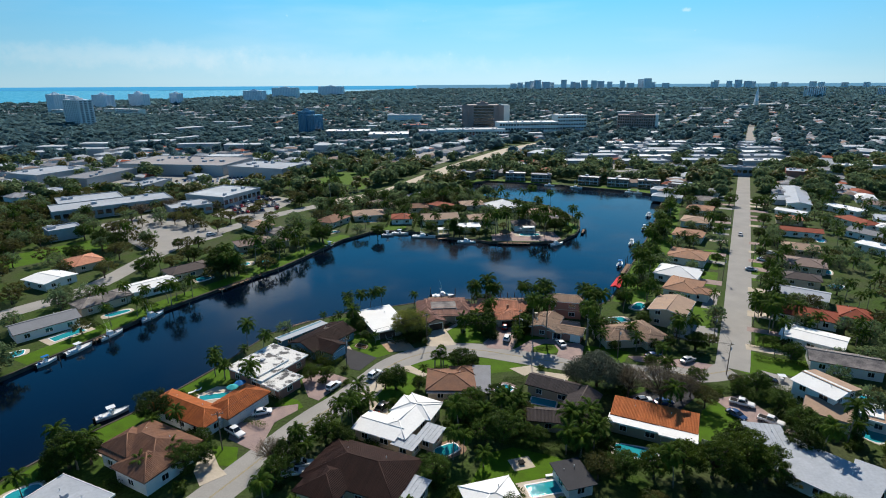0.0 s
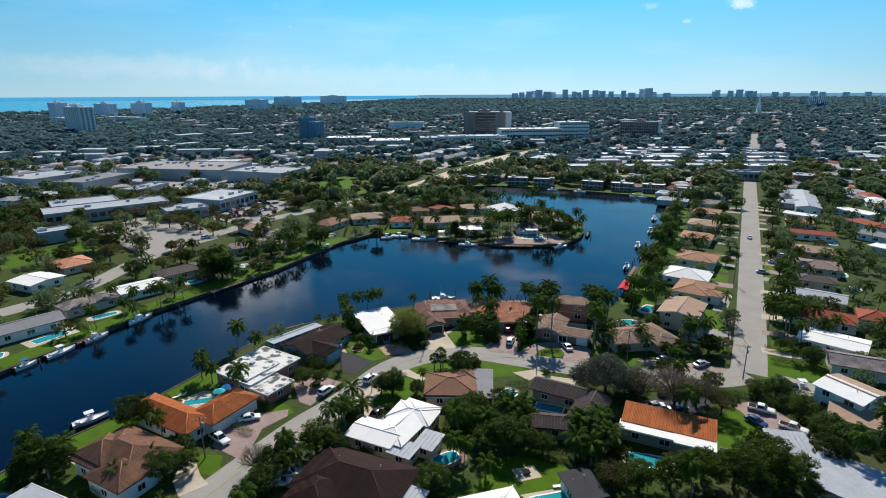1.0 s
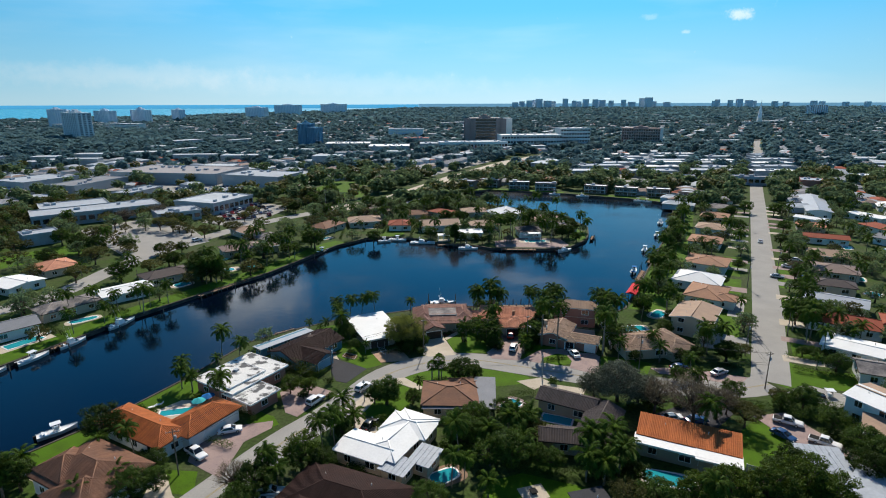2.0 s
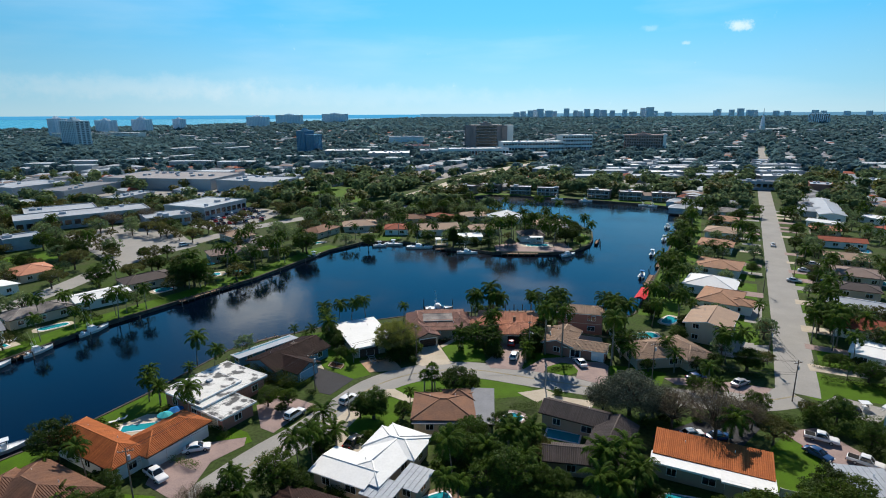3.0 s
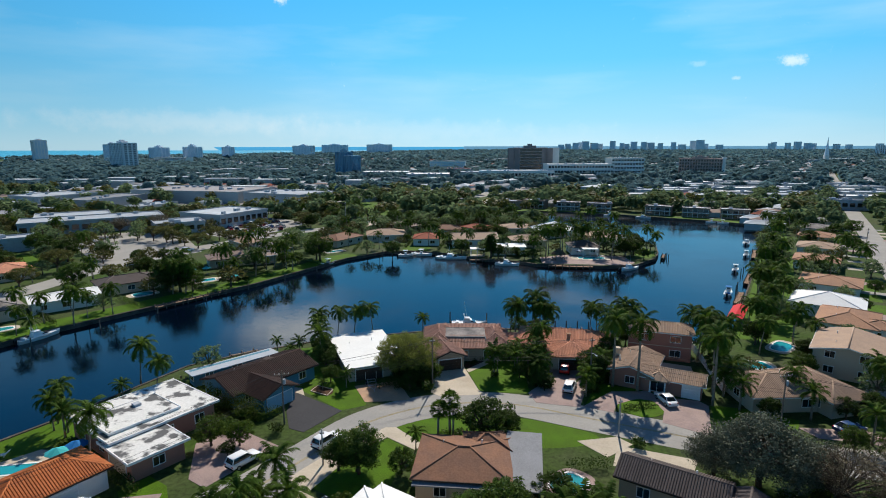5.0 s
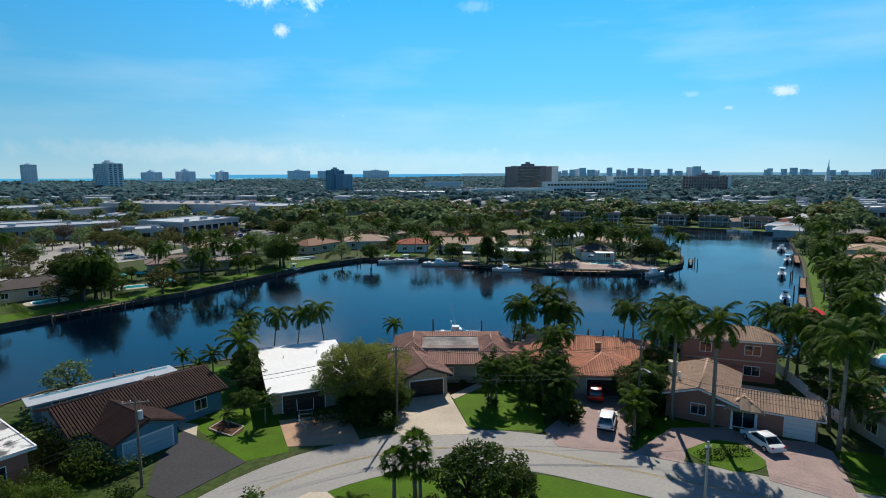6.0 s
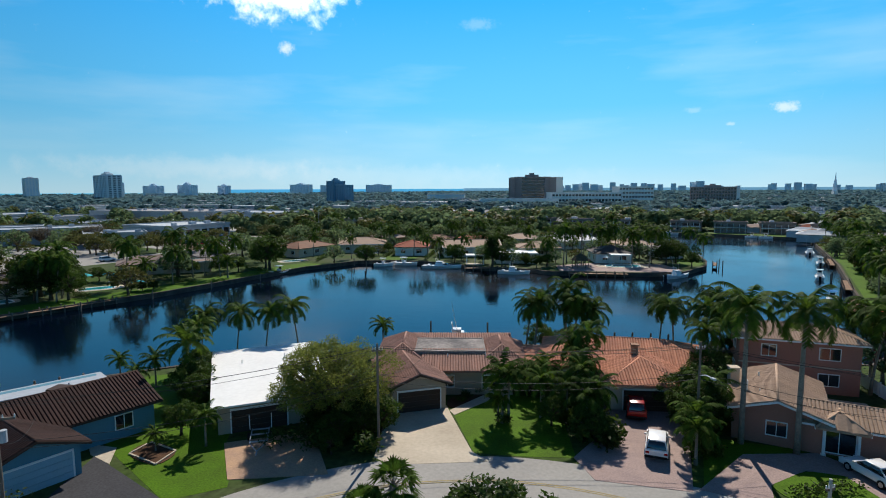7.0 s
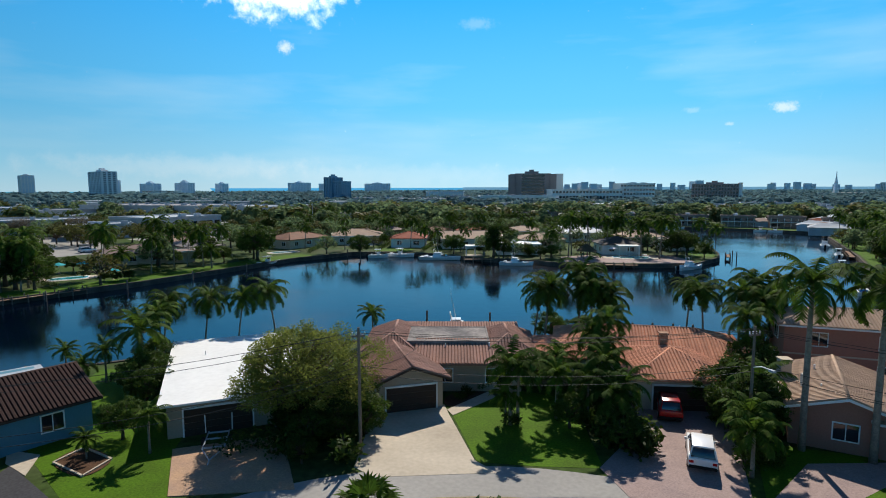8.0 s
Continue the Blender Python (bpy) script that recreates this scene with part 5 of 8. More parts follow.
block("low white condominium row by the woods", -880, 1230, 50, 18, -25, 15, STUCCO_WHITE, WHITE_ROOF, bands=5)
# skyline
sr = random.Random(11)
for i, (x, h) in enumerate([(430, 52), (480, 60), (530, 68), (575, 74), (600, 82), (660, 66), (715, 60), (790, 84), (860, 66), (900, 58), (955, 78), (1030, 76), (1090, 70), (1150, 64), (1225, 72), (1290, 52), (1395, 86), (1405, 92), (1480, 58), (1560, 50), (1880, 60), (1940, 72), (1990, 66), (2060, 76), (2130, 64), (2200, 60), (2320, 54), (2450, 50), (2600, 58), (2700, 52), (2830, 48), (3000, 50)]):
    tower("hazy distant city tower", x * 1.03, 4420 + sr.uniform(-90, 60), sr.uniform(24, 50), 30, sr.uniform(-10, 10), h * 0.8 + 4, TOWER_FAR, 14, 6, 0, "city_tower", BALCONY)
tower("distant dark office slab", 1420, 2280, 66, 26, 0, 40, TOWER_FAR, 10, 8, 0, "office_tower", DARK_BAND)
tower("distant square office block", 1740, 2340, 40, 26, 0, 36, TOWER_FAR, 9, 6, 0, "office_tower", DARK_BAND)
spire = thing("church_spire", "tall tapering pale church spire", "spire", pose(820, 1552, 0, 0, 0, 0))
part("tower", Shape().box(-5, -5, 0, 5, 5, 16), STUCCO_WHITE, spire)
part("steeple", Shape().tube([(0, 0, 16), (0, 0, 34), (0, 0, 46), (0, 0, 62)], [5.5, 4, 1.6, 0.4], 8), TOWER_FAR, spire)
part("nave", Shape().box(8, -10, 0, 66, 10, 9), STUCCO_WHITE, spire)
part("hall", Shape().box(-40, -10, 0, -8, 10, 7), STUCCO_WHITE, spire)
# glowing upright strips in haze and ocean colour fill the gap below the horizon
solid("backdrop", ribbon([(-330, 4868), (4860, 4868)], 4, -1, 34), HAZE_BAND, "glowing haze-coloured backdrop strip below the horizon", "backdrop", kind="structure")
solid("backdrop", ribbon([(-4860, 4868), (-332, 4868)], 4, -1, 30), SEA_BAND, "glowing blue backdrop strip continuing the ocean", "backdrop", kind="structure")

# far houses, as one mass a roof colour
GRID = math.radians(62)


def open_ground(x, y, margin=6.0):
    if inside(x, y, LAGOON):
        return False
    if any(near_line(x, y, l) < margin for l in (MAIN_ROAD, STREET, CANAL_STREET, EAST_ROAD, EAST_STREET, WAREHOUSE_ROAD)):
        return False
    if near_line(x, y, AVENUE) < margin + 7:
        return False
    return not any(abs(x - c[0][0]) < 140 and abs(y - c[0][1]) < 140 and inside(x, y, c) for c in KEEP_CLEAR)


def land(x, y):
    return not inside(x, y, SEA_OUTLINE)


def in_view(x, y, side=0.9):
    return abs(x) < (y + 40) * side + 30


def field(x, y):
    """Open park grass and the yards round the halls."""
    return inside(x, y, [(-124, 380), (-104, 446), (-62, 440), (-60, 362), (-88, 354)]) or inside(x, y, [(-250, 330), (-190, 350), (-150, 350), (-130, 400), (-180, 420), (-290, 380)])


def yards(x, y):
    """Paved yards round the shopping halls and behind the park, with few trees."""
    return inside(x, y, [(-420, 350), (-300, 345), (-125, 392), (-118, 470), (-140, 590), (-420, 590)]) or inside(x, y, [(-72, 476), (-22, 476), (42, 606), (-40, 640)])


def wood_belt(x, y):
    """The unbroken woods before the coast."""
    return inside(x, y, [(-1000, 1160), (-600, 1180), (-400, 900), (-430, 690), (-600, 670)])


fr = random.Random(5)
masses = {m.name: Shape() for m in (FAR_WHITE, TAUPE_TILE, RED_TILE, FAR_GREY, HALL_ROOF)}
weights = [FAR_WHITE.name] * 6 + [TAUPE_TILE.name] * 3 + [RED_TILE.name] + [FAR_GREY.name] * 6 + [HALL_ROOF.name] * 4
walls_far = Shape()
FAR_SPOTS = []
for _ in range(6600):
    d = 330 + 2900 * fr.random() ** 1.5
    x = fr.uniform(-0.92, 0.92) * (d + 40)
    a, b = round((x * math.cos(GRID) + d * math.sin(GRID)) / 22) * 22, round((-x * math.sin(GRID) + d * math.cos(GRID)) / 34) * 34
    a, b = a + fr.uniform(-2, 2), b + fr.uniform(-3, 3)
    x, y = a * math.cos(GRID) - b * math.sin(GRID), a * math.sin(GRID) + b * math.cos(GRID)
    if y < 300 or not land(x, y) or not in_view(x, y) or wood_belt(x, y) or not open_ground(x, y, 14) or (x < -20 and 330 < y < 450 and x > -130) or (-160 < x < 120 and y < 420) or field(x, y) or (x < -100 and y < 400 and x > -200):
        continue
    if any(abs(x - p) < 15 and abs(y - q) < 15 for p, q in FAR_SPOTS[-900:]):
        continue
    FAR_SPOTS.append((x, y))
    l, w, ang, h = fr.uniform(13, 20), fr.uniform(9, 13), math.degrees(GRID) + fr.choice((0, 90)) + fr.uniform(-9, 9), fr.uniform(2.8, 3.4)
    walls_far.prism(rect(x, y, l - 1, w - 1, ang), 0, h)
    s = masses[fr.choice(weights)]
    k = rect(x, y, l, w, ang)
    ridge = [turned(-l * 0.25, 0, x, y, ang), turned(l * 0.25, 0, x, y, ang)]
    s.add([(*p, h) for p in k] + [(*p, h + fr.uniform(0.6, 2.0)) for p in ridge], [(0, 1, 5, 4), (1, 2, 5), (2, 3, 4, 5), (3, 0, 4)])
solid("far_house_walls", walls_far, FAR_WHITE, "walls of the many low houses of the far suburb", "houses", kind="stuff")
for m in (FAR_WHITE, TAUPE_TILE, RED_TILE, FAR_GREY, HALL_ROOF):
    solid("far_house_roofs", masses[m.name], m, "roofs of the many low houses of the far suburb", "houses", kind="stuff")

# long pale roofs of far stores and schools
stores, store_walls = Shape(), Shape()
for _ in range(230):
    d = 480 + 2300 * fr.random() ** 1.2
    x = fr.uniform(-0.9, 0.9) * d
    if not land(x, d) or wood_belt(x, d) or not open_ground(x, d, 20) or (yards(x, d) and fr.random() < 0.4):
        continue
    l, w, ang, h = fr.uniform(18, 46), fr.uniform(11, 20), fr.choice((2, 2, 62)) + fr.uniform(-5, 5), fr.uniform(4.5, 8.5)
    store_walls.prism(rect(x, d, l, w, ang), 0, h)
    stores.prism(rect(x, d, l + 0.6, w + 0.6, ang), h, h + 0.5)
    FAR_SPOTS.append((x, d))
solid("far_store_walls", store_walls, HALL_WALL, "walls of far low stores and schools", "buildings", kind="stuff")
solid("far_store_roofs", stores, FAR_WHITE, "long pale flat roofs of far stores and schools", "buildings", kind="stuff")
# rows of cars on the far yards
far_cars = {m.name: Shape() for m in (CAR_WHITE, CAR_SILVER, CAR_BLACK, CAR_BLUE)}
cr = random.Random(41)
for x0, y0, rows, count, ang in ((-330, 452, 5, 16, 4), (-130, 478, 6, 14, 62), (-62, 490, 7, 14, 62), (-250, 520, 5, 20, 2), (-210, 375, 3, 18, 20), (-360, 360, 3, 14, 10)):
    for row in range(rows):
        for k in range(count):
            x, y = turned(k * 3.0, row * 11, x0, y0, ang)
            if cr.random() < 0.25 or not open_ground(x, y, 3):
                continue
            body = far_cars[cr.choice((CAR_WHITE, CAR_WHITE, CAR_SILVER, CAR_BLACK, CAR_BLUE)).name]
            body.prism(rect(x, y, 1.8, 4.4, ang), 0.3, 0.9, 0.96)
            body.prism(rect(x, y, 1.6, 2.4, ang), 0.9, 1.45, 0.8)
for m in (CAR_WHITE, CAR_SILVER, CAR_BLACK, CAR_BLUE):
    solid("far_parked_cars", far_cars[m.name], m, "rows of parked cars on far paved yards", "cars", kind="stuff")

# far woods
tr = np.random.RandomState(4)


def wood(points, radius, height, cards, name, leaf=0.5, lift=1.1):
    """Ragged far crowns made of many leaf cards each."""
    pts = np.array(points, dtype=float)
    n = len(pts)
    sc = tr.uniform(0.6, 1.35, (n, 1, 1))
    d = tr.normal(size=(n, cards, 3))
    d /= np.linalg.norm(d, axis=2, keepdims=True)
    c = d * (tr.uniform(0.25, 1, (n, cards, 1)) ** 0.5) * np.array([radius, radius, height * 0.36]) * sc
    c[:, :, 2] += height * 0.58 * sc[:, :, 0]
    c[:, :, :2] += pts[:, None, :]
    a = tr.normal(size=(n, cards, 3)) * np.array([1, 1, 0.15])
    a /= np.linalg.norm(a, axis=2, keepdims=True)
    b = np.cross(a, d + np.array([0, 0, lift]) + tr.normal(size=d.shape) * 0.35)
    b /= np.linalg.norm(b, axis=2, keepdims=True) + 1e-9
    size = radius * sc * tr.uniform(0.7, 1.3, (n, cards, 1)) * leaf
    a, b = a * size, b * size
    v = np.stack([c - a, c + b, c + a, c - b], axis=2).reshape(-1, 3)
    me = bpy.data.meshes.new(name)
    k = n * cards
    me.vertices.add(4 * k)
    me.vertices.foreach_set("co", v.ravel())
    me.loops.add(4 * k)
    me.loops.foreach_set("vertex_index", np.arange(4 * k, dtype=np.int32))
    me.polygons.add(k)
    me.polygons.foreach_set("loop_start", np.arange(0, 4 * k, 4, dtype=np.int32))
    me.update(calc_edges=True)
    return me


def woods(count, d0, d1, power, radius, height, cards, name, house_gap, leaf=0.5, lift=1.1):
    pts = []
    taken = {}
    for x, y in FAR_SPOTS:
        taken.setdefault((int(x // 30), int(y // 30)), []).append((x, y))
    while len(pts) < count:
        d = d0 + (d1 - d0) * fr.random() ** power
        x = fr.uniform(-0.92, 0.92) * (d + 30)
        if not land(x, d):
            if fr.random() < 0.2:
                count -= 1
            continue
        if d < 900 and not open_ground(x, d, 9):
            continue
        if house_gap and any(math.hypot(x - p, d - q) < house_gap for i in (-1, 0, 1) for j in (-1, 0, 1) for p, q in taken.get((int(x // 30) + i, int(d // 30) + j), ())):
            continue
        if field(x, d) and fr.random() < 0.93 or yards(x, d) and fr.random() < 0.8:
            continue
        if d < 420 and -10 < x < 160 and near_line(x, d, FAR_BANK) < 20 and fr.random() < 0.85:
            continue
        if -145 < x < -104 and 270 < d < 345 and fr.random() < 0.9:
            continue
        pts.append((x, d))
    half = len(pts) // 5
    for sub, mat in ((pts[half:], FAR_LEAF if d0 < 400 else HAZE_LEAF), (pts[:half], OLIVE_LEAF if d0 < 400 else HAZE_LEAF)):
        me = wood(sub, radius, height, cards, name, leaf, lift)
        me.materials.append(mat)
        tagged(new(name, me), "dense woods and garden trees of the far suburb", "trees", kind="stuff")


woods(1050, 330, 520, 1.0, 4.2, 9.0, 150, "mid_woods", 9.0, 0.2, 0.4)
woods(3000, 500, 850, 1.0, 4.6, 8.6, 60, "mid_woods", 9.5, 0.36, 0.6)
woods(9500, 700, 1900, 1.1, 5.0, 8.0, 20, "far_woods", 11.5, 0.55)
belt = []
while len(belt) < 1500:
    x, y = fr.uniform(-1000, -390), fr.uniform(660, 1180)
    if wood_belt(x, y):
        belt.append((x, y))
for (x0, y0), (x1, y1) in zip(COAST[1:6], COAST[2:7]):
    for _ in range(int(math.hypot(x1 - x0, y1 - y0) / 3.2)):
        u = fr.random()
        belt.append((x0 + (x1 - x0) * u + fr.uniform(12, 120), y0 + (y1 - y0) * u))
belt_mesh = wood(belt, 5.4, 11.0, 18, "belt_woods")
# the coastal belt takes the haze-coloured leaves too
belt_mesh.materials.append(HAZE_LEAF)
tagged(new("belt_woods", belt_mesh), "unbroken woods before the coast in haze-tinted blue-green", "trees", kind="stuff")
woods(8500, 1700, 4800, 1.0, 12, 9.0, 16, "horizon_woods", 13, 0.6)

# ---- lots: lawns, drives, pools, docks ----
def sheet(name, outline, mat, label, category, z, kind="structure", clear=True, rounded=True):
    pts = smooth_line(outline, 4, True) if rounded else outline
    s = Shape()
    s.prism(pts, -0.05, z)
    if clear:
        KEEP_CLEAR.append(list(outline))
    return solid(name, s, mat, label, category, kind)


LAID = {"lawn": 0, "drive": 0}


def lawn(outline, rounded=False):
    LAID["lawn"] += 1
    sheet("lawn", outline, GRASS, "bright green mown lawn", "lawn", 0.006 + 0.0042 * (LAID["lawn"] % 5), rounded=rounded)


def drive(outline, mat, label, z=0.045):
    LAID["drive"] += 1
    sheet("driveway", outline, mat, label, "driveway", z + 0.0043 * (LAID["drive"] % 4), rounded=False)


def pool(x, y, length, width, angle, deck=2.2, square=False, seed=1, deck_mat=None):
    """A pool with its coping on a paved deck."""
    p = thing("swimming_pool", "turquoise swimming pool with a pale coping", "pool", pose(x, y, 0, 0, 0, angle))
    shape = rect(0, 0, length, width, 0) if square else blob(0, 0, length, width, 0, seed=seed)
    d = rect(0, 0, length + deck * 2, width + deck * 1.4, 0) if square else blob(0, 0, length + deck * 2, width + deck * 1.4, 0, seed=seed + 1, wobble=0.03)
    part("deck", Shape().prism(d, -0.05, 0.055), deck_mat or CONCRETE, p, "pale paved pool deck")
    n = len(shape)
    ring = Shape()
    out = [(a * 1.0 + math.copysign(0.3, a), b + math.copysign(0.3, b)) for a, b in shape]
    ring.add([(*q, 0.12) for q in out] + [(*q, 0.12) for q in shape] + [(*q, 0.05) for q in out] + [(*q, 0.05) for q in shape],
             [f for i in range(n) for f in ((i, (i + 1) % n, n + (i + 1) % n, n + i), (2 * n + i, 2 * n + (i + 1) % n, (i + 1) % n, i), (n + i, n + (i + 1) % n, 3 * n + (i + 1) % n, 3 * n + i))])
    part("coping", ring, TRIM, p)
    part("water", Shape().prism(shape, 0.0, 0.08), POOL, p)
    KEEP_CLEAR.append([turned(a, b, x, y, angle) for a, b in rect(0, 0, length + 3, width + 3, 0)])


def dock(x, y, length, width, angle):
    d = thing("dock", "weathered brown wooden dock on pilings", "dock", pose(x, y, 0, 0, 0, angle))
    n = int(length / 0.6)
    for i in range(n):
        part("plank", Shape().box(-length / 2 + i * 0.6, -width / 2, -0.18, -length / 2 + i * 0.6 + 0.56, width / 2, -0.08), WOOD, d)
    for i in range(int(length / 2.5) + 1):
        for s in (-1, 1):
            part("piling", Shape().cyl(-length / 2 + 0.2 + i * 2.4, s * (width / 2 - 0.12), -3, 0.5, 0.13, 0.12, 8), POLE_WOOD, d)


def piling(x, y, top=1.3):
    solid("mooring_piling", Shape().cyl(x, y, -3, top, 0.16, 0.14, 8).cyl(x, y, top, top + 0.1, 0.15, 0.02, 8), POLE_WOOD, "dark wooden mooring piling standing in the water", "piling")


lawn([(-41, 137.5), (-36.5, 124), (-32.6, 119.4), (-22.4, 111.9), (-18.7, 114.2), (-19.4, 116.2), (-22.4, 121.0), (-27.6, 139), (-34, 140.5)])
drive([(-31.0, 110.4), (-32.4, 117.8), (-22.2, 111.8), (-26, 104.5), (-28.6, 105.4)], NEW_ASPHALT, "dark asphalt driveway in front of a garage")
drive([(-34.6, 119.8), (-33, 118), (-30.2, 116.6), (-31.6, 119.4)], CONCRETE, "pale concrete path to a side door", 0.05)
bed = sheet("flower_bed", [(-29.7, 118.4), (-26.3, 116.9), (-26.0, 119.3), (-29.2, 120.7)], MULCH, "mulched flower bed with pale edging stones", "flower bed", 0.06, kind="")
for k, (a, b) in enumerate((((-29.7, 118.4), (-26.3, 116.9)), ((-26.3, 116.9), (-26.0, 119.3)), ((-26.0, 119.3), (-29.2, 120.7)), ((-29.2, 120.7), (-29.7, 118.4)))):
    e = part("edging", ribbon([a, b], 0.14, -0.02, 0.14), CONCRETE, bed)
drive([(-22.6, 121.2), (-19.2, 115.2), (-11.6, 116.8), (-15.5, 124.4)], TAN_PAVER, "tan and pink paver driveway")
drive([(-9.4, 129.0), (-8.6, 120.0), (-7.0, 118.8), (1.2, 120.2), (-0.4, 121.8), (-3.0, 129.8), (-3.6, 131.8)], CONCRETE, "wide pale concrete driveway")
drive([(-3.2, 130.6), (-2.6, 129.4), (1.0, 134.0), (0.2, 135.2)], CONCRETE, "pale concrete garden path", 0.05)
lawn([(-0.2, 121.6), (-2.6, 129.4), (0.9, 134.0), (3, 136), (8, 134), (8.4, 121.6), (4, 121.4)])
drive([(12.4, 136), (21.6, 134), (19.6, 128), (16.4, 117), (9.4, 118), (8.2, 121.6), (11.6, 127)], PAVER, "pinkish grey paver driveway")
lawn([(17.5, 118), (20.5, 127), (24, 126), (29, 124.8), (23, 123.2)])
drive([(17, 117.4), (22.6, 123.6), (29, 124.4), (30.5, 122.2), (36.6, 121.4), (37.6, 119.6), (34.6, 109.6), (28.5, 113.2), (29.8, 117), (29.0, 120.6), (26.4, 121.2), (22.6, 118.6), (21.6, 115.6)], PAVER, "pale pink circular paver driveway")
sheet("planted_island", [(22.6, 118.2), (26.4, 121.0), (29.6, 120.2), (29.6, 116.2), (25.7, 114.6)], GRASS, "oval lawn island with low shrubs", "lawn", 0.05, kind="")
drive([(33, 128.4), (38.4, 126.2), (40.2, 136.6), (34.2, 138.6)], CONCRETE, "shaded grey patio behind the garage wing", 0.05)
lawn([(38, 120), (35.6, 110), (45, 107), (50, 116), (44, 119)])
lawn([(-13.6, 107.2), (-9.4, 110.6), (-1, 113), (6.3, 112.4), (14.5, 110), (18, 107.6), (15.4, 105), (8, 103.6), (-1.2, 103.6), (-7.8, 102.8)], True)
drive([(-24.2, 92.4), (-20.4, 99.4), (-14.0, 107.2), (-12.4, 107.4), (-7.4, 102.8), (-8.6, 101.4), (-13.2, 104.4), (-17.2, 98.6), (-20.2, 90.6)], CONCRETE, "curved pale concrete driveway")
lawn([(-20.0, 91.2), (-17.0, 98.6), (-13.0, 104.2), (-9.6, 101.6), (-10.4, 92), (-15, 88.6)])
drive([(-21.5, 90.6), (-19.2, 80.6), (-15.2, 80.6), (-16.4, 88)], CONCRETE, "pale concrete drive beside the white house")
drive([(14.6, 106.2), (20.6, 108.0), (22.4, 106), (18.2, 102.2)], CONCRETE, "short pale concrete drive")
drive([(18.6, 100.2), (20.2, 105.6), (30.4, 102.8), (28.2, 98.4)], CONCRETE, "pale concrete parking apron")
drive([(-40.4, 99.8), (-36.3, 104.5), (-28.2, 100.4), (-33.6, 89.8), (-36.6, 91.4)], PAVER, "pinkish paver driveway in front of a flat-roofed house")
lawn([(-35.8, 102.4), (-31.4, 101.6), (-30.4, 97.6), (-34.2, 95.2)])
lawn([(-42, 91.5), (-38.6, 89.8), (-36.6, 87), (-40, 83.6), (-44, 88)])
drive([(-51.2, 80.4), (-44.4, 86.4), (-38.2, 88.2), (-37.6, 85.6), (-41.6, 80.6), (-41.8, 69.8), (-46.4, 72.4), (-49.8, 74.4)], PAVER, "pink brick-paved driveway")
lawn([(-52.6, 72.0), (-46.6, 71.6), (-44.6, 65.2), (-51.4, 66.2)])
drive([(-54, 70.4), (-51.8, 70.6), (-48.2, 65.4), (-45.6, 63), (-49.6, 59.6), (-52.6, 63.6)], CONCRETE, "pale concrete path and drive")
lawn([(-71, 93), (-65.4, 104.4), (-62.6, 107.4), (-58.6, 100.6), (-63.4, 93.4)])
lawn([(-84, 72), (-74.6, 86.6), (-71.4, 88.6), (-72.6, 80), (-78.6, 68)])
lawn([(-92, 52), (-84.6, 68), (-80, 66), (-86, 50)])
# across the canal: waterside lawns
for k in range(27, 37):
    (x0, y0), (x1, y1) = FAR_BANK[k - 1], FAR_BANK[k % len(FAR_BANK)]
    if y1 < 90 or y0 < 60:
        continue
    lawn([(x0 - 0.8, y0 + 0.5), (x1 - 0.8, y1 + 0.5), (x1 - 7, y1 + 3.4), (x0 - 7, y0 + 3.4)])
for k in range(14, 19):
    (x0, y0), (x1, y1) = NEAR_BANK[k], NEAR_BANK[k + 1]
    lawn([(x0 + 0.8, y0 - 0.4), (x0 + 10.5, y0 - 5.2), (x1 + 10.5, y1 - 5.2), (x1 + 0.8, y1 - 0.4)])
sheet("flower_bed", [(-2.8, 131.4), (0.4, 135.4), (-1.0, 136.6), (-3.6, 133.4)], MULCH, "reddish mulched bed beside a garden path", "flower bed", 0.04, kind="")
lawn([(64.6, 258), (60.6, 246), (55, 246), (57, 258), (62, 268)], True)
lawn([(10, 392), (24, 398.6), (50, 392), (76, 382.5), (78, 388), (52, 400), (24, 407), (9, 400)])
lawn([(100, 371), (122, 360), (136, 346), (141, 350), (126, 366), (104, 377)])
lawn([(-114, 386), (-100, 441), (-67, 434), (-66, 365), (-86, 360)])
lawn([(-38, 252), (-27, 251), (-26, 260), (-37, 261)])
lawn([(-215, 190), (-178, 235), (-160, 222), (-196, 178)])
for q in ([(73, 119.5), (88.4, 149), (83, 151.6), (70, 126)], [(85, 114), (112, 108), (98, 100), (80, 106)], [(89.6, 151), (97, 166), (91.6, 168), (85, 154)], [(97.6, 168), (106, 185), (99, 187), (92.6, 172)], [(107, 188), (121, 215), (114, 217), (101, 193)], [(101, 148.4), (110, 166), (116.6, 163), (107.4, 146)], [(87, 119), (94, 133), (102, 129), (95, 114)], [(115, 176), (131, 207), (137, 204), (121.4, 173)]):
    lawn(q)
for q in ([(88, 147), (96.4, 163), (92.6, 165), (84, 149)], [(73, 122.6), (79, 133.6), (72, 137), (66, 127)]):
    drive(q, ASPHALT, "pale asphalt side driveway")
drive([(72.6, 132.6), (82.2, 132.4), (77.4, 122.0), (74.2, 125.4)], ASPHALT, "worn grey asphalt drive beside the street", 0.05)
drive([(48.6, 113.6), (57.6, 113.8), (70.4, 109), (66, 104.6), (57, 109.6), (50, 110.6)], PAVER, "pink paver forecourt")
drive([(85.4, 121.6), (96, 117), (94.6, 114), (84, 118)], CONCRETE, "pale concrete drive across a lawn")
drive([(75.6, 102), (82, 106), (90, 100), (83, 95)], ASPHALT, "grey asphalt parking place on a lawn")
drive([(63, 92), (70.6, 93.6), (76, 78), (68, 76)], PAVER, "paved parking strip beside a hedge")
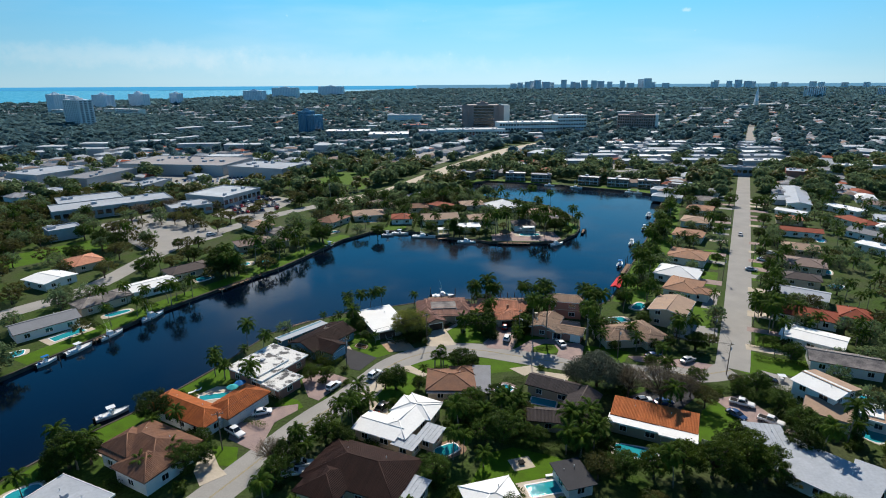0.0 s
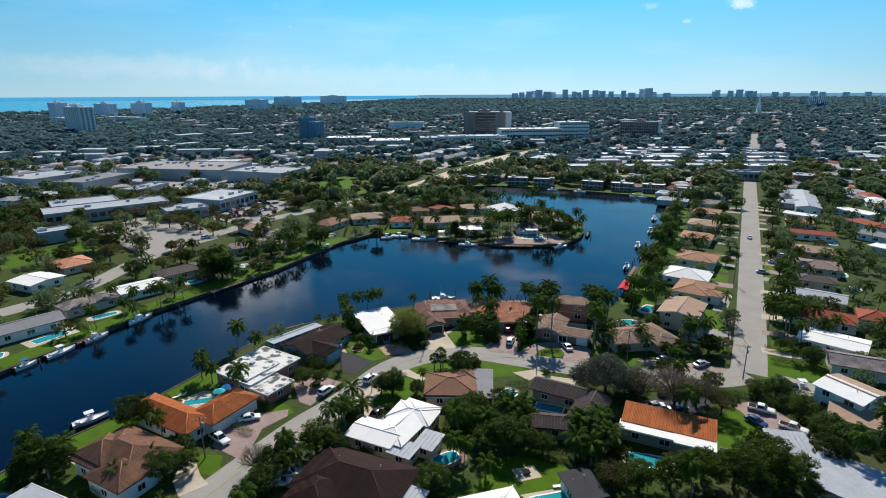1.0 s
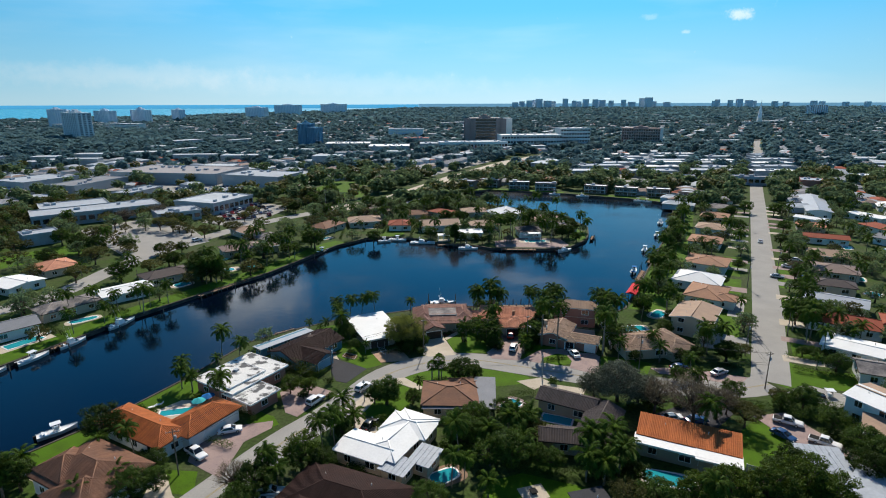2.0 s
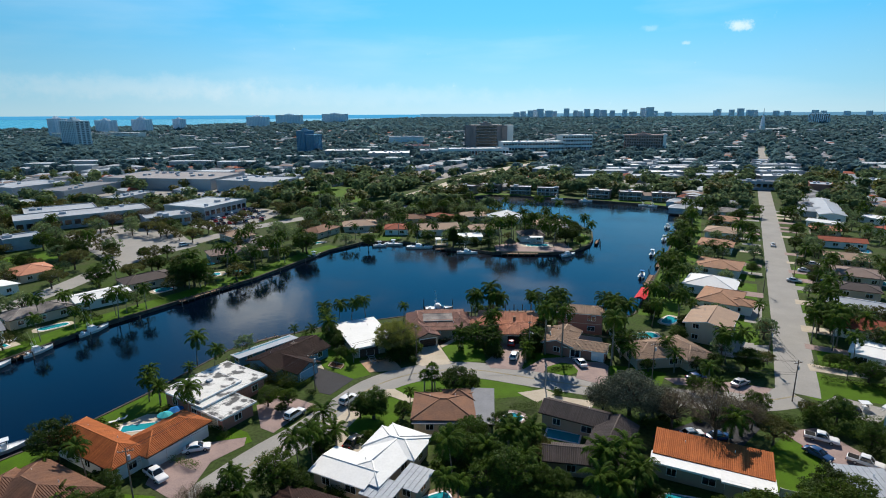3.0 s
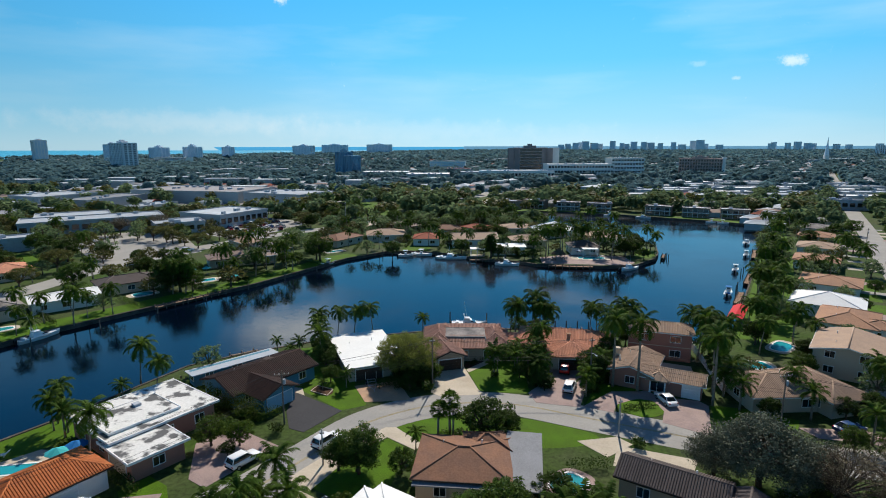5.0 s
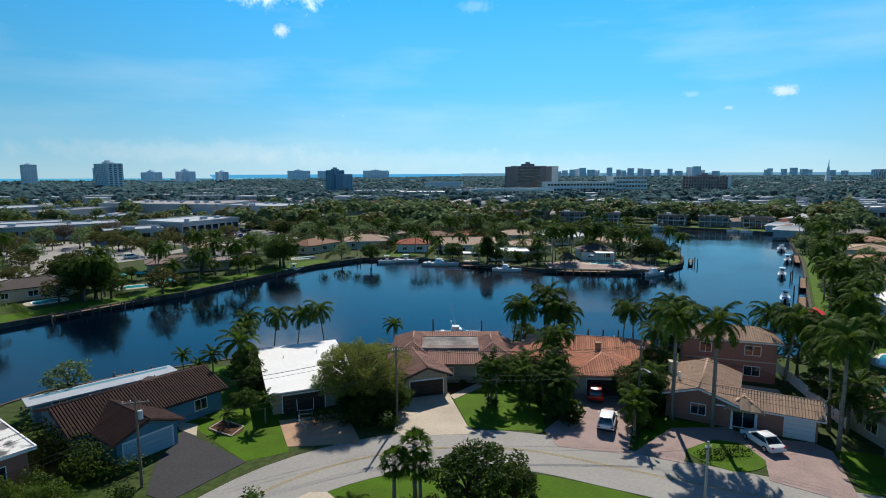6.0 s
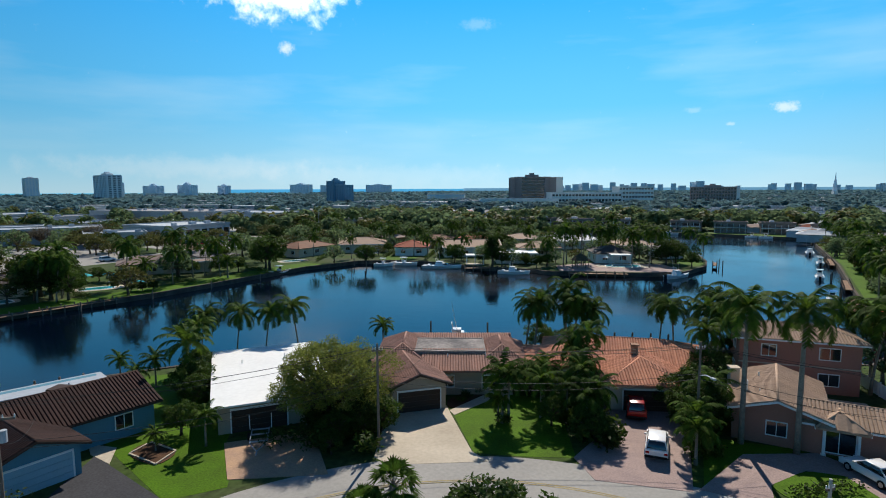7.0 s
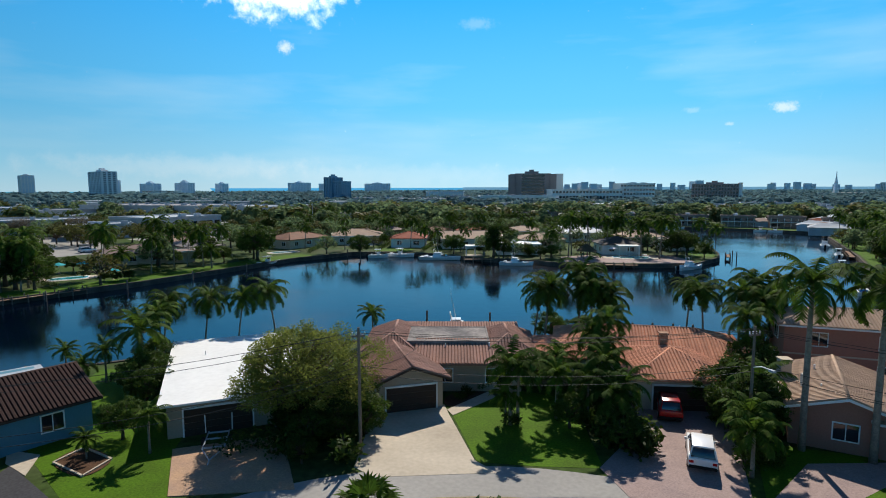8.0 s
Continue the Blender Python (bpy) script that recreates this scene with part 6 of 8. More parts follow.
drive([(56, 99.6), (64, 97.2), (50, 84), (40, 87), (38, 90)], NEW_ASPHALT, "shaded dark asphalt drive")
lawn([(2.6, 60.4), (6.0, 70.0), (12, 72.4), (25, 68), (22, 63.6), (16.6, 63.0), (12.2, 58.4)])
lawn([(52, 74.6), (58, 86.6), (64.6, 92.4), (69, 91.6), (62, 76), (60, 72)])
lawn([(74, 108), (82, 120), (90, 112), (84, 104), (77, 104)])
# short drives across the verges of the straight street
dr = random.Random(12)
for s in range(8, 250, 13):
    for side in (-1, 1):
        a, b = 4.4, dr.uniform(11, 15)
        u = s + dr.uniform(-2, 2)
        if dr.random() < 0.2 or (side < 0 and u < 22):
            continue
        x0, y0 = 78.4 + 0.452 * u, 116.6 + 0.892 * u
        w = dr.uniform(1.6, 2.8)
        outline = [(x0 + side * 0.892 * k + 0.452 * v, y0 - side * 0.452 * k + 0.892 * v) for k, v in ((a, -w), (b, -w), (b, w), (a, w))]
        drive(outline if side > 0 else outline[::-1], dr.choice((CONCRETE, PAVER, ASPHALT, CONCRETE)), "short pale drive crossing the grass verge", 0.05)
# parking places
sheet("parking_lot", [(-142, 283), (-132, 346), (-104, 328), (-113, 268)], ASPHALT, "grey asphalt parking lot with parked cars", "parking lot", 0.02, rounded=False)
sheet("parking_lot", [(-196, 262), (-176, 296), (-150, 280), (-118, 240), (-136, 206)], ASPHALT, "grey asphalt lot with scattered trees", "parking lot", 0.014, clear=False, rounded=False)
sheet("parking_lot", [(-250, 330), (-190, 350), (-150, 350), (-130, 400), (-180, 398), (-290, 370)], ASPHALT, "grey asphalt lot round the shopping halls", "parking lot", 0.013, clear=False, rounded=False)
sheet("parking_lot", [(-420, 350), (-300, 345), (-125, 392), (-118, 470), (-140, 590), (-420, 590)], ASPHALT, "grey asphalt yard with rows of parked cars", "parking lot", 0.009, clear=False, rounded=False)
sheet("parking_lot", [(-72, 476), (-22, 476), (42, 606), (-40, 640)], ASPHALT, "grey asphalt yard beyond the park", "parking lot", 0.009, clear=False, rounded=False)
sheet("parking_lot", [(105, 460), (330, 440), (520, 700), (300, 760), (200, 700)], ASPHALT, "pale yard between the warehouses", "yard", 0.012, clear=False, rounded=False)

pool(-60.0, 91.2, 7.0, 2.3, 16, 1.6, square=True)
pool(-72.0, 72.8, 8.4, 1.9, 64, 1.0, square=True)
pool(12.2, 95.6, 4.4, 3.4, 50, 1.3, seed=3, deck_mat=PAVER)
pool(21.3, 89.8, 6, 2.8, -20, 0.4, square=True)
pool(37.6, 71.2, 9, 3.6, -14, 0.7, seed=4)
pool(52.4, 138.4, 7, 3.4, 10, 1.0, seed=5)
pool(63, 149.8, 6.6, 3.4, 48, 1.2, seed=6)
pool(-2, 71.2, 5, 3.4, 30, 1.6, seed=7, deck_mat=WOOD)
pool(17.2, 60, 7, 3.2, 15, 1.6, square=True)
pool(-82.5, 57.2, 5.4, 3.4, 40, 1.2, seed=8)
pool(92.6, 77.6, 6.6, 4.6, 30, 0.8, seed=9)
pool(-120.3, 125.6, 9, 3.6, 60, 2.2, square=True)
pool(-114.4, 142, 7.6, 2.8, 48, 1.4, seed=10)
pool(-100.2, 176.2, 6, 4, 55, 1.4, seed=11)
pool(-127.4, 112.2, 6, 3.6, 40, 1.0, seed=12)
pool(37.2, 242.4, 9.5, 4.4, 0, 2.6, seed=13)
pool(-63, 265.2, 7, 2.8, 46, 1.4, seed=14)
pool(-46.4, 269.4, 7.6, 2.6, 10, 1.2, seed=15)
pool(-64.6, 246, 6.6, 3, 45, 1.8, seed=16)
pool(143.2, 169.6, 5, 3.6, 30, 1.0, seed=17)
pool(-91.2, 193.6, 7.4, 3.4, 40, 2.0, seed=18)
pool(101.6, 91.6, 6, 3.6, -30, 1.0, seed=19)
pool(150, 186, 5, 3, 60, 1.0, seed=20)
pool(176, 232, 6, 3.4, 60, 1.0, seed=21)

for k in range(9):
    u = k / 8
    piling(-63.4 - 51.6 * u + 2.6, 214 - 103 * u - 0.6, 0.9)
dock(-52.8, 124.6, 9, 1.8, 62)
dock(-49.6, 134.6, 6, 1.6, 40)
dock(17.4, 156.6, 15, 1.6, 2)
dock(-6, 157.4, 8, 1.6, 6)
dock(70.4, 190.2, 14, 1.8, 63)
dock(83, 214.6, 16, 1.8, 63)
dock(103, 258, 18, 1.8, 65)
dock(-2, 236.4, 14, 1.6, 10)
dock(28, 227.6, 16, 1.6, -2)
dock(66, 250, 8, 1.4, 70)
dock(-86.6, 168.4, 9, 1.6, 62)
dock(-108.6, 124.6, 6, 1.4, 66)
dock(-81.6, 177.6, 13, 1.8, 62)
for x, y in ((11.4, 158.6), (13.8, 158.9), (16.2, 159), (18.8, 159), (21.4, 159.1), (24, 159), (9, 158.4), (26.4, 158.6), (-44, 244), (-40, 243.6), (66.8, 246), (67.4, 250.4), (-9.4, 163.6), (-0.2, 163.4), (75, 203), (73, 199), (86, 226), (84, 223), (104, 262), (101, 257)):
    piling(x, y)

# ---- planted trees of the near lots ----
def planted(*rows):
    for x, y, kind, size in rows:
        (palm if kind in PALMS else tree)(x, y, kind, size)


# blue house and white house lots
planted(
    (-27.4, 122.4, "green", 0.42), (-27.8, 119.2, "low", 0.42), (-23.9, 120.5, "low", 0.6), (-32.4, 132.3, "low", 1.25), (-30.8, 130.3, "green", 0.6), (-37.5, 134, "low", 0.7),
    (-38.8, 132.6, "low", 0.62), (-42.6, 135, "low", 0.6), (-14.3, 125.4, "fine", 0.95), (-36.3, 141.6, "coconut", 0.76), (-32.3, 143.2, "coconut", 0.8), (-29, 144.6, "coconut", 0.76),
    (-25, 146.2, "coconut", 0.84), (-34.6, 138.8, "coconut", 0.7), (-33, 135.4, "green", 0.6), (-31.8, 133, "green", 0.5), (-29.6, 128.6, "green", 0.5), (-12.6, 122.4, "green", 0.42),
    (-10.4, 123.4, "green", 0.5), (-9, 125.2, "green", 0.46), (-15, 125.4, "green", 0.45), (-16.6, 125.8, "low", 0.6), (-11.2, 127, "green", 0.55), (-12.4, 120.2, "green", 0.3),
)
# lots round the brown and salmon houses
planted(
    (9.9, 126.5, "low", 0.95), (8.4, 128.7, "low", 0.8), (6, 129.7, "low", 0.8), (6.9, 127.9, "green", 0.4), (21.5, 132.6, "green", 0.65), (21, 127.6, "green", 0.62),
    (23.3, 125.8, "royal", 0.92), (5.4, 151.4, "coconut", 0.9), (11.4, 149.9, "coconut", 0.9), (13.6, 148.6, "coconut", 0.88), (22.8, 150.4, "coconut", 0.84),
    (24.2, 148.6, "coconut", 0.88), (9.4, 136.8, "coconut", 0.72), (11, 133.6, "coconut", 0.66), (10, 130.4, "low", 1), (2.2, 128.1, "low", 1.05), (1.8, 128.4, "low", 0.66),
    (2.8, 128.4, "low", 0.9), (11.5, 138, "coconut", 0.78), (11, 127.4, "low", 0.85),
)
# lots round the brown and salmon houses
planted(
    (10.4, 124.6, "green", 0.42), (6.6, 134.6, "low", 1), (5.2, 136.4, "green", 0.5), 
    (6.4, 148.6, "coconut", 1), (10.6, 151, "coconut", 1.04), (12.2, 150.2, "coconut", 0.9), (7.6, 152.2, "green", 0.55),
    (11.4, 152.8, "green", 0.5), (22, 131.6, "green", 0.62), (20.2, 132.4, "green", 0.6), (19.6, 129, "green", 0.5), (21.6, 129, "low", 1.1), (18.6, 123.6, "low", 0.95),
    (18, 121.4, "low", 0.85), (24.6, 137.6, "green", 0.7), (25.6, 139.4, "coconut", 0.8),
)
# pink house lot
planted(
    (43.7, 131.8, "green", 0.7), (43.1, 125.3, "low", 1.1), (39.9, 124.6, "coconut", 1.15), (48, 142.5, "coconut", 1), (41.4, 123.8, "low", 1.1), (42.1, 118.7, "low", 1),
    (27.2, 124.2, "royal", 0.92), (38.3, 119.9, "royal", 0.88), (27.5, 147.6, "coconut", 0.9), (28.3, 145.8, "coconut", 0.86), (42.3, 139.4, "coconut", 1.05), (44.4, 143, "coconut", 1.05),
    (42.4, 147.4, "coconut", 1), (46.4, 140, "coconut", 0.95), (46, 116.8, "green", 0.45), (29.4, 150.6, "coconut", 0.98), (31.4, 148.6, "coconut", 0.92), (33.4, 147, "green", 0.7),
    (30, 147, "green", 0.6),
)
# lots at the bend of the road
planted(
    (52.4, 121.9, "coconut", 0.7), (66, 121.7, "coconut", 0.8), (72.9, 144.9, "low", 0.9), (56.6, 109.5, "low", 1), (55.4, 104.2, "low", 0.9), (56.6, 104.2, "low", 0.9),
    (52.7, 107, "green", 0.5), (100.7, 142.1, "green", 0.9), (106.5, 150.7, "coconut", 1.1), (94, 134.2, "coconut", 0.9), (93.4, 112.4, "green", 0.7), (95.7, 120.9, "coconut", 0.8),
    (51.8, 116.4, "low", 1), (57.4, 117.2, "green", 0.5), (61.6, 118.6, "green", 0.55), (59.4, 134, "green", 0.6), (64.6, 143.6, "green", 0.55), (66.6, 152.6, "coconut", 0.8),
    (59.6, 152.8, "green", 0.5), (56.2, 144.6, "coconut", 0.85), (97.2, 137.4, "coconut", 1), (99.4, 134.6, "coconut", 1.05), (96.2, 129.2, "coconut", 1),
    (102.8, 140.2, "coconut", 0.95), (98.6, 131.4, "low", 1.2), (90.2, 120.6, "green", 0.42), (92.4, 119.8, "green", 0.45), (94.8, 118.8, "green", 0.42), (69.5, 118.1, "green", 0.42),
)
# canal-side lots
planted(
    (-61.5, 118.3, "coconut", 0.9), (-54.9, 113, "coconut", 0.75), (-63.8, 101.1, "coconut", 0.7), (-60.5, 99.4, "low", 0.9), (-59.3, 110.6, "low", 0.7), (-37.8, 99.4, "bright", 0.6),
    (-54.4, 64.2, "green", 0.8), (-51.5, 66.5, "green", 0.6), (-57.7, 65.9, "low", 0.9), (-61.5, 61.3, "low", 0.9), (-76.4, 64, "low", 1.2), (-77, 69.7, "low", 1.1),
    (-82.1, 68.7, "coconut", 0.8), (-79.6, 63, "green", 0.7), (-66.9, 75.8, "low", 0.8), (-69.1, 73, "low", 0.7), (-64.9, 103.2, "coconut", 0.7), (-61.2, 100.8, "low", 0.8),
    (-37.5, 66, "bare", 0.7),
)
# west canal bank and the point
planted(
    (116.6, 161.9, "green", 0.8), (-91.6, 177.2, "coconut", 1.05), (-88.4, 178.4, "coconut", 1), (-86.3, 196.6, "coconut", 1.15), (-77.1, 200.6, "coconut", 0.95), (-71.4, 212.6, "coconut", 1.05),
    (26, 246.4, "coconut", 1.2), (20.2, 242.6, "coconut", 1.25), (44.4, 240.4, "coconut", 1.2), (50.6, 246, "green", 1), (54.6, 250, "green", 0.9), (52.4, 257.4, "coconut", 1.1),
    (63.4, 252.6, "coconut", 0.9), (58.6, 261, "green", 0.8),
)
# road island and verge
planted(
    (-33.8, 99.9, "bright", 0.5), (-34.2, 97.1, "green", 0.3), (-15.3, 95.4, "green", 0.82), (-17.9, 95.4, "green", 0.6), (0.9, 104.4, "green", 0.92), (-3.9, 105.2, "sabal", 0.9),
    (-5.6, 104.2, "sabal", 0.8), (-3.4, 104, "sabal", 0.72), (4.5, 106, "green", 0.6), (-9.4, 95.5, "green", 0.5), (-8.4, 101.3, "low", 0.6), (61.2, 98.4, "green", 0.65),
    (70.2, 94.9, "green", 0.5), (-15, 94.9, "green", 0.7), (36, 97.6, "grey", 1.25), (31.2, 99.4, "grey", 0.75), (40.4, 97, "grey", 0.85), (42.4, 92.6, "bare", 1),
    (54.8, 91, "bare", 0.95), (57.6, 92.6, "olive", 0.7),
)
# back gardens
planted(
    (-23, 83, "low", 1.15), (-20.4, 84.8, "low", 1.1), (-25, 83.4, "low", 1), (1.2, 82, "green", 0.62), (3.6, 80, "green", 0.8), (6.3, 78.7, "low", 1.1),
    (6.4, 74.6, "green", 0.8), (-27.8, 72.3, "bright", 0.95), (-23.9, 71.2, "green", 0.7), (-32.4, 68.3, "coconut", 0.7), (-30.6, 67.2, "low", 0.9), (-23.3, 79.4, "coconut", 0.8),
    (-23.5, 88.6, "low", 1.1), (-25.4, 78.4, "coconut", 0.8), (-32.9, 69.9, "low", 1), (-0.6, 68.2, "coconut", 0.72), (1.6, 69.6, "coconut", 0.62), (6.6, 77.8, "low", 1.2),
    (4.4, 86.3, "green", 0.8), (5.6, 66, "low", 0.9), (0.8, 85, "green", 0.7), (-14.4, 150.4, "low", 0.8), (-98.6, 147.6, "coconut", 1),
)
# back gardens behind the pool courtyard
planted(
    (10.4, 82.2, "low", 1.2), (12.7, 77.3, "low", 1.2), (17.3, 73.6, "green", 0.6), (26.2, 76, "low", 1.25), (29.4, 77.6, "low", 1.25), (23, 70.3, "low", 1.2),
    (33.1, 63.2, "green", 0.8), (27.6, 62.3, "olive", 0.8), (25.9, 69.4, "low", 1.3), (28.9, 71.1, "low", 1.2), (10, 73.7, "green", 1), (12, 82.4, "low", 1.2),
    (14.8, 84.8, "low", 1.2), (15, 74.6, "green", 0.6), (24.8, 76, "low", 1.3), (29.9, 72, "low", 1.2), (25.1, 71.4, "green", 0.7), (31.3, 70, "green", 0.6),
)
# gardens beside the orange house
planted(
    (59.1, 87.8, "olive", 0.8), (45.2, 64.9, "bright", 1), (50.3, 63.5, "bright", 1.1), (57.9, 65.1, "bright", 1.1), (60, 62.3, "bright", 1), (58.4, 71.1, "green", 0.9),
    (38.8, 63.3, "bright", 0.9), (76.2, 74.9, "green", 0.8), (75.5, 79.9, "green", 0.6), (48.8, 88.2, "bare", 1.3),
)
# west canal gardens
planted(
    (-96.4, 183.4, "green", 1.35), (-91.2, 180.2, "green", 1.3), (-99, 192, "green", 1.2), (-93.5, 186, "coconut", 1.15), (-107.2, 148.5, "coconut", 0.75), (-101.5, 151.1, "coconut", 0.75),
    (-99.7, 153.5, "coconut", 0.7), (-95.5, 157, "coconut", 0.8), (-106.2, 139.6, "coconut", 0.7), (-110.3, 131.7, "coconut", 0.75), (-103.6, 141, "low", 0.9), (-85, 202, "low", 1.25),
    (-68.8, 211.6, "low", 1.2), (-93.7, 242.5, "coconut", 1), (-89.3, 222.7, "coconut", 1.2), (-78, 211, "coconut", 1.1), (-75.5, 230.4, "coconut", 1.05), (-115.7, 150.6, "coconut", 0.8),
    (-120.8, 145.7, "coconut", 0.9), (-63.9, 226.6, "green", 1.3), (-66.4, 229.6, "green", 1.15), (-68, 236.4, "coconut", 1), (-87.4, 180.4, "green", 0.9), (-90.4, 182.2, "low", 1.2),
    (-94.2, 179.4, "green", 1.1), (-80.6, 190.2, "green", 0.3), (-78.6, 191.4, "green", 0.28), (-76.8, 192.6, "green", 0.3), (-98.4, 203.4, "green", 0.5), (-102, 201, "green", 0.55), (-91, 206.4, "green", 0.5),
    (-80.6, 215, "green", 0.55), (-74.4, 218, "green", 0.7), (-71, 222, "green", 0.6), (-83.4, 236, "green", 0.8),
)
# schoolyard and its parking lots
planted(
    (-153.6, 262.4, "olive", 1.05), (-145.2, 259.2, "olive", 1.1), (-141.3, 266.3, "green", 1), (-123.4, 246.8, "olive", 1), (-124.4, 266.6, "olive", 1), (-111.8, 253.4, "olive", 1.1),
    (-186.9, 272.6, "olive", 1.1), (-180, 276.6, "bare", 1.1), (-166.8, 218.2, "green", 1.2), (-148.1, 200.6, "olive", 1.2), (-124.6, 179.1, "green", 1.1), (-140.2, 176.9, "olive", 1),
    (-117.5, 186.2, "olive", 0.95), (-166.3, 198, "green", 1), (-121.4, 219.5, "green", 0.7), (-129.6, 216.8, "green", 0.7), (-145.7, 221.2, "green", 0.8), (-113.3, 197.6, "green", 0.9),
    (-156.9, 216, "green", 1.2),
)
# verges of the avenue and the western street
planted(
    (-211.4, 331.7, "green", 1), (-131.3, 363, "olive", 1.1), (-108.8, 328, "olive", 1), (-96.1, 308.2, "green", 1), (-159.9, 226.6, "coconut", 1), (-202.8, 266.6, "coconut", 1),
    (-84.3, 353.6, "green", 1.5), (-91.8, 333, "green", 1.2), (-102, 318, "olive", 1.1), (-118, 296, "olive", 1), (-117, 283, "olive", 0.9), (-170, 292, "bare", 1.1),
    (-196, 286, "olive", 0.9), (-172, 246, "olive", 1), (-184, 232, "green", 1.1),
)
# peninsula
planted(
    (21.8, 248.7, "coconut", 1.2), (27.6, 252.1, "coconut", 1.25), (40.8, 246, "coconut", 1.2), (47.9, 255.9, "coconut", 1.2), (47.9, 313.8, "coconut", 1.2), (59, 309, "coconut", 1),
    (33.9, 259, "coconut", 1.1), (63.3, 264.8, "coconut", 1), (-22.5, 256.2, "coconut", 0.9), (4, 256.9, "low", 1.2), (-5.8, 284.1, "green", 0.95), (1.3, 284.2, "green", 0.9),
    (-30.7, 291.9, "green", 1.1), (-25.1, 310.3, "green", 1.1), (-18.1, 320.4, "bright", 1.1), (-55.8, 325, "green", 1.1), (7.7, 355, "green", 1.1), (-4, 331.3, "green", 1.2),
    (-10.3, 363, "green", 1.2), (40.5, 287.1, "green", 0.8), (58.9, 268.7, "bright", 0.8), (15.1, 240, "green", 0.5), (9, 242.6, "bright", 0.5), (-0.8, 238.8, "cypress", 1),
)
# lagoon side of the straight street
planted(
    (76.4, 192.9, "coconut", 1.1), (86.4, 207.6, "green", 0.9), (97.8, 233.9, "green", 1), (117.3, 268, "coconut", 1.2), (109.2, 222, "green", 0.7), (128.3, 247, "coconut", 1.2),
    (142.1, 262.3, "green", 0.9), (124.7, 225.3, "coconut", 1.1), (110.6, 197.4, "green", 0.6), (153.9, 297.1, "green", 1), (169.1, 310.9, "green", 1), (135.3, 281.8, "green", 0.9),
    (75.2, 183.4, "coconut", 1.1), (67.7, 155.1, "coconut", 0.9), (57.9, 150.6, "green", 0.75), (67.1, 126, "coconut", 0.85), (89.3, 151.7, "low", 0.9), (95.8, 178, "green", 0.5),
    (88, 214, "coconut", 1.1), (104, 246, "coconut", 1.1),
)
# land side of the straight street
planted(
    (182, 303.5, "green", 1), (164.2, 261.9, "green", 0.9), (147.9, 234.8, "green", 0.8), (141.9, 217.3, "green", 0.7), (130, 193, "bare", 0.7), (121.9, 178.6, "coconut", 0.8),
    (118, 169.2, "green", 0.8), (137.2, 195.3, "coconut", 0.9), (174.7, 262.2, "green", 0.9), (113.1, 157.7, "coconut", 1.1), (104.6, 141.6, "green", 1.1), (133, 205.4, "green", 0.6),
    (175.9, 251, "coconut", 1), (108, 149, "green", 0.9), (126, 186, "green", 0.6), (112, 131, "low", 1),
)
hedge(-46.4, 112.8, -40.2, 110.6, 3.4, 3.6, BRIGHT_LEAF)
hedge(-40.2, 110.4, -34.2, 107.2, 3.3, 3.6, BRIGHT_LEAF)
hedge(-34.0, 107.0, -31.6, 109.6, 1.8, 2.0, BRIGHT_LEAF)
hedge(-40.6, 106.0, -35.0, 103.0, 1.8, 2.4)
hedge(72, 98.6, 82, 93.4, 2.6, 3.8)
hedge(80, 92, 90, 97, 2.0, 2.0)
hedge(83.4, 113, 98, 106.4, 1.8, 1.6)
hedge(86, 120.6, 98, 114.4, 1.6, 1.4)
hedge(9, 73.4, 31, 70.4, 2.0, 2.2)
hedge(12.4, 98.6, 18, 100, 1.8, 1.4)
hedge(27, 65, 34, 62, 3.0, 3.0)
hedge(-18.6, 120.6, -12.6, 124.4, 1.6, 2.2)
hedge(9, 124, 9.6, 131, 2.0, 2.2)
hedge(18.0, 121.6, 20.2, 128.6, 1.8, 1.8)
hedge(0, 137, 7, 136.4, 1.6, 1.6)
hedge(-48.6, 80.6, -43, 78.6, 1.5, 1.8)
hedge(-46.2, 90.6, -41.6, 87.6, 1.6, 2.2)
hedge(54, 112, 59.6, 110.6, 1.0, 2.4)
hedge(60, 117, 71, 113.4, 1.5, 1.4)
hedge(23.4, 117, 28.6, 118.6, 0.9, 1.8)
for k in range(26):
    u = random.Random(k)
    shrub(-12.4 + u.uniform(-3.4, 3.4), 123.4 + u.uniform(-3.0, 3.0), u.uniform(0.9, 1.9))
for k in range(22):
    u = random.Random(50 + k)
    shrub(9.8 + u.uniform(-1.6, 2.2) + (0.8 if k % 2 else -0.4), 128.6 + u.uniform(-5.8, 6.2), u.uniform(0.9, 2.0))
for k in range(10):
    u = random.Random(90 + k)
    shrub(20.0 + u.uniform(-1.4, 1.4), 127.0 + u.uniform(-5.0, 5.0), u.uniform(0.8, 1.6))
for x0, y0, x1, y1 in ((-103, 147, -115, 155), (-92.6, 163, -103, 170), (-83.4, 181, -95, 188), (-72, 201, -86, 209), (-63, 221, -74, 229), (-110.4, 129, -122, 137), (-56, 244, -58, 262), (-37, 256, -37, 272), (-22.6, 252, -22, 272)):
    hedge(x0, y0, x1, y1, 1.5, 1.5)
hedge(60, 98, 72, 93.6, 1.6, 2.0)
hedge(71, 92.4, 84, 86.6, 2.6, 4.2)
hedge(50, 108.4, 58, 105.4, 0.9, 1.4)
point = random.Random(77)
made_here = 0
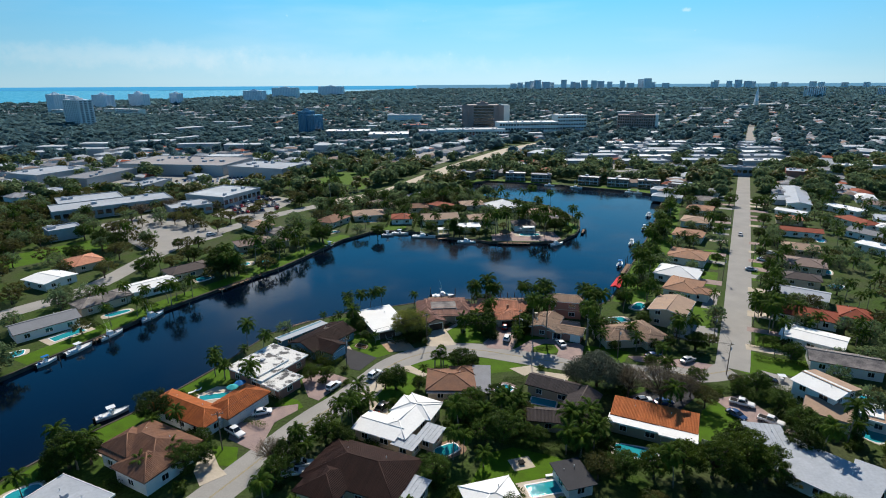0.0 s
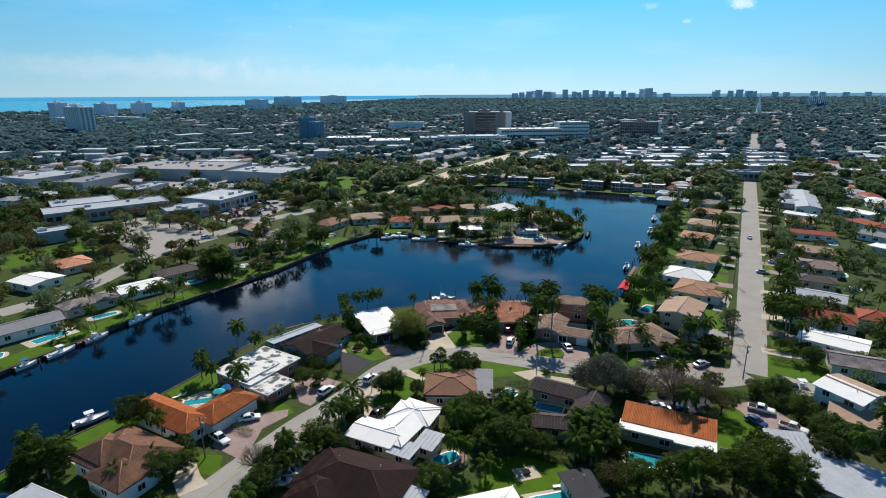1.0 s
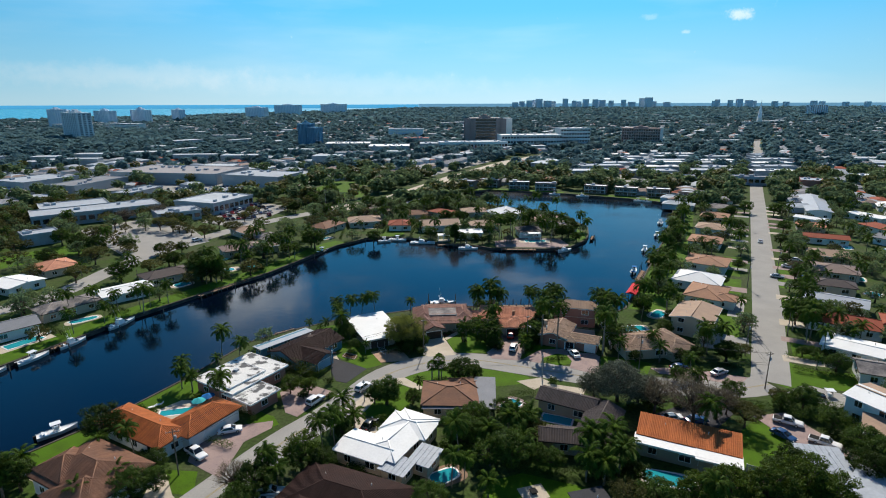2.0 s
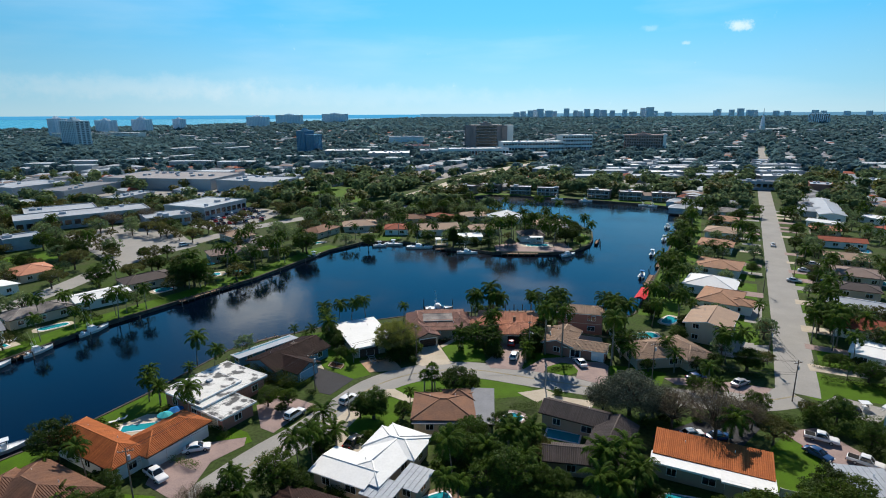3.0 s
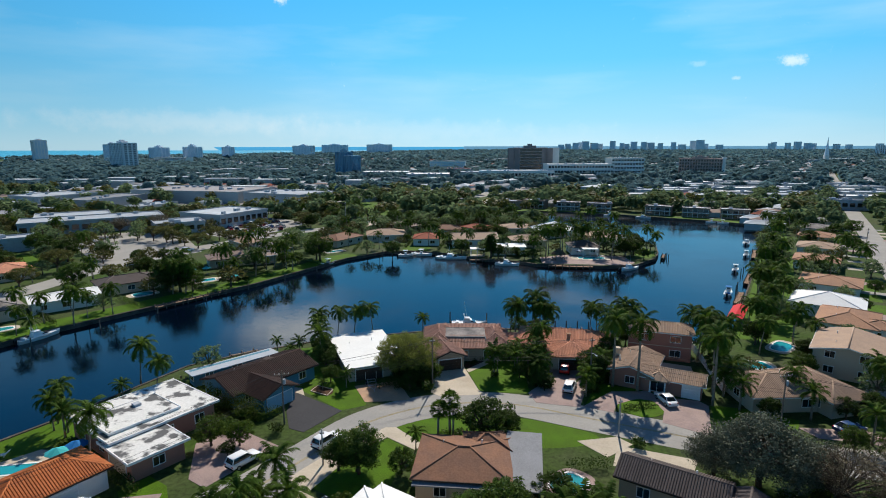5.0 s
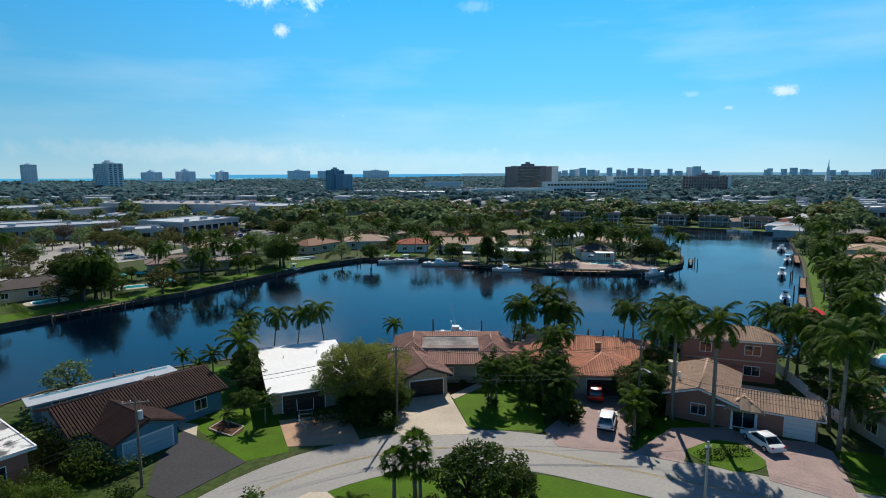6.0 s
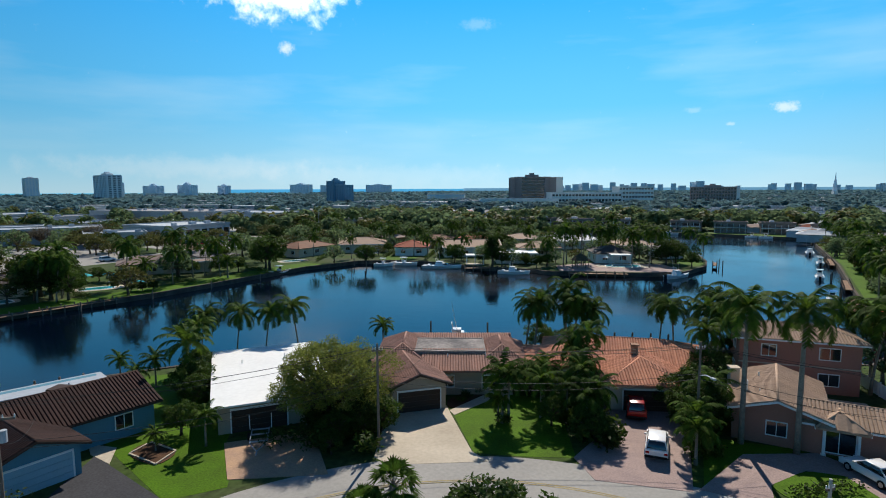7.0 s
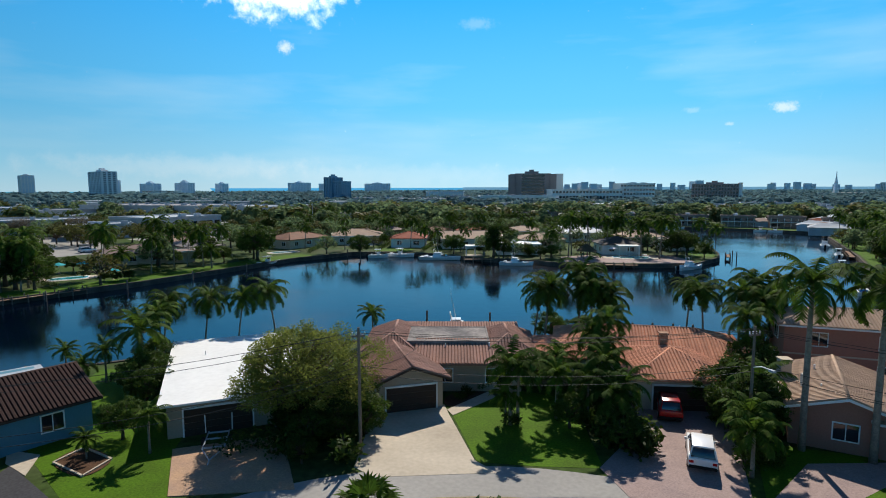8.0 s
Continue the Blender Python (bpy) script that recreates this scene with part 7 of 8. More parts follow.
while made_here < 22:
    x, y = point.uniform(-52, 62), point.uniform(236, 312)
    if inside(x, y, LAGOON) or not open_ground(x, y, 3) or near_line(x, y, FAR_BANK) < 2.2 or (18 < x < 50 and y < 247 and point.random() < 0.6):
        continue
    made_here += 1
    u = point.random()
    if u < 0.34:
        palm(x, y, "coconut", point.uniform(0.85, 1.25))
    elif u < 0.5:
        palm(x, y, "low", point.uniform(0.9, 1.3))
    elif u < 0.8:
        tree(x, y, point.choice(("green", "green", "bright")), point.uniform(0.4, 0.75))
    else:
        shrub(x, y, point.uniform(1.2, 2.4))
for x, y, k in ((-39, 238.6, 0.85), (-12.6, 246.0, 0.8), (2.0, 238.4, 0.75), (12.0, 236.8, 0.5), (56.6, 241.6, 0.6)):
    tree(x, y, "green", k)
shore = random.Random(5)
for (x0, y0), (x1, y1) in zip(NEAR_BANK[14:19], NEAR_BANK[15:20]):
    for _ in range(int(math.hypot(x1 - x0, y1 - y0) / 3.2)):
        u = shore.random()
        x, y = x0 + (x1 - x0) * u + shore.uniform(2.5, 8.5), y0 + (y1 - y0) * u - shore.uniform(0, 3)
        if near_line(x, y, NEAR_BANK) < 1.6 or (55 < x < 69 and 160 < y < 176):
            continue
        v = shore.random()
        if v < 0.5:
            palm(x, y, shore.choice(("coconut", "coconut", "low")), shore.uniform(0.75, 1.1))
        elif v < 0.8:
            tree(x, y, shore.choice(("green", "bright")), shore.uniform(0.35, 0.65))
        else:
            shrub(x, y, shore.uniform(1.0, 2.0))
for x, y, k in ((2.2, 128.2, 1.0), (2.6, 128.0, 0.8), (-4.4, 105.0, 1.3), (-2.6, 105.4, 1.2), (-1.6, 134.2, 0.8), (-2.2, 133.0, 0.7), (-0.4, 135.6, 0.8)):
    shrub(x, y, k)

# shrubs along the house walls and lot lines of the near gardens
beds = random.Random(64)
set_here = 0
for _ in range(4000):
    x, y = beds.uniform(-84, 96), beds.uniform(56, 112)
    if set_here >= 150 or not open_ground(x, y, 4.6) or near_line(x, y, NEAR_BANK) < 1.5 or inside(x, y, LAGOON):
        continue
    for k in range(beds.choice((1, 2, 3))):
        set_here += 1
        shrub(x + beds.uniform(-1.2, 1.2), y + beds.uniform(-1.2, 1.2), beds.uniform(0.7, 1.9))

# ---- cars ----
def car_body(kind):
    """Side profile swept across the car's width, narrower at the roof."""
    if kind == "truck":
        low = [(-2.75, 0.45), (-2.75, 0.95), (-0.9, 0.98), (-0.88, 1.0), (1.05, 1.02), (2.5, 0.95), (2.75, 0.8), (2.75, 0.42)]
        cab = [(-0.95, 1.0), (-0.75, 1.72), (0.45, 1.75), (1.15, 1.05)]
    elif kind == "suv":
        low = [(-2.3, 0.42), (-2.35, 1.0), (-2.25, 1.08), (0.9, 1.06), (2.1, 0.95), (2.35, 0.75), (2.35, 0.4)]
        cab = [(-2.25, 1.06), (-1.95, 1.7), (0.1, 1.74), (1.0, 1.08)]
    else:
        low = [(-2.3, 0.35), (-2.35, 0.85), (-1.6, 0.95), (0.9, 0.92), (2.1, 0.8), (2.35, 0.62), (2.35, 0.32)]
        cab = [(-1.75, 0.93), (-1.05, 1.4), (0.2, 1.43), (1.15, 0.93)]
    return low, cab


def sweep(profile, half, half_top=None, z_top=0.0):
    s = Shape()
    n = len(profile)
    zs = [p[1] for p in profile]
    lo, hi = min(zs), max(zs)
    pts = []
    for side in (-1, 1):
        for x, z in profile:
            w = half if half_top is None else half + (half_top - half) * (z - lo) / (hi - lo)
            pts.append((x, side * w, z))
    s.add(pts, [tuple(range(n)), tuple(range(n, 2 * n))[::-1]] + [(i, n + i, n + (i + 1) % n, (i + 1) % n) for i in range(n)])
    return s


def softened(name, shape, mat, offset):
    """The mesh of a shape with its edges rounded."""
    me = shape.mesh(name, mat)
    bm = bmesh.new()
    bm.from_mesh(me)
    bmesh.ops.recalc_face_normals(bm, faces=bm.faces[:])
    bmesh.ops.bevel(bm, geom=bm.edges[:], offset=offset, segments=2, profile=0.5, affect="EDGES")
    bm.to_mesh(me)
    bm.free()
    me.shade_smooth()
    return me


def make_car(kind, paint, label):
    low, cab = car_body(kind)
    c = thing("car", label, "car")
    body = part("body", softened("body", sweep(low, 0.93, 0.9), paint, 0.07), None, c)
    part("cabin_glass", softened("cabin_glass", sweep(cab, 0.84, 0.66), PANE, 0.05), None, c)
    zt = max(p[1] for p in cab)
    xs = [p[0] for p in cab if p[1] > zt - 0.2]
    part("roof", softened("roof", Shape().box(min(xs) - 0.1, -0.7, zt - 0.06, max(xs) + 0.1, 0.7, zt + 0.06), paint, 0.05), None, c)
    for a, b in ((cab[0], cab[1]), (cab[-1], cab[-2])):
        for sd in (-1, 1):
            part("pillar", Shape().tube([(a[0], sd * 0.83, a[1]), (b[0], sd * 0.66, b[1])], [0.06, 0.05], 5), paint, c)
    for sx in (-1.42, 1.45):
        for sd in (-1, 1):
            w = part("wheel", Shape().tube([(sx, sd * 0.72, 0.34), (sx, sd * 0.96, 0.34)], [0.34, 0.34], 14), RUBBER, c)
            part("rim", Shape().tube([(sx, sd * 0.95, 0.34), (sx, sd * 0.975, 0.34)], [0.21, 0.2], 10), RIM, w)
    for sd in (-1, 1):
        part("tail_lamp", Shape().box(low[0][0] - 0.04, sd * 0.72 - 0.14, 0.7, low[0][0] + 0.1, sd * 0.72 + 0.14, 0.88), LAMP_RED, c)
        part("headlamp", Shape().box(low[-1][0] - 0.08, sd * 0.68 - 0.18, 0.58, low[-1][0] + 0.03, sd * 0.68 + 0.18, 0.72), GEL, c)
        part("door_mirror", Shape().box(0.72, sd * 0.98 - 0.1, 0.98, 0.86, sd * 0.98 + 0.1, 1.12), paint, c)
    part("bumper", Shape().box(low[0][0] - 0.06, -0.86, 0.35, low[0][0] + 0.05, 0.86, 0.55), RUBBER if kind != "sedan" else paint, c)
    if kind == "truck":
        part("cargo_bed", Shape().box(-2.6, -0.75, 0.9, -1.0, 0.75, 1.0), RUBBER, c)
    return c


CARS = {}
PAINTS = {"white": CAR_WHITE, "black": CAR_BLACK, "red": CAR_RED, "blue": CAR_BLUE, "silver": CAR_SILVER}
SEEN = {"sedan": "sedan", "suv": "sport utility car", "truck": "pickup truck"}


def car(x, y, angle, kind="sedan", paint="white", where="parked on a driveway"):
    key = (kind, paint)
    m = pose(x, y, 0.05, 0, 0, angle)
    if key not in CARS:
        CARS[key] = make_car(kind, PAINTS[paint], "%s %s %s" % (paint, SEEN[kind], where))
        CARS[key].matrix_basis = m
    else:
        ob = copy_thing(CARS[key], m)
        ob["label"] = "%s %s %s" % (paint, SEEN[kind], where)


for a in ((-31.1, 95.6, 62, "suv", "white", "parked at the road's edge"), (-45.6, 83.9, 20, "sedan", "white"), (-49.0, 76.2, -35, "truck", "white"), (-31.2, 65.6, 10, "suv", "white"), (-32.4, 63.2, 12, "sedan", "white"),
          (-21.4, 101.6, 62, "suv", "white", "parked on the road's edge"), (-17.7, 86.4, 68, "sedan", "black"), (68.6, 89.2, -30, "truck", "white"), (31.0, 120.4, 105, "sedan", "white"), (15.5, 123.6, 74, "suv", "white"),
          (15.6, 131.8, 80, "suv", "red"), (80.6, 100.2, -20, "sedan", "black"), (90.2, 164.6, -30, "sedan", "silver"), (142.3, 241.6, 63, "sedan", "white", "driving on the straight street"), (71.6, 82.0, -40, "truck", "white"), (65, 84.4, -60, "sedan", "blue"),
          (55.6, 113.2, 20, "sedan", "blue"), (64.2, 110.6, 30, "sedan", "silver"), (45.4, 90.2, 10, "sedan", "white"), (50, 89.4, 10, "sedan", "blue"), (120.4, 187.6, -30, "sedan", "silver"), (128.6, 186, 60, "sedan", "blue"), (131.8, 200.6, -30, "sedan", "white"), (140.6, 210, -30, "sedan", "white"), (88, 172, -28, "sedan", "black"), (-124, 240, 62, "suv", "white", "driving on the west street")):
    car(*a)
pr = random.Random(9)
for row in range(5):
    for k in range(11):
        if pr.random() < 0.8:
            u, v = k * 2.9, row * 9.5
            x, y = turned(u, v, -131 + row * 0.5, 286, 62 - 28)
            if inside(x, y, [(-142, 283), (-132, 346), (-104, 328), (-113, 268)]):
                car(x, y, 124, pr.choice(("sedan", "suv")), pr.choice(("white", "silver", "black", "white", "blue", "red")), "parked in the lot")


# ---- boats ----
def boat(x, y, angle, length, label, top="console", canvas=None):
    b = thing("boat", label, "boat", pose(x, y, -1.05, 0, 0, angle))
    l, w = length / 2, length * 0.15
    hull = Shape()
    rings = []
    for t, k, zk in ((-1, 0.92, 0), (-0.5, 1.0, 0), (0.1, 1.0, 0.02), (0.55, 0.72, 0.12), (0.85, 0.34, 0.25), (1.0, 0.03, 0.36)):
        rings.append([(t * l, -w * k, 0.85 + zk), (t * l * (0.97 if t > 0.5 else 1), -w * k * 0.7, 0.05 + zk * 0.8), (t * l * (0.95 if t > 0.5 else 1), 0, -0.2 + zk * 0.8), (t * l * (0.97 if t > 0.5 else 1), w * k * 0.7, 0.05 + zk * 0.8), (t * l, w * k, 0.85 + zk)])
    pts = [p for r in rings for p in r]
    hull.add(pts, [(i * 5 + j, i * 5 + j + 1, i * 5 + j + 6, i * 5 + j + 5) for i in range(5) for j in range(4)] + [(4, 3, 2, 1, 0)])
    part("hull", hull, GEL, b, smooth=False)
    deck = Shape()
    deck.add([p for r in rings for p in (r[0], r[4])], [(i * 2, i * 2 + 2, i * 2 + 3, i * 2 + 1) for i in range(5)])
    dk = Shape()
    dk.add([(px, py * 0.95, pz - 0.06) for px, py, pz in deck.v], deck.f)
    part("deck", dk, GEL, b)
    rail = Shape()
    for sd in (0, 4):
        rail.tube([Vector(rings[i][sd]) + Vector((0, 0, 0.03)) for i in range(6)], [0.05] * 6, 5)
    part("gunwale", rail, TRIM, b)
    if top == "cabin":
        cab = sweep([(-l * 0.35, 0.8), (-l * 0.3, 1.75), (l * 0.12, 1.7), (l * 0.42, 1.02)], w * 0.78, w * 0.55)
        part("cabin", cab, GEL, b)
        part("windscreen", sweep([(l * 0.1, 1.2), (l * 0.1, 1.62), (l * 0.16, 1.62), (l * 0.36, 1.2)], w * 0.72, w * 0.56), PANE, b)
        part("flybridge", Shape().box(-l * 0.28, -w * 0.55, 1.75, l * 0.05, w * 0.55, 2.15), GEL, b)
        for sd in (-1, 1):
            part("outrigger", Shape().tube([(-l * 0.1, sd * w * 0.6, 1.7), (-l * 0.3, sd * w * 1.1, 6.2)], [0.035, 0.012], 5), TRIM, b)
        part("radar_arch", Shape().tube([(-l * 0.25, -w * 0.55, 2.1), (-l * 0.3, -w * 0.5, 3.0), (-l * 0.3, w * 0.5, 3.0), (-l * 0.25, w * 0.55, 2.1)], [0.06] * 4, 5), TRIM, b)
    else:
        part("console", Shape().box(-0.5, -0.45, 0.8, 0.35, 0.45, 1.7), GEL, b)
        part("windscreen", Shape().box(0.3, -0.42, 1.7, 0.38, 0.42, 2.1), PANE, b)
        for px in (-0.7, 0.5):
            for sd in (-1, 1):
                part("post", Shape().cyl(px, sd * 0.55, 0.8, 2.5, 0.035, 0.035, 6), TRIM, b)
        part("hardtop", Shape().box(-1.1, -w * 0.75, 2.5, 0.8, w * 0.75, 2.58), canvas or GEL, b)
    part("seat", Shape().box(-l * 0.75, -w * 0.6, 0.8, -l * 0.6, w * 0.6, 1.2), canvas or GEL, b)
    part("motor", Shape().box(-l - 0.5, -0.28, 0.1, -l + 0.02, 0.28, 1.15), RUBBER, b)


for a in ((-81.5, 84.2, 44, 7.2, "white open motorboat moored off the near bank"), (-111.2, 117.0, 66, 8, "white motorboat moored along the far canal bank"), (-107.2, 126.6, 66, 7.5, "white cabin cruiser at the far canal bank", "cabin"), (-101.8, 140.8, 68, 9, "long white cabin cruiser at the far canal bank", "cabin"), (-115.2, 109.0, 64, 5.5, "small boat with a blue canvas top", "console", CANVAS_BLUE),
          (-4.4, 160.2, 4, 8.5, "white cabin cruiser behind a waterside house", "cabin"), (-28.6, 246.4, -12, 9, "white motorboat beside the green lawn"), (-16, 240.6, -6, 12, "large white cabin cruiser at the peninsula", "cabin"), (5.4, 230.8, -10, 9, "white motorboat moored at the peninsula", "cabin"), (-60.2, 224.4, 60, 8, "white open boat by the seawall"), (48.4, 227.4, 30, 8, "white cabin boat off the pool terrace", "cabin"),
          (70.0, 196.8, 64, 7, "boat under a blue canvas cover", "console", CANVAS_BLUE), (84.6, 229, 64, 7, "small white boat on a lift", "console"), (99.6, 257, 64, 7, "white boat beside a lagoon dock", "console"), (112, 287, 64, 9, "white cabin boat by the far bank", "cabin"), (121, 355, -30, 6, "small white boat at the apartment bank"), (126, 352, -30, 6, "small white boat at the apartment lawn"), (88, 373, -28, 9, "white cabin boat at the far bank", "cabin"), (70, 381, -20, 8, "white boat at the far bank", "cabin"), (-34.6, 243.6, 10, 6, "small tender off the peninsula")):
    boat(*a)
boat(84.6, 100.8, -8, 7, "white motorboat on a trailer upon a lawn")

# red canopy over the lift
cn = thing("boat_canopy", "bright red canvas canopy over a boat lift", "canopy", pose(61.0, 167.8, 0, 0, 0, 62))
part("cover", Shape().add([(-6, -1.7, 2.2), (6, -1.7, 2.2), (6, 1.7, 2.2), (-6, 1.7, 2.2), (-6, 0, 2.9), (6, 0, 2.9)], [(0, 1, 5, 4), (2, 3, 4, 5), (1, 2, 5), (3, 0, 4)]), CANVAS_RED, cn)
for px in (-5.8, 0.0, 5.8):
    for py in (-1.6, 1.6):
        part("post", Shape().cyl(px, py, -3, 2.25, 0.1, 0.1, 8), POLE_WOOD, cn)


# ---- poles and wires ----
def pole(x, y, h=9.4, lamp=False, mat=POLE_WOOD, can=True, arm_reach=1.1):
    p = thing("utility_pole", "weathered wooden utility pole with crossarm and wires", "utility pole", pose(x, y, 0, 0, 0, 20))
    part("post", Shape().cyl(0, 0, -0.2, h, 0.14, 0.09, 10), mat, p)
    wide = arm_reach if h > 7 else 0.3
    arm = part("crossarm", Shape().box(-wide, -0.06, h - 0.7, wide, 0.06, h - 0.56), POLE_WOOD, p)
    for k in (-0.95 * wide, -0.35 * wide, 0.35 * wide, 0.95 * wide):
        part("insulator", Shape().cyl(k, 0, h - 0.56, h - 0.36, 0.05, 0.04, 6), TRIM, arm)
    if can:
        part("transformer", Shape().cyl(0.32, 0.05, h - 2.2, h - 1.4, 0.22, 0.22, 10), METAL_ROOF, p)
    if lamp:
        a = part("lamp_arm", Shape().tube([(0, 0, h - 3), (0, -0.8, h - 2.7), (0, -1.5, h - 2.7)], [0.04] * 3, 5), TRIM, p)
        part("lamp_head", Shape().box(-0.12, -1.9, h - 2.8, 0.12, -1.45, h - 2.66), METAL_ROOF, a)


def wire(a, b, za, zb, sag=0.8):
    s = Shape()
    n = 8
    s.tube([(a[0] + (b[0] - a[0]) * i / n, a[1] + (b[1] - a[1]) * i / n, za + (zb - za) * i / n - sag * 4 * (i / n) * (1 - i / n)) for i in range(n + 1)], [0.018] * (n + 1), 4)
    solid("power_line", s, WIRE, "thin black power line between poles", "cable")


POLES = [(-49.6, 70.6), (-20.3, 96.4), (-29.8, 106.6), (-8.6, 121.8), (19.2, 124.9), (16.6, 118.6), (20.9, 108.4), (45.4, 112.4), (71.6, 103.6), (75.8, 121.3), (103.6, 176), (124.4, 194.6), (150, 268), (-79.5, 316)]
for i, (x, y) in enumerate(POLES):
    if i == 5:
        continue
    pole(x, y, {13: 13.0, 6: 6.0, 2: 8.8, 1: 5.3}.get(i, 9.4), i == 4, CONCRETE_POLE if i in (1, 6, 13) else POLE_WOOD, i not in (1, 3, 4, 5, 6, 13), 0.45 if i in (3, 4) else 1.1)
for a, b in ((2, 3), (3, 4), (0, 2), (4, 7), (7, 8), (8, 9)):
    for k, (dx, z) in enumerate(((-0.5, 9.0), (0.0, 9.2), (0.5, 9.0), (0.1, 6.6), (-0.1, 6.1))):
        wire((POLES[a][0] + dx, POLES[a][1]), (POLES[b][0] + dx, POLES[b][1]), z, z, 0.5 + 0.12 * k)
wire(POLES[4], (34, 123), 6.6, 4.0)
wire(POLES[4], (17, 138), 6.6, 4.0)
wire(POLES[3], (-6, 138), 6.6, 4.2)
wire(POLES[2], (-36, 116), 6.6, 4.0)
wire((POLES[2][0], POLES[2][1]), (-46, 100), 7.5, 4.0)


# ---- small garden things ----
def fence(x0, y0, x1, y1, height=1.6, label="white garden fence of upright boards"):
    f = thing("fence", label, "fence", pose(x0, y0, 0, 0, 0, math.degrees(math.atan2(y1 - y0, x1 - x0))))
    l = math.hypot(x1 - x0, y1 - y0)
    n = int(l / 0.3)
    for i in range(n):
        part("board", Shape().box(i * 0.3, -0.02, 0.05, i * 0.3 + 0.27, 0.02, height), TRIM, f)
    for i in range(int(l / 2.4) + 1):
        part("post", Shape().box(i * 2.4 - 0.06, -0.07, 0, i * 2.4 + 0.06, 0.07, height + 0.12), TRIM, f)


fence(41.9, 124.6, 43.6, 147.6, 1.5)
fence(52.4, 73.6, 57, 71.6, 1.6)


def umbrella(x, y, mat, label):
    u = thing("patio_umbrella", label, "umbrella", pose(x, y, 0, 0, 0, 15))
    part("pole", Shape().cyl(0, 0, 0, 2.5, 0.035, 0.035, 6), TRIM, u)
    part("base", Shape().cyl(0, 0, 0, 0.1, 0.3, 0.25, 10), CONCRETE, u)
    can = Shape()
    n = 8
    can.add([(0, 0, 2.6)] + [(1.5 * math.cos(2 * math.pi * i / n), 1.5 * math.sin(2 * math.pi * i / n), 2.0) for i in range(n)], [(0, 1 + i, 1 + (i + 1) % n) for i in range(n)])
    can.add([(0, 0, 2.52)] + [(1.48 * math.cos(2 * math.pi * i / n), 1.48 * math.sin(2 * math.pi * i / n), 1.95) for i in range(n)], [(0, 1 + (i + 1) % n, 1 + i) for i in range(n)])
    part("canopy", can, mat, u)


def lounger(x, y, angle):
    l = thing("sun_lounger", "white reclining sun lounger by a pool", "lounger", pose(x, y, 0.05, 0, 0, angle))
    part("seat", Shape().box(-0.9, -0.32, 0.3, 0.4, 0.32, 0.38), TRIM, l)
    part("backrest", Shape().add([(0.4, -0.32, 0.3), (0.4, 0.32, 0.3), (1.0, 0.32, 0.75), (1.0, -0.32, 0.75), (0.4, -0.32, 0.38), (0.4, 0.32, 0.38), (0.97, 0.32, 0.82), (0.97, -0.32, 0.82)], [(0, 1, 2, 3), (4, 7, 6, 5), (0, 4, 5, 1), (2, 6, 7, 3), (1, 5, 6, 2), (0, 3, 7, 4)]), TRIM, l)
    for px in (-0.8, 0.3):
        for py in (-0.26, 0.26):
            part("leg", Shape().box(px - 0.03, py - 0.03, 0, px + 0.03, py + 0.03, 0.3), TRIM, l)


umbrella(-54.6, 94.6, CANVAS_BLUE, "bright blue patio umbrella by a pool")
umbrella(-55.8, 92.6, CANVAS_TEAL, "pale teal patio umbrella by a pool")
umbrella(-80.4, 192.6, CANVAS_TEAL, "teal patio umbrella on a canal lawn")
umbrella(-98.8, 199.6, CANVAS_TEAL, "teal patio umbrella behind a canal pool")
umbrella(-95.2, 202.6, CANVAS_TEAL, "teal patio umbrella behind a canal pool")
umbrella(33.2, 247, TRIM, "white patio umbrella on the pool terrace")
umbrella(9.0, 245, CANVAS_TEAL, "pale teal umbrella on a dock terrace")
for a in ((-66.2, 92.6, 30), (-65.2, 93.6, 30), (-76, 70.6, 60), (-77, 68.8, 60), (-117.6, 131.4, 60), (18.6, 63.4, 10), (33, 239, 0), (41.6, 246.4, 180), (35, 246.6, 180)):
    lounger(*a)
# checkerboard terrace with a fire table
tb = sheet("terrace", rect(13.4, 67.2, 4.6, 3.6, 18), CONCRETE, "pale square garden terrace with a fire table", "terrace", 0.05, rounded=False)
ft = thing("fire_table", "dark square garden fire table", "table", pose(13.4, 67.2, 0.05, 0, 0, 18))
part("top", Shape().box(-0.6, -0.6, 0.4, 0.6, 0.6, 0.5), RUBBER, ft)
part("base", Shape().box(-0.45, -0.45, 0, 0.45, 0.45, 0.4), GARAGE_DARK, ft)
# pergola on the terrace of the point
pg = thing("tiki_hut", "thatched round hut on the waterside terrace", "hut", pose(24.6, 238.6, 0, 0, 0, 0))
part("thatch", Shape().tube([(0, 0, 2.2), (0, 0, 4.2)], [3.0, 0.2], 12), material("dry_thatch", (0.14, 0.1, 0.06), 0.95, vary=0.3, scale=1, fine=8, bump=0.5), pg)
for k in range(6):
    part("post", Shape().cyl(2.3 * math.cos(k * 1.047), 2.3 * math.sin(k * 1.047), 0, 2.5, 0.1, 0.09, 6), WOOD, pg)
sheet("terrace", [(18, 231), (48, 230.4), (52, 235), (50, 247), (30, 249), (18, 242)], PAVER, "pale pink waterside pool terrace", "terrace", 0.03, rounded=False)
sheet("terrace", [(-66.5, 89.5), (-61.4, 96), (-53.2, 96), (-55.6, 89.6), (-63, 87)], CONCRETE, "sandy paved pool terrace", "terrace", 0.03, rounded=False)


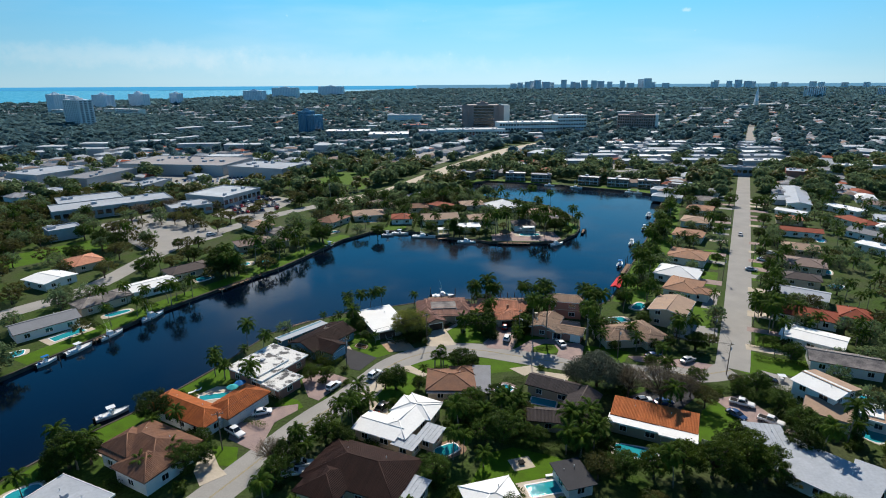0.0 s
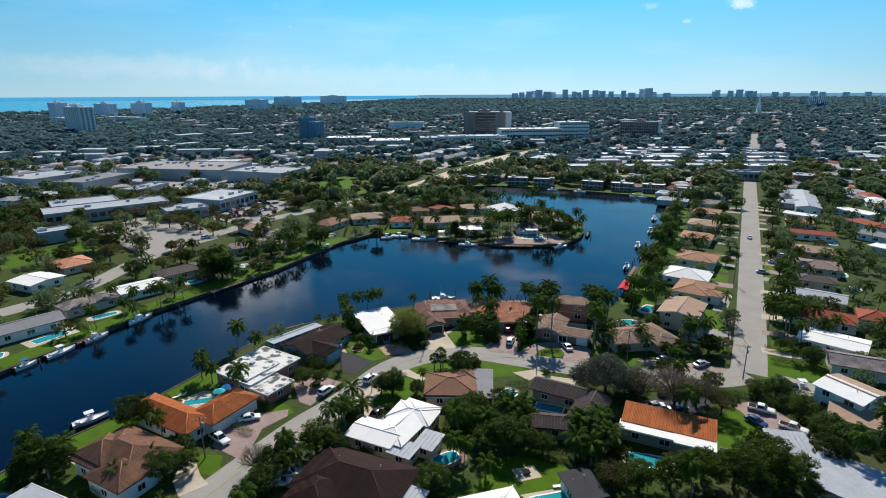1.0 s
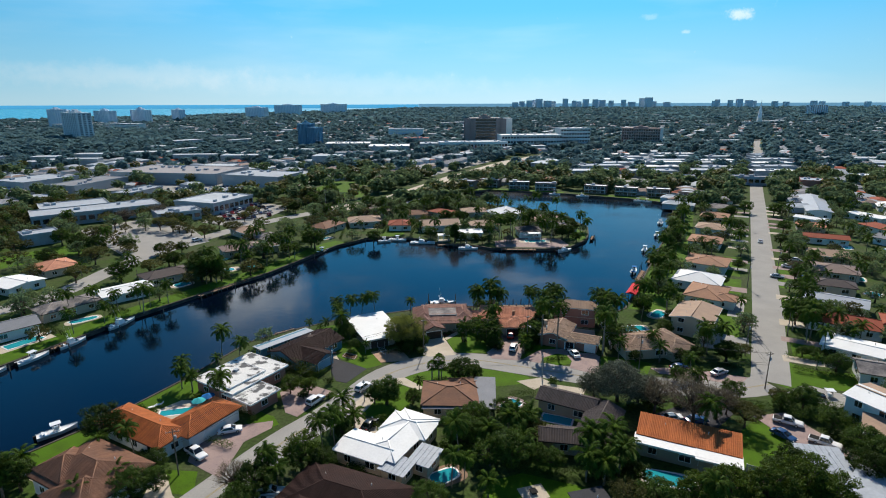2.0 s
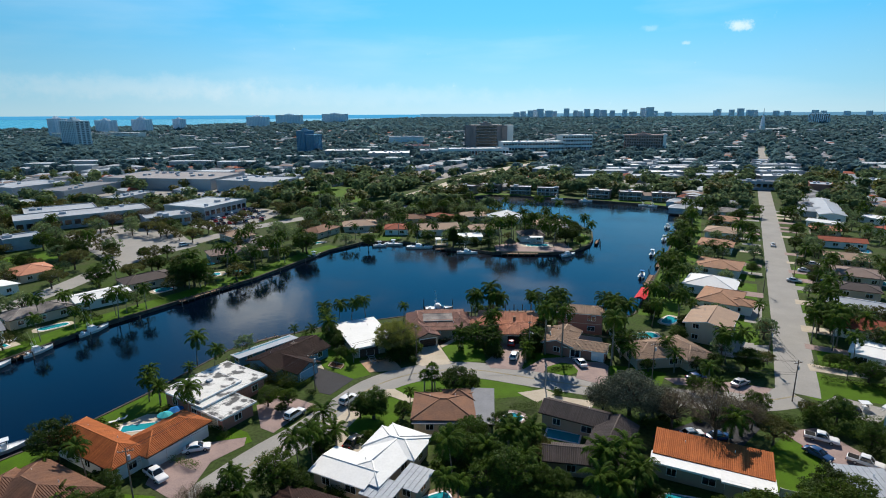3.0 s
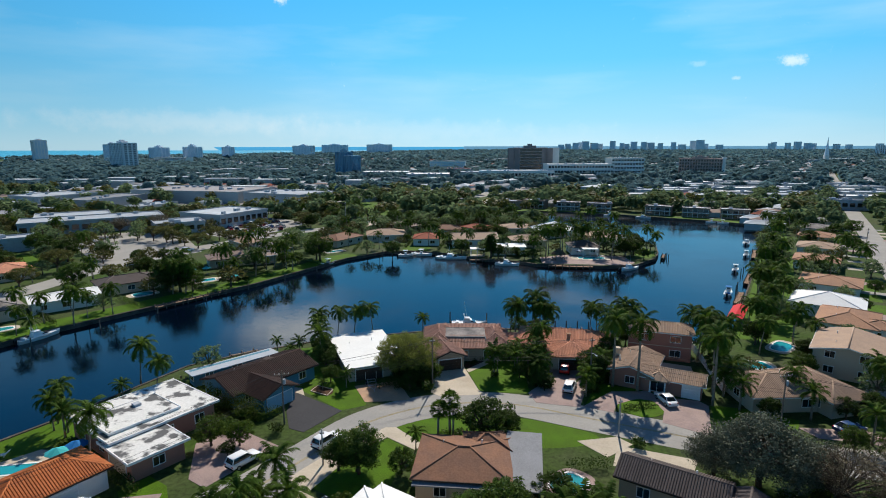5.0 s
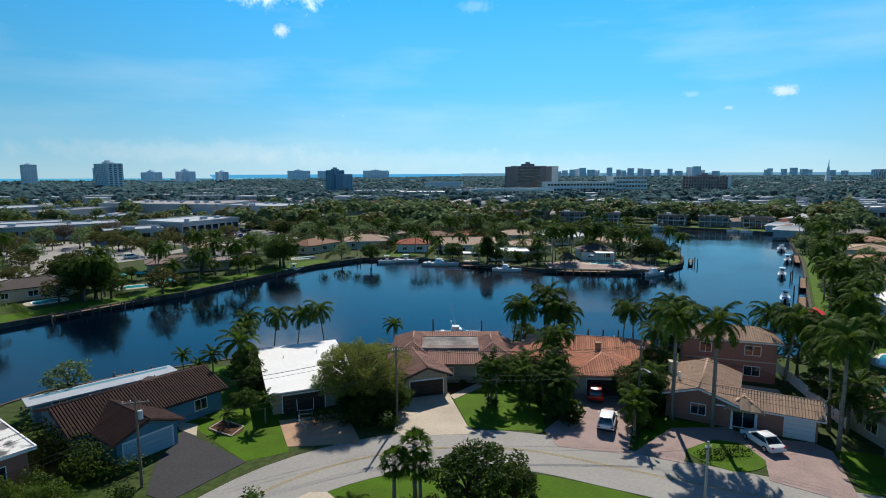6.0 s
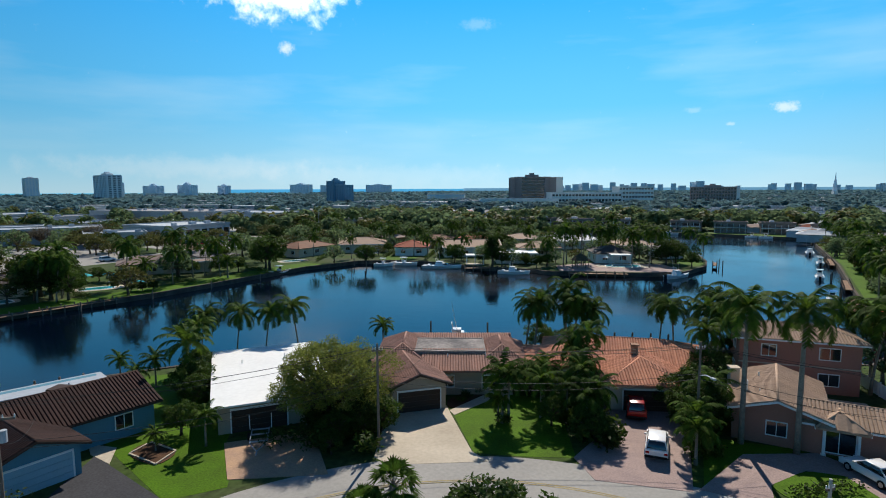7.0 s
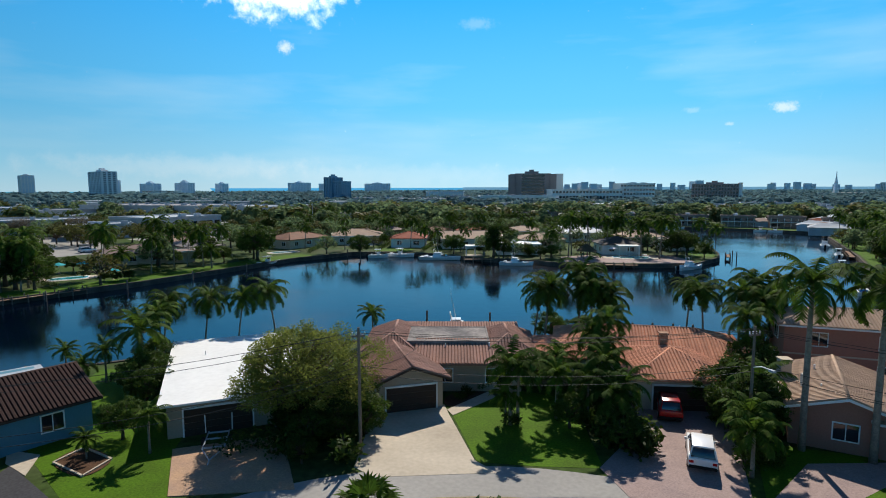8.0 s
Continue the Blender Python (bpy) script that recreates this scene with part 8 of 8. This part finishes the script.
def pavilion(x, y, length, width, angle, height, label):
    p = thing("pavilion", label, "pavilion", pose(x, y, 0, 0, 0, angle))
    part("roof", Shape().box(-length / 2, -width / 2, height, length / 2, width / 2, height + 0.25), WHITE_ROOF, p)
    for px in (-length / 2 + 0.3, 0, length / 2 - 0.3):
        for py in (-width / 2 + 0.3, width / 2 - 0.3):
            part("post", Shape().box(px - 0.09, py - 0.09, 0, px + 0.09, py + 0.09, height), TRIM, p)
    part("floor", Shape().box(-length / 2, -width / 2, 0.0, length / 2, width / 2, 0.06), CONCRETE, p)


pavilion(-6.2, 243.4, 5.6, 4.4, 6, 2.7, "white flat-roofed pavilion on posts by the dock")
pavilion(37.4, 246.6, 6.0, 3.4, 2, 2.8, "white flat-roofed pavilion behind the pool")


def boat_trailer(x, y, angle):
    t = thing("boat_trailer", "empty grey steel boat trailer with upright guides", "trailer", pose(x, y, 0.05, 0, 0, angle))
    for sd in (-1, 1):
        part("side_rail", Shape().tube([(-2.2, sd * 0.75, 0.5), (0.8, sd * 0.75, 0.5), (2.6, 0, 0.5)], [0.05] * 3, 6), METAL_ROOF, t)
        part("guide_post", Shape().tube([(-2.1, sd * 0.95, 0.5), (-2.1, sd * 0.98, 1.9)], [0.04, 0.04], 6), TRIM, t)
        w = part("wheel", Shape().tube([(-0.9, sd * 0.85, 0.32), (-0.9, sd * 1.05, 0.32)], [0.32, 0.32], 14), RUBBER, t)
        part("rim", Shape().tube([(-0.9, sd * 1.04, 0.32), (-0.9, sd * 1.065, 0.32)], [0.18, 0.17], 10), RIM, w)
    for px in (-2.0, -0.9, 0.6):
        part("cross_beam", Shape().box(px - 0.05, -0.75, 0.44, px + 0.05, 0.75, 0.54), METAL_ROOF, t)
    part("hitch", Shape().tube([(2.5, 0, 0.5), (3.3, 0, 0.5)], [0.05, 0.04], 6), METAL_ROOF, t)


boat_trailer(-19.4, 121.4, -70)

# ---- gardens: fill of the other lots ----
gr = random.Random(21)
for off in (64, 102, 140, 178, 216):
    for s in range(0, 330, 21):
        x, y = 78 + 0.46 * s + 0.888 * off + gr.uniform(-2, 2), 108 + 0.888 * s - 0.46 * off + gr.uniform(-2, 2)
        if y < 60 or y > 345 or not in_view(x, y, 0.95) or not open_ground(x, y, 12) or not open_ground(x + 6, y, 10) or not open_ground(x - 6, y, 10) or not open_ground(x, y + 6, 10) or not open_ground(x, y - 6, 10):
            continue
        mat, what = gr.choice(((WHITE_ROOF, "white"), (WHITE_ROOF, "white"), (METAL_ROOF, "pale grey"), (RED_TILE, "red"), (TAN_TILE, "tan"), (TAUPE_TILE, "taupe"), (GREY_ROOF, "grey")))
        house("low ranch house with a %s roof among gardens" % what, [(x, y, gr.uniform(13, 17), gr.uniform(9, 11), -28 + gr.choice((0, 90)), gr.choice(("hip", "gable")), 2.9, gr.uniform(0.8, 1.7))], STUCCO_WHITE, mat, detail=1)
for x, y, mat, what in ((-186, 160, TAUPE_TILE, "taupe"), (-176, 132, GREY_ROOF, "grey"), (-168, 108, WHITE_ROOF, "white"), (-196, 196, TAN_TILE, "tan"), (-148, 88, TAUPE_TILE, "taupe"), (-88, 238, CEMENT_ROOF, "grey"), (-104, 252, TAN_TILE, "tan"), (-8, 300, RED_TILE, "red"), (-46, 305, TAUPE_TILE, "taupe"), (-25, 330, GREY_ROOF, "grey"), (-15, 360, TAN_TILE, "tan"), (-30, 385, CEMENT_ROOF, "grey")):
    if open_ground(x, y, 11):
        house("low ranch house with a %s roof near the west street" % what, [(x, y, 15, 10, gr.choice((50, -40)), "hip", 2.9, 1.5)], STUCCO_BEIGE, mat, detail=1)

made = tries = 0
far_items = {}


def fill(x, y):
    u = gr.random()
    near = y < 120 and -80 < x < 90
    if u < (0.14 if x < -100 else 0.27):
        kind = gr.choice(("coconut", "coconut", "low"))
        size = gr.uniform(0.68, 1.0)
        if near:
            palm(x, y, kind, size)
            return
        pair = rng.choice(FAR_PALMS[kind])
    elif u < 0.92:
        kind = "olive" if (x < -95 and y > 150 and gr.random() < 0.7) else gr.choice(("green", "green", "green", "olive"))
        size = gr.uniform(0.45, 0.9) if x > -60 else gr.uniform(0.6, 1.15)
        if near:
            tree(x, y, kind, size)
            return
        pair = rng.choice(LOW_TREES[kind])
    else:
        if near:
            shrub(x, y, gr.uniform(1, 2))
        return
    m = pose(x, y, 0, 0, 0, gr.uniform(0, 360)) @ Matrix.Diagonal((size, size, size, 1))
    for me in pair:
        far_items.setdefault(me.materials[0].name, []).append((me, m))


WEST_GARDENS = [(-58, 236), (-112, 100), (-150, 110), (-215, 250), (-196, 300), (-130, 370), (-100, 340), (-70, 262)]
while made < 1400 and tries < 40000:
    tries += 1
    x, y = gr.uniform(-270, 260), gr.uniform(38, 352)
    if not in_view(x, y, 0.95) or not open_ground(x, y, 6.0) or near_line(x, y, NEAR_BANK) < (6.0 if x > 50 else 2.0) or near_line(x, y, FAR_BANK) < 2.0:
        continue
    if y > 98 and -48 < x < 45 and y < 156:
        continue
    if -92 < x < 66 and 50 < y < 156 and gr.random() < 0.8:
        continue
    if inside(x, y, WEST_GARDENS) and gr.random() < 0.86:
        continue
    if (-60 < x < 66 and 228 < y < 312 or x > 55 and y > 150) and gr.random() < 0.66:
        continue
    made += 1
    fill(x, y)
# dense gardens on the peninsula and along the straight street
for count, box, lo, hi, gap, back in ((26, (-75, 40, 300, 345), 0.75, 1.1, 3.5, 18), (120, (-260, -75, 150, 345), 0.6, 1.0, 4.0, 30)):
    placed = 0
    for _ in range(count * 30):
        x, y = gr.uniform(box[0], box[1]), gr.uniform(box[2], box[3])
        if placed >= count or not in_view(x, y, 0.95) or not open_ground(x, y, gap + 2.4) or inside(x, y, WEST_GARDENS) or near_line(x, y, FAR_BANK) < back or near_line(x, y, NEAR_BANK) < 5:
            continue
        placed += 1
        size = gr.uniform(lo, hi)
        m = pose(x, y, 0, 0, 0, gr.uniform(0, 360)) @ Matrix.Diagonal((size, size, size, 1))
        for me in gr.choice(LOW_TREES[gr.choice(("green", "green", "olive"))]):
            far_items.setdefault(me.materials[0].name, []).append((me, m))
for line, a, b in ((FAR_BANK, 27, 36), (NEAR_BANK, 14, 20)):
    for (x0, y0), (x1, y1) in zip(line[a:b], line[a + 1:b + 1]):
        for _ in range(int(math.hypot(x1 - x0, y1 - y0) / (17 if line is FAR_BANK else 7))):
            u = gr.random()
            fill(x0 + (x1 - x0) * u + gr.uniform(2.5, 9) * (-1 if line is FAR_BANK and y0 < 240 else 1), y0 + (y1 - y0) * u + (gr.uniform(2, 8) if y0 > 225 else 0))
for name, items in sorted(far_items.items()):
    trunk = "trunk" in name or "bark" in name
    joined("garden_tree_mass", items, "trunks of the farther garden trees and palms" if trunk else "crowns of the farther garden trees and palms", "trees")
